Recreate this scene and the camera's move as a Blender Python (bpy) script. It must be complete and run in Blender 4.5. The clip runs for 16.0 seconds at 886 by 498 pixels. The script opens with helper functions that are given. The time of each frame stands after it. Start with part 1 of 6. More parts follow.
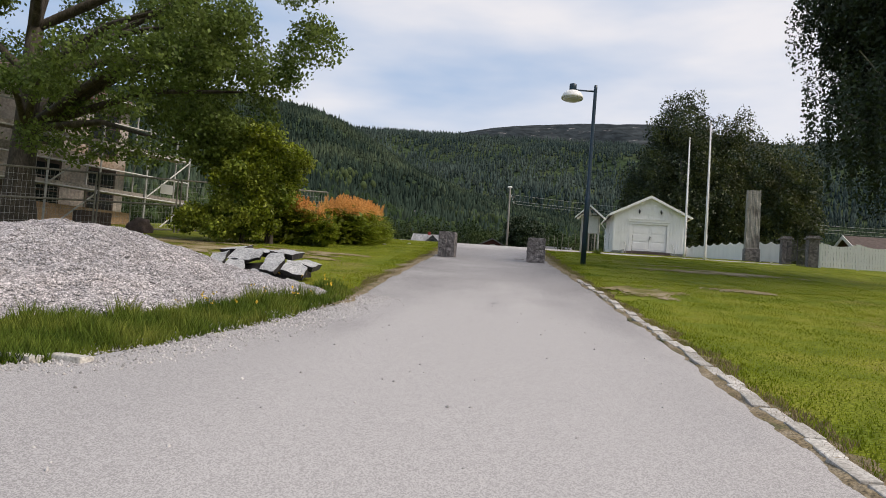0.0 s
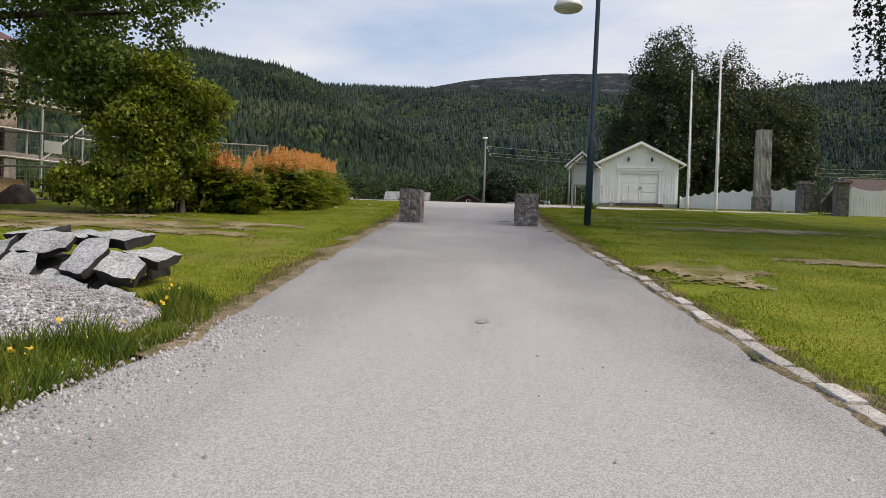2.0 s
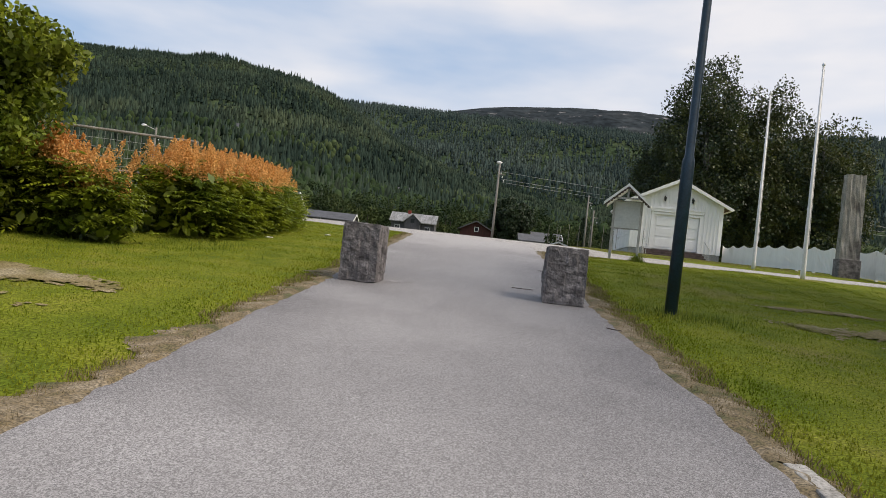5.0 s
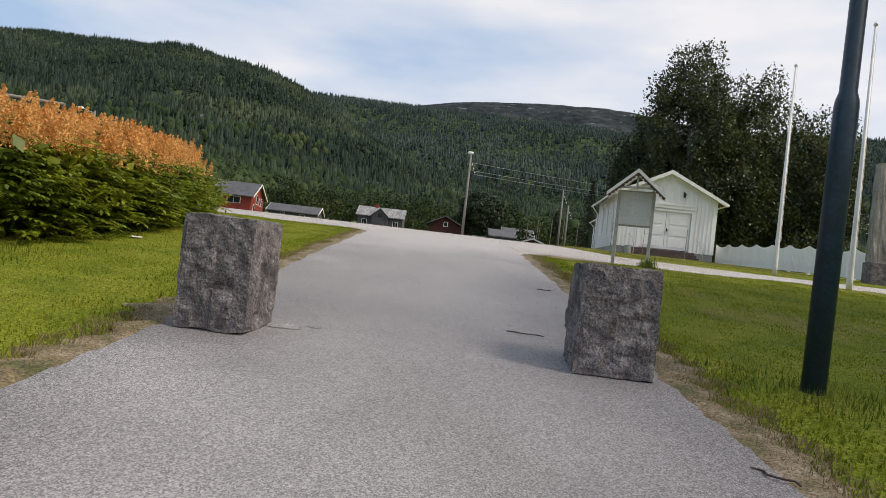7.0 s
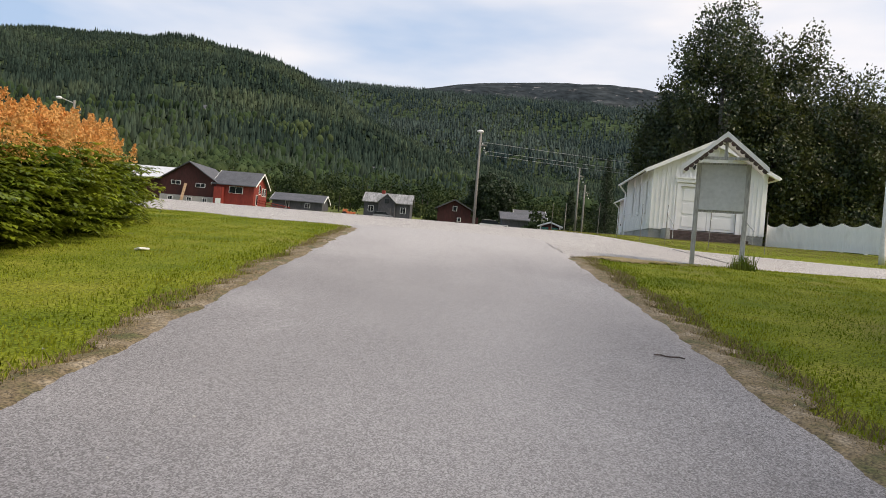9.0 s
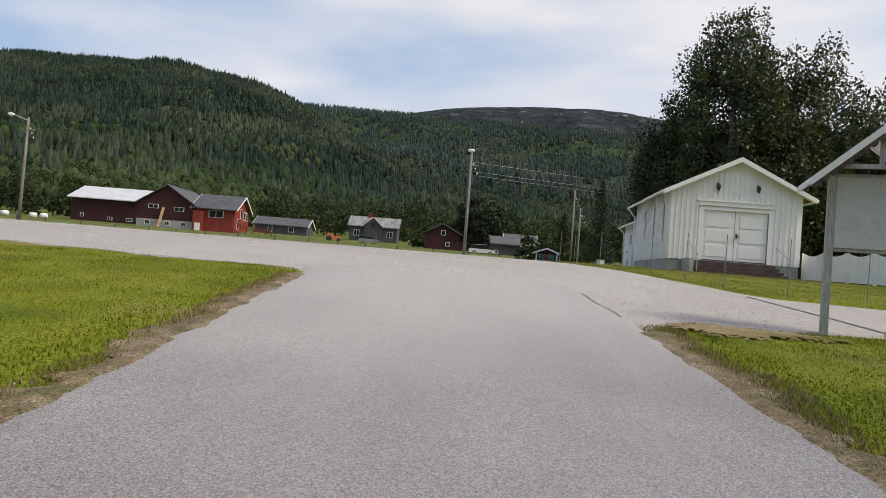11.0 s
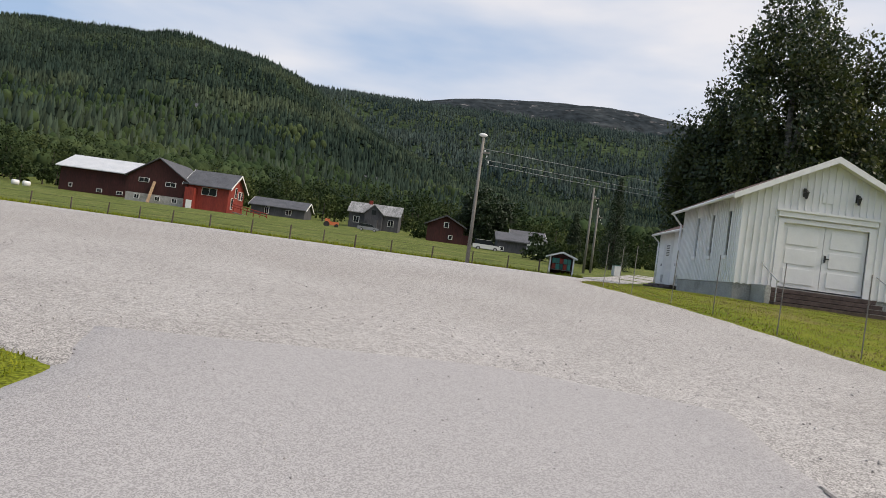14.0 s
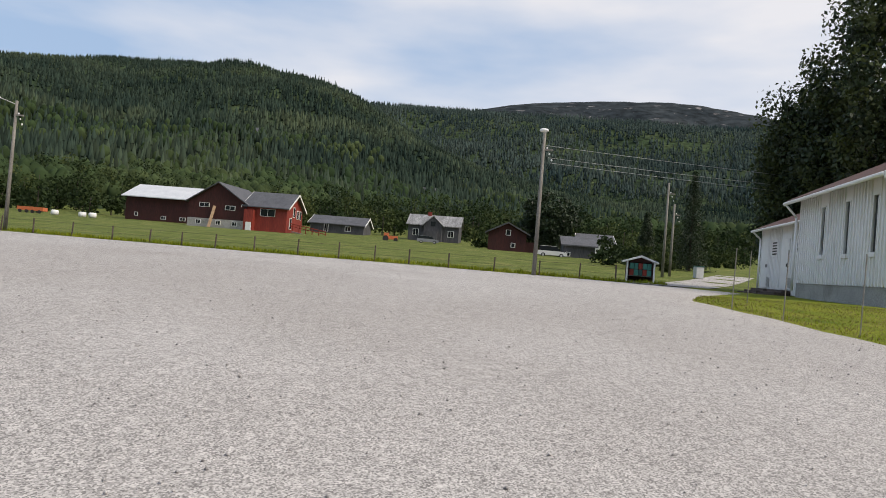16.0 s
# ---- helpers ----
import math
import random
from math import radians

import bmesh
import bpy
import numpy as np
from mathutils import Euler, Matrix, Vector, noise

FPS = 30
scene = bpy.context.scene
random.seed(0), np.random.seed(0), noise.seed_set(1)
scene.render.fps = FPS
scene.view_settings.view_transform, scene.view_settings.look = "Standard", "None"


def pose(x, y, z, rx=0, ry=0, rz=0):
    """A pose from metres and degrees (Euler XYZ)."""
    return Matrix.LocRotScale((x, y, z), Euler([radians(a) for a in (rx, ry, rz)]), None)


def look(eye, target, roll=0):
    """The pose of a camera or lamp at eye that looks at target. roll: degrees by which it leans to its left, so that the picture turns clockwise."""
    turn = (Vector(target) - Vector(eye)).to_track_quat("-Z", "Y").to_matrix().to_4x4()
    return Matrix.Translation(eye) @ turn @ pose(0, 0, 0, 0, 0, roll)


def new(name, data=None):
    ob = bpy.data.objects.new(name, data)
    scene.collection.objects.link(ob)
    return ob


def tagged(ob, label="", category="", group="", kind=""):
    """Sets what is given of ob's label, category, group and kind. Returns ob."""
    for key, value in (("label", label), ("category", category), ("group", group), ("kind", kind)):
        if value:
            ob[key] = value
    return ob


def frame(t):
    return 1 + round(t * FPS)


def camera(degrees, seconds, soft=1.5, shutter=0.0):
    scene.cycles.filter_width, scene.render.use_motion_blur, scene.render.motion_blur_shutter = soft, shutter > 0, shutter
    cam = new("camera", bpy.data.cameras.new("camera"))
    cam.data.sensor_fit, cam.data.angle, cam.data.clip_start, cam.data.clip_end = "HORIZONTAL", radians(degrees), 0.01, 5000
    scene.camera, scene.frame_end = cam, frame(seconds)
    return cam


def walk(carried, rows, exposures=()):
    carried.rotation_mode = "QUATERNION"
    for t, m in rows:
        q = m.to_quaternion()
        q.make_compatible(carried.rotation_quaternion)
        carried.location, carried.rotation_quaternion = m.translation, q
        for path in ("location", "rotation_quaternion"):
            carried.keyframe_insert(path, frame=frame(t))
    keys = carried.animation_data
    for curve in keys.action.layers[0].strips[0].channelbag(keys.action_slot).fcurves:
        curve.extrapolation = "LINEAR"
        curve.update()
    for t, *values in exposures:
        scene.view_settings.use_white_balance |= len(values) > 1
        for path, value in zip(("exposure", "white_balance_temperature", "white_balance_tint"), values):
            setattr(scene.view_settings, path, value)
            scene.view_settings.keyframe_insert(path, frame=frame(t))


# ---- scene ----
cam = camera(67.3, 16.0, soft=0.9)
PATH = [
    (0, (0.22, 4.52, 1.191), (0.056, 6.51, 1.297), 4.0),
    (0.5, (0.153, 5.753, 1.281), (0.048, 7.75, 1.343), 3.1),
    (1, (0.086, 7.233, 1.391), (-0.017, 9.23, 1.435), 4.4),
    (1.5, (0.11, 8.304, 1.479), (-0.015, 10.3, 1.473), 3.6),
    (2, (0.126, 9.407, 1.616), (0.039, 11.405, 1.595), 1.9),
    (2.5, (0.126, 10.62, 1.751), (0.091, 12.619, 1.704), 3.5),
    (3, (0.168, 11.933, 1.859), (0.197, 13.932, 1.824), 4.4),
    (3.5, (0.238, 13.309, 1.977), (0.207, 15.308, 1.937), 5.8),
    (4, (0.199, 14.293, 2.131), (0.147, 16.292, 2.136), 2.5),
    (4.2, (0.23, 14.697, 2.255), (0.177, 16.696, 2.276), 4.3),
    (6.3, (0.231, 19.689, 2.587), (0.101, 21.684, 2.642), 7.1),
    (6.5, (0.207, 20.114, 2.662), (0.1, 22.11, 2.639), 3.9),
    (7, (0.189, 21.033, 2.741), (0.171, 23.033, 2.783), 6.6),
    (7.5, (0.142, 22.053, 2.837), (0.09, 24.052, 2.866), 4.5),
    (8, (0.093, 23.123, 2.924), (0.048, 25.123, 2.914), 8.3),
    (8.5, (0.0, 24.292, 3.037), (-0.015, 26.292, 2.999), 7.2),
    (9, (0.005, 25.438, 3.176), (-0.037, 27.437, 3.166), 4.7),
    (9.5, (-0.052, 26.423, 3.279), (-0.061, 28.423, 3.293), 5.9),
    (10, (-0.117, 27.578, 3.44), (-0.107, 29.577, 3.499), 4.1),
    (10.2, (-0.129, 28.055, 3.441), (-0.126, 30.055, 3.502), 3.3),
    (12.3, (-0.103, 32.767, 4.035), (-0.146, 34.765, 4.112), 7.0),
    (12.5, (-0.107, 33.198, 4.071), (-0.156, 35.196, 4.155), 5.3),
    (13, (-0.117, 34.273, 4.158), (-0.203, 36.27, 4.223), 7.3),
    (13.5, (-0.126, 35.342, 4.241), (-0.176, 37.341, 4.295), 7.2),
    (14, (-0.136, 36.406, 4.319), (-0.152, 38.406, 4.351), 7.7),
    (14.5, (-0.146, 37.466, 4.392), (-0.178, 39.465, 4.391), 8.3),
    (15, (-0.155, 38.52, 4.461), (-0.243, 40.518, 4.495), 7.5),
    (15.5, (-0.165, 39.57, 4.525), (-0.424, 41.552, 4.587), 4.4),
    (16, (-0.175, 40.615, 4.585), (-0.381, 42.603, 4.624), 4.7),
]
walk(cam, [(t, look(eye, target, roll)) for t, eye, target, roll in PATH], ((0, 0.03, 6700, 12.5), (6.5, 0.04, 6750, 11.5), (8, 0.22, 6850, 12), (9.3, 0.2, 6900, 13), (10.2, 0.0, 6800, 12), (12.5, 0.0, 6700, 12), (16, 0.0, 6650, 11.5)))

# ---- daylight ----
SUN_AZ, SUN_EL = 106.0, 48.0      # degrees from ahead (+y) towards +x, and above the horizon
world = bpy.data.worlds.new("sky")
scene.world = world
world.use_nodes = True
wn, wl = world.node_tree.nodes, world.node_tree.links
wn.clear()
w_out = wn.new("ShaderNodeOutputWorld")
w_bg = wn.new("ShaderNodeBackground")
w_sky = wn.new("ShaderNodeTexSky")
w_sky.sky_type, w_sky.sun_disc = "NISHITA", False
w_sky.sun_elevation, w_sky.sun_rotation = radians(SUN_EL), radians(SUN_AZ)
w_sky.air_density, w_sky.dust_density, w_sky.ozone_density = 1.0, 1.5, 1.0
w_co = wn.new("ShaderNodeTexCoord")
w_map = wn.new("ShaderNodeMapping")
w_map.inputs["Scale"].default_value = (1.0, 1.0, 3.6)
w_map.inputs["Rotation"].default_value = (0.1, 0.16, 0.3)
w_noise = wn.new("ShaderNodeTexNoise")
w_noise.inputs["Scale"].default_value, w_noise.inputs["Detail"].default_value = 1.9, 5.0
w_noise.inputs["Roughness"].default_value = 0.48
w_ramp = wn.new("ShaderNodeValToRGB")
w_ramp.color_ramp.elements[0].position, w_ramp.color_ramp.elements[0].color = 0.34, (0.40, 0.555, 0.79, 1)
w_ramp.color_ramp.elements[1].position, w_ramp.color_ramp.elements[1].color = 0.62, (0.93, 0.925, 0.945, 1)
w_gain = wn.new("ShaderNodeVectorMath")
w_gain.operation = "SCALE"
w_gain.inputs["Scale"].default_value = 8.6
w_mix = wn.new("ShaderNodeMix")
w_mix.data_type = "RGBA"
w_mix.inputs["Factor"].default_value = 0.8
wl.new(w_co.outputs["Generated"], w_map.inputs["Vector"])
wl.new(w_map.outputs["Vector"], w_noise.inputs["Vector"])
w_xyz = wn.new("ShaderNodeSeparateXYZ")
w_lean = wn.new("ShaderNodeMath")       # the cloud is thicker towards the sun's side
w_lean.operation = "MULTIPLY_ADD"
w_lean.inputs[1].default_value = 0.2
wl.new(w_co.outputs["Generated"], w_xyz.inputs["Vector"])
wl.new(w_xyz.outputs["X"], w_lean.inputs[0])
wl.new(w_noise.outputs["Fac"], w_lean.inputs[2])
wl.new(w_lean.outputs[0], w_ramp.inputs["Fac"])
wl.new(w_ramp.outputs["Color"], w_gain.inputs[0])
wl.new(w_gain.outputs["Vector"], w_mix.inputs["B"])
wl.new(w_sky.outputs["Color"], w_mix.inputs["A"])
wl.new(w_mix.outputs["Result"], w_bg.inputs["Color"])
w_bg.inputs["Strength"].default_value = 0.12
wl.new(w_bg.outputs["Background"], w_out.inputs["Surface"])
sun_data = bpy.data.lights.new("sun", "SUN")
sun_data.energy, sun_data.angle, sun_data.color = 2.9, radians(18), (1.0, 0.905, 0.78)
sun = new("sun", sun_data)
sd = Vector((math.sin(radians(SUN_AZ)) * math.cos(radians(SUN_EL)), math.cos(radians(SUN_AZ)) * math.cos(radians(SUN_EL)), math.sin(radians(SUN_EL))))
sun.matrix_world = look(sd * 50, (0, 0, 0))
scene.view_settings.exposure = 0.0
rng = np.random.default_rng(7)


# ---- materials ----
def material(name, colours, scale=4.0, rough=0.8, bump=0.0, bump_scale=None, metal=0.0, detail=6.0, fine=None, spread=(0.3, 0.7), island=0.0,
             per_object=0.0, stretch=(1, 1, 1), spec=0.5, through_light=0.0, big=None, speck=None):
    """A procedural surface: a noise ramp over the colours, fine grain, large stains and relief, all in metres."""
    m = bpy.data.materials.new(name)
    m.use_nodes = True
    n, k = m.node_tree.nodes, m.node_tree.links
    b = n["Principled BSDF"]
    b.inputs["Roughness"].default_value, b.inputs["Metallic"].default_value = rough, metal
    b.inputs["Specular IOR Level"].default_value = spec
    geo = n.new("ShaderNodeNewGeometry")
    mp = n.new("ShaderNodeMapping")
    mp.inputs["Scale"].default_value = stretch
    k.new(geo.outputs["Position"], mp.inputs["Vector"])
    t = n.new("ShaderNodeTexNoise")
    t.inputs["Scale"].default_value, t.inputs["Detail"].default_value = scale, detail
    k.new(mp.outputs["Vector"], t.inputs["Vector"])
    r = n.new("ShaderNodeValToRGB")
    els = r.color_ramp.elements
    for i, c in enumerate(colours):
        p = spread[0] + (spread[1] - spread[0]) * i / max(1, len(colours) - 1)
        e = els[i] if i < 2 else els.new(p)
        e.position, e.color = p, (*c, 1)
    k.new(t.outputs["Fac"], r.inputs["Fac"])
    col = r.outputs["Color"]

    def blend(mode, fac_socket, amount, other):
        x = n.new("ShaderNodeMix")
        x.data_type, x.blend_type = "RGBA", mode
        if fac_socket is None:
            x.inputs["Factor"].default_value = amount
        else:
            k.new(fac_socket, x.inputs["Factor"])
        k.new(col, x.inputs["A"])
        if isinstance(other, tuple):
            x.inputs["B"].default_value = (*other, 1)
        else:
            k.new(other, x.inputs["B"])
        return x.outputs["Result"]

    if big:
        bs, bcol, lo, hi = big
        t3 = n.new("ShaderNodeTexNoise")
        t3.inputs["Scale"].default_value, t3.inputs["Detail"].default_value = bs, 4.0
        k.new(geo.outputs["Position"], t3.inputs["Vector"])
        mr = n.new("ShaderNodeMapRange")
        mr.inputs["From Min"].default_value, mr.inputs["From Max"].default_value = lo, hi
        k.new(t3.outputs["Fac"], mr.inputs["Value"])
        col = blend("MIX", mr.outputs["Result"], 0, bcol)
    if fine:
        fs, famt = fine
        t2 = n.new("ShaderNodeTexNoise")
        t2.inputs["Scale"].default_value, t2.inputs["Detail"].default_value = fs, 3.0
        k.new(mp.outputs["Vector"], t2.inputs["Vector"])
        r2 = n.new("ShaderNodeValToRGB")
        r2.color_ramp.elements[0].position, r2.color_ramp.elements[1].position = 0.3, 0.7
        r2.color_ramp.elements[0].color, r2.color_ramp.elements[1].color = (0.5 - famt / 2,) * 3 + (1,), (0.5 + famt / 2,) * 3 + (1,)
        k.new(t2.outputs["Fac"], r2.inputs["Fac"])
        col = blend("OVERLAY", None, 1.0, r2.outputs["Color"])
    if speck:
        vs, vamt = speck
        vo = n.new("ShaderNodeTexVoronoi")
        vo.inputs["Scale"].default_value = vs
        k.new(geo.outputs["Position"], vo.inputs["Vector"])
        bw = n.new("ShaderNodeRGBToBW")
        k.new(vo.outputs["Color"], bw.inputs["Color"])
        r3 = n.new("ShaderNodeValToRGB")
        r3.color_ramp.elements[0].position, r3.color_ramp.elements[1].position = 0.2, 0.8
        r3.color_ramp.elements[0].color, r3.color_ramp.elements[1].color = (0.5 - vamt / 2,) * 3 + (1,), (0.5 + vamt / 2,) * 3 + (1,)
        k.new(bw.outputs["Val"], r3.inputs["Fac"])
        col = blend("OVERLAY", None, 1.0, r3.outputs["Color"])
    if island or per_object:
        h = n.new("ShaderNodeHueSaturation")
        mr = n.new("ShaderNodeMapRange")
        amt = island or per_object
        mr.inputs["To Min"].default_value, mr.inputs["To Max"].default_value = 1 - amt, 1 + amt
        src = geo.outputs["Random Per Island"] if island else n.new("ShaderNodeObjectInfo").outputs["Random"]
        k.new(src, mr.inputs["Value"])
        k.new(mr.outputs["Result"], h.inputs["Value"])
        k.new(col, h.inputs["Color"])
        col = h.outputs["Color"]
    k.new(col, b.inputs["Base Color"])
    if bump:
        bp = n.new("ShaderNodeBump")
        bp.inputs["Strength"].default_value, bp.inputs["Distance"].default_value = min(1.0, bump * 12), bump
        t4 = n.new("ShaderNodeTexNoise")
        t4.inputs["Scale"].default_value, t4.inputs["Detail"].default_value = bump_scale or scale * 3, 5.0
        k.new(mp.outputs["Vector"], t4.inputs["Vector"])
        k.new(t4.outputs["Fac"], bp.inputs["Height"])
        k.new(bp.outputs["Normal"], b.inputs["Normal"])
    if through_light:
        tr = n.new("ShaderNodeBsdfTranslucent")
        k.new(col, tr.inputs["Color"])
        mx = n.new("ShaderNodeMixShader")
        mx.inputs["Fac"].default_value = through_light
        k.new(b.outputs["BSDF"], mx.inputs[1])
        k.new(tr.outputs["BSDF"], mx.inputs[2])
        k.new(mx.outputs["Shader"], n["Material Output"].inputs["Surface"])
    return m


def glass_material(name):
    m = bpy.data.materials.new(name)
    m.use_nodes = True
    b = m.node_tree.nodes["Principled BSDF"]
    b.inputs["Base Color"].default_value = (0.02, 0.024, 0.028, 1)
    b.inputs["Roughness"].default_value = 0.06
    return m


M_LAWN = material("lawn", [(0.09, 0.122, 0.011), (0.14, 0.165, 0.015), (0.19, 0.195, 0.027)], 1.3, 0.9, 0.02, 60, fine=(45, 0.6), spec=0.08, big=(0.35, (0.2, 0.17, 0.055), 0.6, 0.72))
M_MEADOW = material("meadow", [(0.075, 0.095, 0.024), (0.11, 0.135, 0.034), (0.165, 0.17, 0.055)], 0.35, 0.95, 0.05, 12, fine=(9, 0.6), spec=0.08)
M_FOREST_FLOOR = material("forest_floor", [(0.018, 0.03, 0.017), (0.036, 0.055, 0.026), (0.06, 0.076, 0.036)], 0.02, 1.0, fine=(0.11, 0.6), spec=0.05)
# the plateau's blue-grey has distance haze mixed into the colour
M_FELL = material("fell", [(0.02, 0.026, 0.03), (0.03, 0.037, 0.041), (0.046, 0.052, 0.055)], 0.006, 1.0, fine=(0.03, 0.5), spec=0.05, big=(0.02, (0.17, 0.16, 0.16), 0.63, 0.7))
M_ASPHALT = material("asphalt", [(0.165, 0.158, 0.162), (0.21, 0.202, 0.206), (0.275, 0.266, 0.27)], 0.5, 0.92, 0.004, 130, fine=(60, 0.35), spec=0.25, big=(0.6, (0.145, 0.139, 0.144), 0.46, 0.72), speck=(165, 0.5))
M_GRAVEL = material("gravel", [(0.345, 0.327, 0.311), (0.378, 0.36, 0.343), (0.41, 0.392, 0.375)], 0.45, 0.95, 0.008, 70, fine=(14, 0.12), spec=0.25, big=(0.13, (0.325, 0.304, 0.284), 0.45, 0.75), speck=(120, 0.5))
M_TAR = material("crack_dirt", [(0.13, 0.122, 0.12), (0.2, 0.19, 0.186)], 9, 0.95, fine=(80, 0.5))
M_STAIN = material("worn_asphalt", [(0.23, 0.222, 0.224), (0.3, 0.29, 0.293)], 6, 0.92, 0.003, 130, fine=(60, 0.4), speck=(165, 0.5))
M_VERGE = material("dry_verge", [(0.075, 0.08, 0.025), (0.16, 0.12, 0.065), (0.26, 0.215, 0.15)], 5.0, 0.95, 0.01, 50, fine=(60, 0.7))
M_GRANITE = material("granite", [(0.075, 0.067, 0.067), (0.14, 0.127, 0.128), (0.25, 0.23, 0.23)], 9.0, 0.9, 0.022, 50, fine=(70, 0.6), big=(2.6, (0.05, 0.045, 0.047), 0.56, 0.72), speck=(150, 0.35))
M_WHITE = material("white_paint", [(0.77, 0.765, 0.755), (0.84, 0.835, 0.82)], 1.5, 0.6, 0.002, 30, fine=(14, 0.12), stretch=(1, 1, 0.15), big=(0.9, (0.66, 0.65, 0.62), 0.58, 0.8))
M_WHITE_TRIM = material("white_trim", [(0.78, 0.775, 0.765), (0.85, 0.845, 0.83)], 3, 0.5, fine=(20, 0.08))
M_POST = material("blue_black_paint", [(0.008, 0.026, 0.045), (0.014, 0.04, 0.068)], 6, 0.4, fine=(40, 0.3))
M_POLE_WHITE = material("pole_white", [(0.62, 0.62, 0.62), (0.74, 0.74, 0.73)], 3, 0.45, fine=(20, 0.15))
M_WOOD_GREY = material("weathered_wood", [(0.15, 0.14, 0.125), (0.25, 0.235, 0.21)], 5, 0.85, 0.003, 40, stretch=(1, 1, 0.12), fine=(60, 0.4))
M_PANEL = material("grey_board", [(0.5, 0.51, 0.505), (0.57, 0.58, 0.575)], 2, 0.5, fine=(15, 0.1))
M_RED = material("red_paint", [(0.16, 0.022, 0.016), (0.24, 0.033, 0.022)], 0.8, 0.8, fine=(6, 0.3), stretch=(1, 1, 0.2))
M_RED_BRIGHT = material("bright_red_paint", [(0.19, 0.023, 0.015), (0.26, 0.034, 0.02)], 0.8, 0.7, fine=(6, 0.25), stretch=(1, 1, 0.2))
M_DARKRED = material("dark_red_paint", [(0.032, 0.008, 0.008), (0.055, 0.013, 0.011)], 0.8, 0.85, fine=(6, 0.3), stretch=(1, 1, 0.2))
M_ROOF_DARK = material("slate_roof", [(0.06, 0.062, 0.07), (0.1, 0.102, 0.112)], 0.7, 0.7, 0.02, 5, fine=(5, 0.4))
M_ROOF_LIGHT = material("sheet_roof", [(0.5, 0.52, 0.54), (0.6, 0.61, 0.62)], 0.6, 0.45, fine=(5, 0.15))
M_ROOF_RED = material("tile_roof", [(0.07, 0.035, 0.03), (0.12, 0.055, 0.042)], 2, 0.8, 0.02, 12, fine=(9, 0.5))
M_CONCRETE = material("concrete", [(0.3, 0.295, 0.28), (0.4, 0.39, 0.375)], 1.2, 0.9, 0.006, 20, fine=(25, 0.3), big=(1.0, (0.2, 0.2, 0.17), 0.56, 0.75))
M_DARK_STEP = material("old_timber", [(0.05, 0.035, 0.03), (0.11, 0.08, 0.07)], 4, 0.9, 0.005, 20, fine=(30, 0.4))
M_IRON = material("black_iron", [(0.012, 0.012, 0.013), (0.03, 0.03, 0.032)], 8, 0.5)
M_STEEL = material("galvanised_steel", [(0.32, 0.32, 0.32), (0.48, 0.48, 0.48)], 9, 0.5, metal=0.3)
M_GLASS = glass_material("window_glass")
M_BARK = material("bark", [(0.035, 0.028, 0.022), (0.09, 0.075, 0.06)], 6, 0.95, 0.02, 14, stretch=(1, 1, 0.3), fine=(30, 0.5))
M_BIRCH_BARK = material("birch_bark", [(0.04, 0.037, 0.034), (0.3, 0.29, 0.27)], 3, 0.9, 0.01, 14, stretch=(0.4, 0.4, 1.4), fine=(30, 0.4))
M_LEAF_OAK = material("oak_leaves", [(0.075, 0.12, 0.025), (0.18, 0.235, 0.055)], 0.9, 0.6, island=0.45, through_light=0.45, spec=0.3)
M_LEAF_BUSH = material("bush_leaves", [(0.11, 0.165, 0.022), (0.27, 0.3, 0.04)], 1.4, 0.6, island=0.5, through_light=0.4, spec=0.3)
M_LEAF_HEDGE = material("hedge_leaves", [(0.06, 0.105, 0.012), (0.25, 0.285, 0.02)], 1.1, 0.45, island=0.6, through_light=0.4, spec=0.3)
M_LEAF_BIRCH = material("birch_leaves", [(0.035, 0.052, 0.015), (0.08, 0.1, 0.026)], 0.5, 0.55, island=0.28, through_light=0.3)
M_LEAF_BIRCH_LIT = material("lit_birch_leaves", [(0.05, 0.06, 0.017), (0.1, 0.11, 0.03)], 0.5, 0.55, island=0.28, through_light=0.3)
M_LEAF_VALLEY = material("valley_leaves", [(0.018, 0.032, 0.013), (0.036, 0.055, 0.019), (0.085, 0.105, 0.034)], 0.075, 0.8, island=0.3, through_light=0.2, spec=0.15)
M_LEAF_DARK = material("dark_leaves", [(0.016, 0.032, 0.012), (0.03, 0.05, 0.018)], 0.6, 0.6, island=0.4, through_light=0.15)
M_PLUME = material("orange_plumes", [(0.7, 0.35, 0.095), (0.82, 0.5, 0.19)], 2.5, 0.8, island=0.15, through_light=0.35)
M_SPRUCE = material("spruce_needles", [(0.012, 0.022, 0.018), (0.026, 0.04, 0.029), (0.055, 0.072, 0.042)], 0.009, 1.0, island=0.5, spec=0.05)
# bluer and paler than the near spruces: distance haze put into the colour
M_SPRUCE_HAZY = material("hazy_spruce_needles", [(0.02, 0.034, 0.034), (0.05, 0.068, 0.058)], 0.006, 1.0, island=0.5, spec=0.05)
M_BLADE = material("grass_blades", [(0.122, 0.165, 0.012), (0.195, 0.232, 0.017), (0.275, 0.28, 0.035)], 0.9, 0.8, island=0.4, through_light=0.3, spec=0.1)
M_WEED = material("weed_leaves", [(0.05, 0.09, 0.012), (0.11, 0.155, 0.02), (0.2, 0.22, 0.04)], 1.6, 0.7, island=0.4, through_light=0.3, spec=0.15)
M_BROAD = material("slope_birches", [(0.02, 0.035, 0.016), (0.035, 0.055, 0.023), (0.06, 0.078, 0.033)], 0.012, 1.0, island=0.3, spec=0.05)
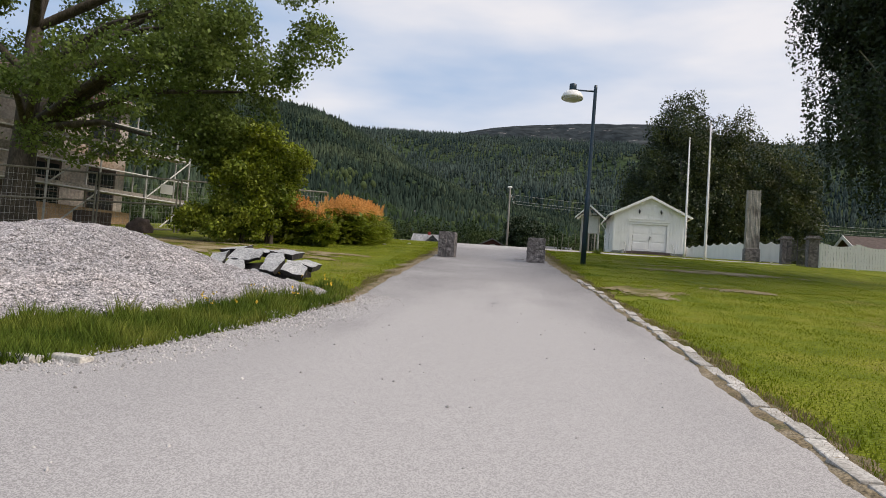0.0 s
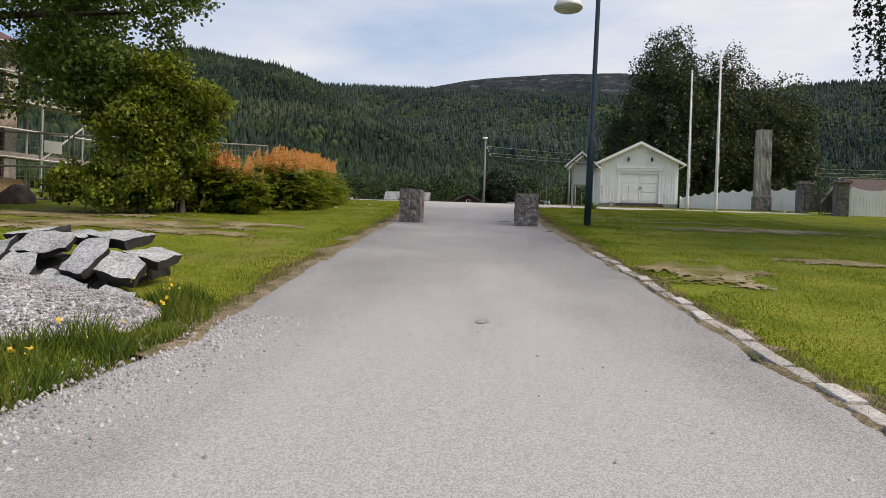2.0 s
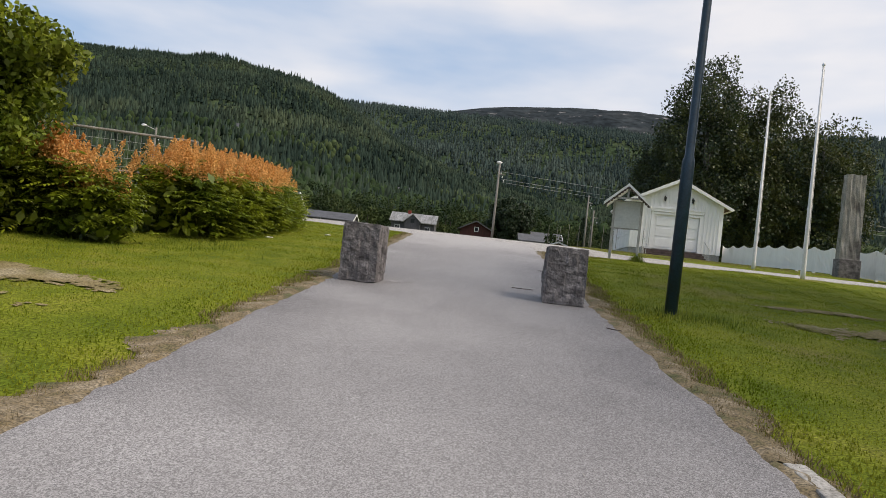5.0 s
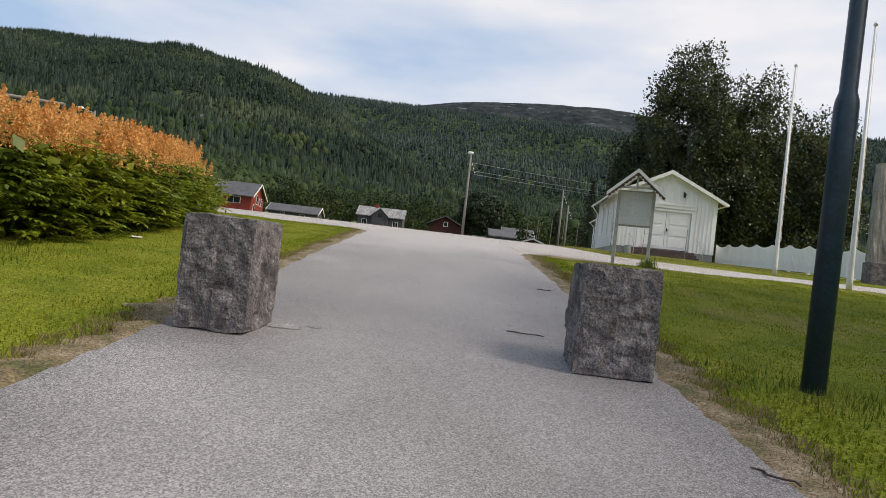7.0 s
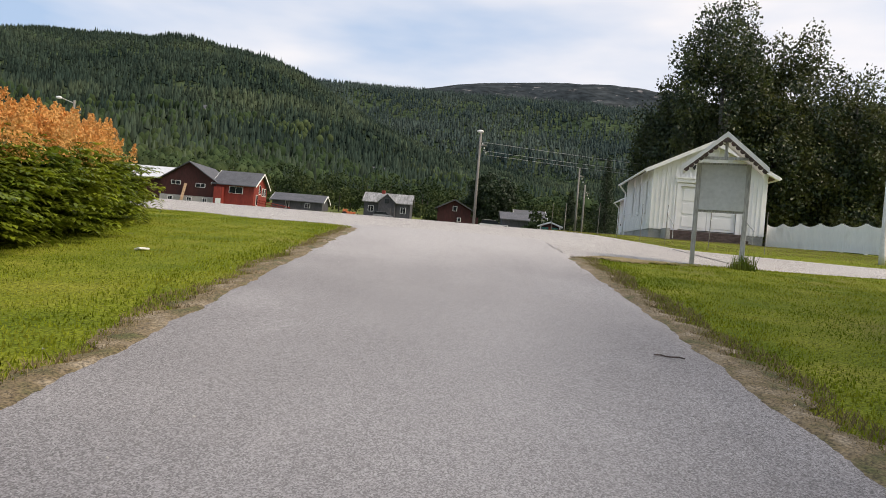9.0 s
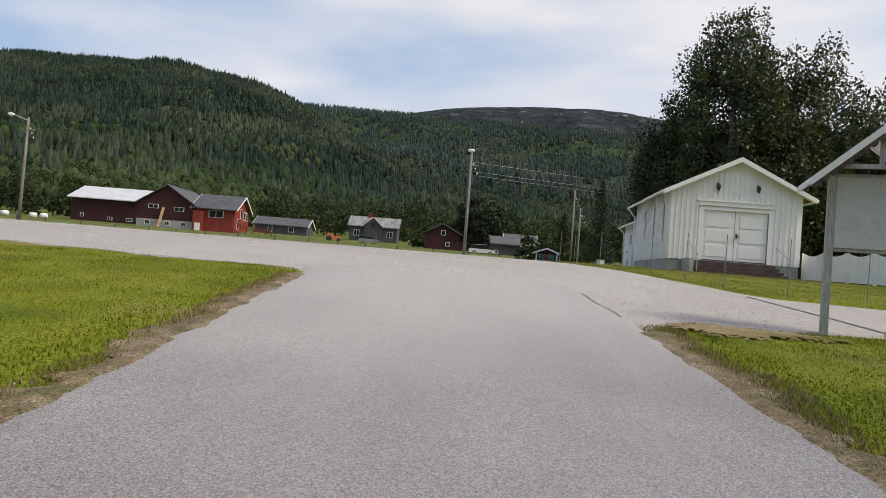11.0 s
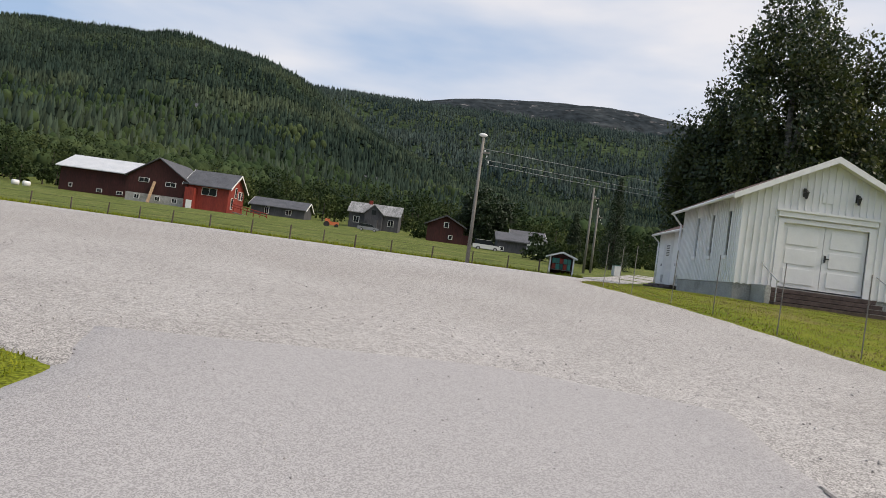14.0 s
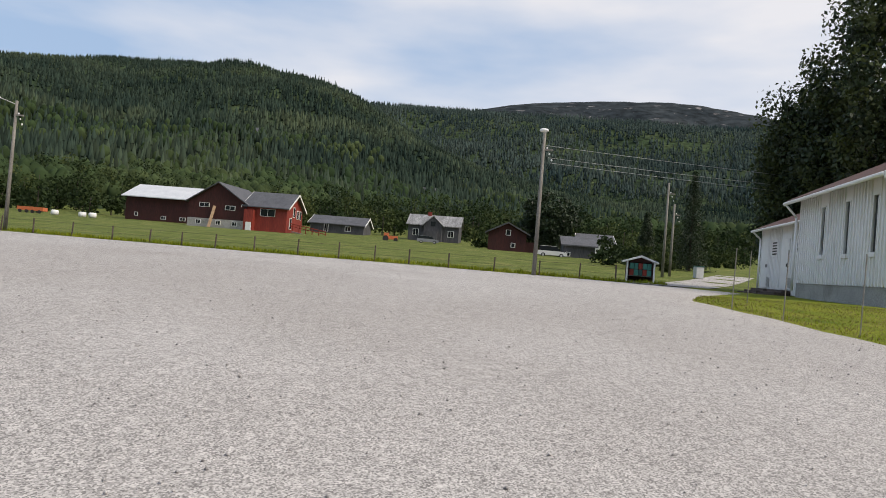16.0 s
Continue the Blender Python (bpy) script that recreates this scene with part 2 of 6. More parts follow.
M_POST_GREY = material("pale_weathered_wood", [(0.34, 0.335, 0.32), (0.46, 0.45, 0.435)], 5, 0.8, 0.002, 40, stretch=(1, 1, 0.12), fine=(60, 0.3))
M_DRY_BLADE = material("dry_grass_blades", [(0.15, 0.115, 0.05), (0.27, 0.21, 0.11)], 2, 0.8, island=0.3, through_light=0.2)
M_ROCK = material("blasted_rock", [(0.28, 0.285, 0.29), (0.42, 0.42, 0.42)], 2.5, 0.85, 0.03, 14, fine=(40, 0.5), big=(3.0, (0.22, 0.22, 0.22), 0.57, 0.7))
M_ROCK_DARK = material("dark_rock", [(0.015, 0.014, 0.014), (0.04, 0.037, 0.036)], 4, 0.9, 0.02, 14)
M_HEAP = material("crushed_stone", [(0.26, 0.245, 0.252), (0.35, 0.335, 0.34)], 0.9, 0.9, 0.025, 40, fine=(32, 0.6), big=(0.8, (0.36, 0.33, 0.33), 0.5, 0.7), speck=(60, 0.5))
M_HEAP_CHIP = material("heap_chips", [(0.25, 0.237, 0.24), (0.39, 0.372, 0.38)], 3, 0.9, island=0.35)
M_SOIL = material("bare_soil", [(0.14, 0.115, 0.045), (0.23, 0.185, 0.095), (0.32, 0.275, 0.185)], 1.6, 1.0, spec=0.1, bump=0.02, bump_scale=40, fine=(50, 0.6), big=(0.9, (0.12, 0.115, 0.03), 0.54, 0.66))
M_PEBBLE = material("stone_chips", [(0.3, 0.29, 0.285), (0.44, 0.42, 0.41)], 3, 0.9, island=0.4)
M_PLASTER = material("bare_plaster", [(0.4, 0.35, 0.32), (0.6, 0.54, 0.5)], 0.8, 0.9, 0.01, 8, fine=(10, 0.3), big=(0.5, (0.42, 0.3, 0.22), 0.52, 0.66))
M_PLANK = material("new_planks", [(0.42, 0.27, 0.16), (0.55, 0.37, 0.23)], 3, 0.8, fine=(20, 0.3), stretch=(0.2, 1, 1))
M_NET = material("scaffold_net", [(0.2, 0.18, 0.16), (0.32, 0.29, 0.26)], 1, 0.9, fine=(12, 0.4))
M_GREY_HOUSE = material("grey_cladding", [(0.05, 0.05, 0.057), (0.085, 0.085, 0.094)], 0.8, 0.85, fine=(6, 0.3), stretch=(1, 1, 0.2))
M_RUSTY_ROOF = material("worn_sheet_roof", [(0.12, 0.12, 0.12), (0.32, 0.32, 0.32)], 0.5, 0.6, fine=(3, 0.6), stretch=(3, 0.4, 1))
M_ORANGE = material("orange_machine", [(0.5, 0.12, 0.04), (0.58, 0.16, 0.06)], 2, 0.5)
M_CARWHITE = material("white_car_paint", [(0.6, 0.6, 0.6), (0.66, 0.66, 0.66)], 1, 0.25)
M_CARGREY = material("grey_car_paint", [(0.2, 0.21, 0.23), (0.24, 0.25, 0.27)], 1, 0.25)
M_RUBBER = material("rubber", [(0.015, 0.015, 0.015), (0.03, 0.03, 0.03)], 8, 0.8)
M_BALE = material("bale_wrap", [(0.68, 0.68, 0.68), (0.78, 0.78, 0.78)], 2, 0.4)
M_YELLOW = material("yellow_petals", [(0.65, 0.42, 0.02), (0.75, 0.5, 0.04)], 5, 0.7, island=0.2)
M_TEAL = material("letterbox_green", [(0.02, 0.12, 0.1), (0.03, 0.16, 0.13)], 5, 0.5, per_object=0.5)


# ---- mesh helpers ----
def finish(name, bm, mats, smooth=False):
    me = bpy.data.meshes.new(name)
    bm.normal_update()
    bm.to_mesh(me)
    bm.free()
    for m in mats if isinstance(mats, (list, tuple)) else [mats]:
        me.materials.append(m)
    if smooth:
        me.shade_smooth()
    return me


def part(name, bm, mat, parent, label="", smooth=False):
    ob = new(name, finish(name, bm, mat, smooth))
    ob.parent = parent
    if label:
        tagged(ob, label)
    return ob


def solid(name, bm, mat, m, label, category, group="", kind="", smooth=False):
    ob = new(name, finish(name, bm, mat, smooth))
    ob.matrix_world = m
    return tagged(ob, label, category, group, kind)


def thing(name, m, label, category, group="", kind=""):
    ob = new(name)
    ob.empty_display_size = 0.2
    ob.matrix_world = m
    return tagged(ob, label, category, group, kind)


def np_mesh(name, verts, faces, mats, index=None):
    """A mesh from arrays: verts (n, 3), faces (m, 3 or 4)."""
    verts, faces = np.asarray(verts, np.float32), np.asarray(faces, np.int32)
    me = bpy.data.meshes.new(name)
    k = faces.shape[1]
    me.vertices.add(len(verts))
    me.vertices.foreach_set("co", verts.ravel())
    me.loops.add(faces.size)
    me.loops.foreach_set("vertex_index", faces.ravel())
    me.polygons.add(len(faces))
    me.polygons.foreach_set("loop_start", np.arange(0, faces.size, k, dtype=np.int32))
    me.polygons.foreach_set("loop_total", np.full(len(faces), k, np.int32))
    for m in mats if isinstance(mats, (list, tuple)) else [mats]:
        me.materials.append(m)
    if index is not None:
        me.polygons.foreach_set("material_index", np.asarray(index, np.int32))
    me.update(calc_edges=True)
    me.validate()
    return me


def box(bm, x0, x1, y0, y1, z0, z1, m=None, bevel=0.0):
    vs = [bm.verts.new((x, y, z)) for x in (x0, x1) for y in (y0, y1) for z in (z0, z1)]
    fs = [bm.faces.new([vs[i] for i in f]) for f in ((0, 1, 3, 2), (4, 6, 7, 5), (0, 4, 5, 1), (2, 3, 7, 6), (0, 2, 6, 4), (1, 5, 7, 3))]
    if m is not None:
        bmesh.ops.transform(bm, matrix=m, verts=vs)
    if bevel:
        es = list({e for f in fs for e in f.edges})
        bmesh.ops.bevel(bm, geom=es, offset=bevel, segments=2, profile=0.6, affect="EDGES")
    return bm


def boxes(*rows, bevel=0.0):
    bm = bmesh.new()
    for r in rows:
        box(bm, *r, bevel=bevel)
    return bm


def tube(bm, a, b, ra, rb, seg=8, caps=True):
    a, b = Vector(a), Vector(b)
    q = (b - a).to_track_quat("Z", "Y")
    rings = []
    for c, r in ((a, ra), (b, rb)):
        rings.append([bm.verts.new(c + q @ Vector((r * math.cos(2 * math.pi * i / seg), r * math.sin(2 * math.pi * i / seg), 0))) for i in range(seg)])
    for i in range(seg):
        bm.faces.new((rings[0][i], rings[0][(i + 1) % seg], rings[1][(i + 1) % seg], rings[1][i]))
    if caps:
        bm.faces.new(rings[0][::-1])
        bm.faces.new(rings[1])
    return bm


def lathe(bm, profile, seg=20, at=(0, 0, 0)):
    rings = []
    for r, z in profile:
        rings.append([bm.verts.new((at[0] + r * math.cos(2 * math.pi * i / seg), at[1] + r * math.sin(2 * math.pi * i / seg), at[2] + z)) for i in range(seg)])
    for p, q in zip(rings, rings[1:]):
        for i in range(seg):
            bm.faces.new((p[i], p[(i + 1) % seg], q[(i + 1) % seg], q[i]))
    bm.faces.new(rings[0][::-1])
    bm.faces.new(rings[-1])
    return bm


def prism(bm, outline, y0, y1):
    """An outline of (x, z) drawn out from y0 to y1."""
    a = [bm.verts.new((x, y0, z)) for x, z in outline]
    b = [bm.verts.new((x, y1, z)) for x, z in outline]
    bm.faces.new(a)
    bm.faces.new(b[::-1])
    for i in range(len(a)):
        j = (i + 1) % len(a)
        bm.faces.new((a[j], a[i], b[i], b[j]))
    return bm


# ---- the lie of the land ----
GROUND_Y = np.array([-60, -20, 4.6, 15, 25.7, 37.4, 42, 50, 58.5, 66, 79, 120, 150, 163, 186, 260])
GROUND_Z = np.array([-5.5, -2.3, 0, 0.93, 2.06, 3.2, 3.56, 4.05, 4.3, 4.32, 4.25, 5.7, 7.25, 7.6, 8.9, 14])
GROUND_D = np.gradient(GROUND_Z, GROUND_Y)


def base_height(y):
    y = np.asarray(y, float)
    yc = np.clip(y, -60, 260)
    i = np.clip(np.searchsorted(GROUND_Y, yc) - 1, 0, len(GROUND_Y) - 2)
    h = GROUND_Y[i + 1] - GROUND_Y[i]
    s = (yc - GROUND_Y[i]) / h
    return ((2 * s**3 - 3 * s**2 + 1) * GROUND_Z[i] + (s**3 - 2 * s**2 + s) * h * GROUND_D[i]
            + (3 * s**2 - 2 * s**3) * GROUND_Z[i + 1] + (s**3 - s**2) * h * GROUND_D[i + 1])


def waves(x, y, scale, seed):
    r = np.random.default_rng(seed)
    out = 0
    for o in range(5):
        for _ in range(3):
            a, p = r.uniform(0, 6.28), r.uniform(0, 6.28)
            f = 2**o / scale
            out = out + np.sin((x * np.cos(a) + y * np.sin(a)) * f * 6.28 + p) / 2**o / 3
    return out


# ridges: bearing from ahead (degrees, to the right), height above the eye (degrees)
RIDGE_NEAR = ((-180, 4), (-110, 8), (-60, 10.5), (-40.6, 11.8), (-36, 12.55), (-29.5, 13.65), (-25, 13.85), (-22.5, 14.05), (-20.7, 14.2), (-18, 14.2), (-16, 13.85), (-14.4, 13.45), (-12.5, 12.65),
              (-8, 9.4), (-1, 7.3), (4, 6), (10, 5.4), (20, 5), (60, 4.5), (180, 4))
RIDGE_MID = ((-180, 4), (-110, 6), (-30, 11.5), (-16, 12.75), (-11, 12.75), (-7, 12.95), (-2.8, 12.9), (2, 12.9), (9, 12.8), (16, 12.1), (20, 12.0),
             (24, 12.7), (28.5, 12.4), (40, 12), (90, 8), (180, 4))
RIDGE_FAR = ((-180, 3), (-60, 8), (-8, 12.4), (-4, 13.1), (-1, 13.7), (2.5, 14.35), (5, 14.15), (7.5, 14.25), (10.4, 14.5), (13.9, 14.25), (16.5, 13.8), (18.4, 13.1), (24, 12.2),
             (60, 8), (180, 3))
HILLS = ((RIDGE_NEAR, 230.0, 1250.0, 1.25), (RIDGE_MID, 900.0, 2100.0, 1.1), (RIDGE_FAR, 1900.0, 3200.0, 1.0))


def height(x, y):
    x, y = np.asarray(x, float), np.asarray(y, float)
    dx, dy = x, y - 30
    r = np.hypot(dx, dy)
    az = np.degrees(np.arctan2(dx, dy))
    h = base_height(y)
    out = h
    for n, (ridge, foot, crest, power) in enumerate(HILLS):
        ra, re = [a for a, _ in ridge], [e for _, e in ridge]
        el = sum(np.interp(az + o, ra, re) for o in (-3.6, -1.8, 0, 1.8, 3.6)) / 5
        top = crest * np.tan(np.radians(el)) + 4
        s = np.clip((r - foot) / (crest - foot), 0, 1.6)
        rise = np.where(s <= 1, s**power * (1 + 0.12 * np.sin(np.pi * np.clip(s, 0, 1))), 1 - 0.25 * (s - 1))
        lump = waves(x, y, 420, 11 + n) * 16 * np.clip(s * 2, 0, 1) * np.clip((1.02 - s) * 4, 0, 1)
        out = np.where(r > foot, np.maximum(out, 8 + (top - 8) * rise + lump if n else h + (top - h) * rise + lump), out)
    return out


def ground_z(x, y):
    return float(height(x, y))


def on_ground(x, y, rz=0, dz=0.0):
    return pose(x, y, ground_z(x, y) + dz, 0, 0, rz)


# ---- edges of the paved places ----
ROAD_LEFT = ((-60, -14), (8.3, -14), (8.75, -3.6), (9.2, -3.0), (10.3, -2.55), (11.8, -2.2), (14, -1.88), (18, -1.93), (25.7, -1.85), (31, -1.95), (38.4, -2.12), (40.2, -2.22), (41.2, -2.6), (41.6, 0))
ROAD_RIGHT = ((-60, 2.1), (8, 2.1), (12, 2.2), (18, 2.15), (22, 1.98), (26, 1.85), (31, 1.88), (37, 1.9), (39.5, 1.98), (41.2, 1.95), (41.6, 0.4))
PLAZA_LEFT = ((36.6, 1.6), (39.9, 1.2), (40.0, -1.9), (40.25, -2.2), (40.6, -3.1), (40.85, -5), (41.4, -7.2), (42, -9), (45, -22), (50, -42), (56, -75), (80.5, -75))
PLAZA_RIGHT = ((36.6, 1.7), (37.0, 1.98), (37.4, 2.5), (37.6, 4), (37.7, 6), (41.0, 6.0), (42.3, 5.4), (43, 5.3), (45, 4.95), (48.6, 4.5), (50, 4.2), (53, 3.7), (54.6, 3.45), (57, 4.2), (60, 5.6), (66, 8.2), (79, 9.5), (80.5, 8))


def edge(rows, y):
    return np.interp(y, [a for a, _ in rows], [b for _, b in rows])


def paved(x, y):
    """How far inside paving a place is, roughly: above 0 is on it."""
    x, y = np.asarray(x, float), np.asarray(y, float)
    a = np.where((y > -60) & (y < 41.5), np.minimum(x - edge(ROAD_LEFT, y), edge(ROAD_RIGHT, y) - x), -9)
    b = np.where((y > 36.6) & (y < 80.4), np.minimum(x - edge(PLAZA_LEFT, y), edge(PLAZA_RIGHT, y) - x), -9)
    lo, hi = np.interp(x, (4, 8, 30), (37.6, 38.0, 38.6)), np.interp(x, (4, 6, 9, 30), (42.0, 41.4, 40.5, 40.6))
    c = np.where((x > 3) & (x < 14.9), np.minimum(y - lo, hi - y), -9)
    return np.maximum(np.maximum(a, b), c)


# ---- ground: one sheet to the horizon ----
def steps(*rows):
    out = [rows[0][0]]
    for a, b, s0, s1 in rows:
        p = a
        while p < b - 1e-6:
            s = s0 + (s1 - s0) * (p - a) / (b - a)
            p = min(b, p + s)
            out.append(p)
    return np.array(out)


gx = steps((-3300, -200, 40, 16), (-200, -60, 16, 3), (-60, -16, 3, 0.7), (-16, 20, 0.4, 0.4), (20, 60, 0.7, 3), (60, 200, 3, 14), (200, 3300, 14, 40))
gy = steps((-2500, -60, 90, 4), (-60, -2, 4, 0.6), (-2, 60, 0.4, 0.5), (60, 90, 0.5, 1), (90, 260, 1, 6), (260, 700, 6, 14), (700, 3600, 14, 40))
GX, GY = np.meshgrid(gx, gy)
GZ = height(GX, GY)
near = (np.abs(GX) < 40) & (GY > -30) & (GY < 120)
off_road = np.clip(-paved(GX, GY) / 0.7, 0, 1)
GZ = GZ + np.where(near, off_road * (0.03 + 0.035 * waves(GX, GY, 7, 3)), 0) - np.where(near, (1 - off_road) * 0.03, 0)
idx = np.arange(GX.size).reshape(GX.shape)
quads = np.stack([idx[:-1, :-1], idx[:-1, 1:], idx[1:, 1:], idx[1:, :-1]], -1).reshape(-1, 4)
cx, cy = (GX[:-1, :-1] + GX[1:, 1:]).ravel() / 2, (GY[:-1, :-1] + GY[1:, 1:]).ravel() / 2
cr, ch = np.hypot(cx, cy - 30), height(cx, cy)
which = np.where(cr > 235, 2, np.where((cy > 79) | (np.abs(cx) > 60), 1, 0))
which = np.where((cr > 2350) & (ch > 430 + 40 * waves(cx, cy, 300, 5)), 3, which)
ground_mesh = np_mesh("ground", np.stack([GX, GY, GZ], -1).reshape(-1, 3), quads, [M_LAWN, M_MEADOW, M_FOREST_FLOOR, M_FELL], which)
ground_mesh.shade_smooth()
tagged(new("ground", ground_mesh), "mown lawn running out to meadow and wooded hills", "ground", kind="structure")


def strip(name, left, right, y0, y1, dy, lift, mat, label, category, cols=24, wobble=0.05):
    ys = np.arange(y0, y1 + 1e-6, dy)
    a = edge(left, ys) + wobble * waves(ys, ys * 0, 1.7, 21)
    b = edge(right, ys) + wobble * waves(ys, ys * 0 + 3, 1.7, 22)
    u = np.linspace(0, 1, cols)
    X = a[:, None] + (b - a)[:, None] * u
    X = np.concatenate([X[:, :1] - 0.12, X, X[:, -1:] + 0.12], 1)
    Y = np.repeat(ys[:, None], cols + 2, 1)
    Z = base_height(Y) + lift
    Z[:, 0] -= 0.035
    Z[:, -1] -= 0.035
    ii = np.arange(X.size).reshape(X.shape)
    f = np.stack([ii[:-1, :-1], ii[:-1, 1:], ii[1:, 1:], ii[1:, :-1]], -1).reshape(-1, 4)
    me = np_mesh(name, np.stack([X, Y, Z], -1).reshape(-1, 3), f, mat)
    me.shade_smooth()
    return tagged(new(name, me), label, category, kind="structure")


# the road is dusted with grit on its lower part and again where it meets the yard; between, tree shade is part of the
# darker colour
def dust_and_shade(m, rows, colour):
    n, k = m.node_tree.nodes, m.node_tree.links
    b = n["Principled BSDF"]
    old = b.inputs["Base Color"].links[0].from_socket
    geo, sep, add = n.new("ShaderNodeNewGeometry"), n.new("ShaderNodeSeparateXYZ"), n.new("ShaderNodeMath")
    k.new(geo.outputs["Position"], sep.inputs[0])
    t = n.new("ShaderNodeTexNoise")
    t.inputs["Scale"].default_value, t.inputs["Detail"].default_value = 0.45, 4
    sc = n.new("ShaderNodeMapping")
    sc.inputs["Scale"].default_value = (1.4, 0.5, 1)
    k.new(geo.outputs["Position"], sc.inputs["Vector"])
    k.new(sc.outputs["Vector"], t.inputs["Vector"])
    mul = n.new("ShaderNodeMath")
    mul.operation, mul.inputs[1].default_value = "MULTIPLY", 16
    k.new(t.outputs["Fac"], mul.inputs[0])
    k.new(sep.outputs["Y"], add.inputs[0])
    k.new(mul.outputs[0], add.inputs[1])
    r = n.new("ShaderNodeValToRGB")
    mr = n.new("ShaderNodeMapRange")
    mr.inputs["From Min"].default_value, mr.inputs["From Max"].default_value = 0, 60
    k.new(add.outputs[0], mr.inputs["Value"])
    k.new(mr.outputs["Result"], r.inputs["Fac"])
    for i, (y, v) in enumerate(rows):
        e = r.color_ramp.elements[i] if i < 2 else r.color_ramp.elements.new(y / 60)
        e.position, e.color = y / 60, (v, v, v, 1)
    # traffic keeps the grit on the crown of the road; the edges stay darker
    side, crown, total = n.new("ShaderNodeMath"), n.new("ShaderNodeMapRange"), n.new("ShaderNodeMath")
    side.operation, total.operation, total.use_clamp = "ABSOLUTE", "ADD", True
    k.new(sep.outputs["X"], side.inputs[0])
    k.new(side.outputs[0], crown.inputs["Value"])
    crown.inputs["From Min"].default_value, crown.inputs["From Max"].default_value = 0.7, 1.9
    crown.inputs["To Min"].default_value, crown.inputs["To Max"].default_value = 0.12, -0.14
    k.new(r.outputs["Color"], total.inputs[0])
    k.new(crown.outputs["Result"], total.inputs[1])
    g2 = n.new("ShaderNodeTexVoronoi")
    g2.inputs["Scale"].default_value = 165
    k.new(geo.outputs["Position"], g2.inputs["Vector"])
    grey = n.new("ShaderNodeRGBToBW")
    k.new(g2.outputs["Color"], grey.inputs["Color"])
    rg = n.new("ShaderNodeValToRGB")
    rg.color_ramp.elements[0].position, rg.color_ramp.elements[1].position = 0.3, 0.7
    rg.color_ramp.elements[0].color = (*[c * 0.76 for c in colour], 1)
    rg.color_ramp.elements[1].color = (*[c * 1.2 for c in colour], 1)
    k.new(grey.outputs["Val"], rg.inputs["Fac"])
    x = n.new("ShaderNodeMix")
    x.data_type = "RGBA"
    k.new(total.outputs[0], x.inputs["Factor"])
    k.new(old, x.inputs["A"])
    k.new(rg.outputs["Color"], x.inputs["B"])
    k.new(x.outputs["Result"], b.inputs["Base Color"])


# the low values midway stand for barer asphalt plus painted tree shade
dust_and_shade(M_ASPHALT, ((21, 0.95), (26, 0.4), (31, 0.16), (36, 0.3), (40, 0.5), (44, 0.78), (49, 1.0)), (0.38, 0.366, 0.362))
strip("road", ROAD_LEFT, ROAD_RIGHT, -60, 41.6, 0.2, 0.012, M_ASPHALT, "pale gritty asphalt road climbing between lawns", "road")
strip("gravel_yard", PLAZA_LEFT, PLAZA_RIGHT, 36.6, 80.5, 0.2, 0.004, M_GRAVEL, "wide open yard of pale grey gravel", "yard", cols=60)
bm = bmesh.new()
rows = []
for x in np.arange(5.2, 15, 0.5):
    y0, y1 = np.interp(x, (4, 8, 30), (37.6, 38.0, 38.6)), np.interp(x, (4, 6, 9, 30), (42.0, 41.4, 40.5, 40.6))
    across = [(y0 - 0.2, -0.08)] + [(y0 + (y1 - y0) * f, 0.016) for f in np.linspace(0, 1, 7)] + [(y1 + 0.2, -0.08)]
    rows.append([bm.verts.new((x, y, float(base_height(y)) + dz)) for y, dz in across])
for p, q in zip(rows, rows[1:]):
    for i in range(len(p) - 1):
        bm.faces.new((p[i], q[i], q[i + 1], p[i + 1]))
ob = new("footpath", finish("footpath", bm, M_GRAVEL, True))
tagged(ob, "pale gravel footpath crossing the lawn to the gate", "path", kind="structure")


# ---- foliage ----
def leaf_cloud(name, pts, size, mat, aspect=0.6, flat=0.0, seed=1, hang=0.0):
    """Leaves as small bent diamonds at the points."""
    r = np.random.default_rng(seed)
    n = len(pts)
    a = r.normal(size=(n, 3))
    a[:, 2] = a[:, 2] * (1 - flat) - hang
    a /= np.linalg.norm(a, axis=1)[:, None]
    b = np.cross(a, r.normal(size=(n, 3)))
    b /= np.linalg.norm(b, axis=1)[:, None] + 1e-9
    s = size * r.uniform(0.6, 1.35, (n, 1))
    a, b = a * s / 2, b * s / 2 * aspect
    up = np.cross(a, b)
    up = up / (np.linalg.norm(up, axis=1)[:, None] + 1e-9) * s * 0.12
    v = np.stack([pts - a, pts - b + up, pts + a, pts + b + up], 1).reshape(-1, 3)
    return np_mesh(name, v, np.arange(4 * n).reshape(-1, 4), mat)


def in_clumps(clumps, n, seed, shell=0.45, zf=0.75):
    r = np.random.default_rng(seed)
    clumps = np.asarray(clumps, float)
    w = clumps[:, 3] ** 2
    k = r.choice(len(clumps), n, p=w / w.sum())
    d = r.normal(size=(n, 3))
    d /= np.linalg.norm(d, axis=1)[:, None]
    rad = clumps[k, 3] * (shell + (1 - shell) * r.uniform(0, 1, n) ** 0.6) * r.uniform(0.75, 1.2, n)
    return clumps[k, :3] + d * rad[:, None] * np.array([1, 1, zf])


def crown_clumps(centre, radii, count, size, seed, keep=None):
    r = np.random.default_rng(seed)
    out = []
    while len(out) < count:
        d = r.normal(size=3)
        d /= np.linalg.norm(d)
        p = np.array(centre) + d * np.array(radii) * r.uniform(0.45, 0.95)
        if keep is None or keep(p):
            out.append((*p, size * r.uniform(0.65, 1.35)))
    return out


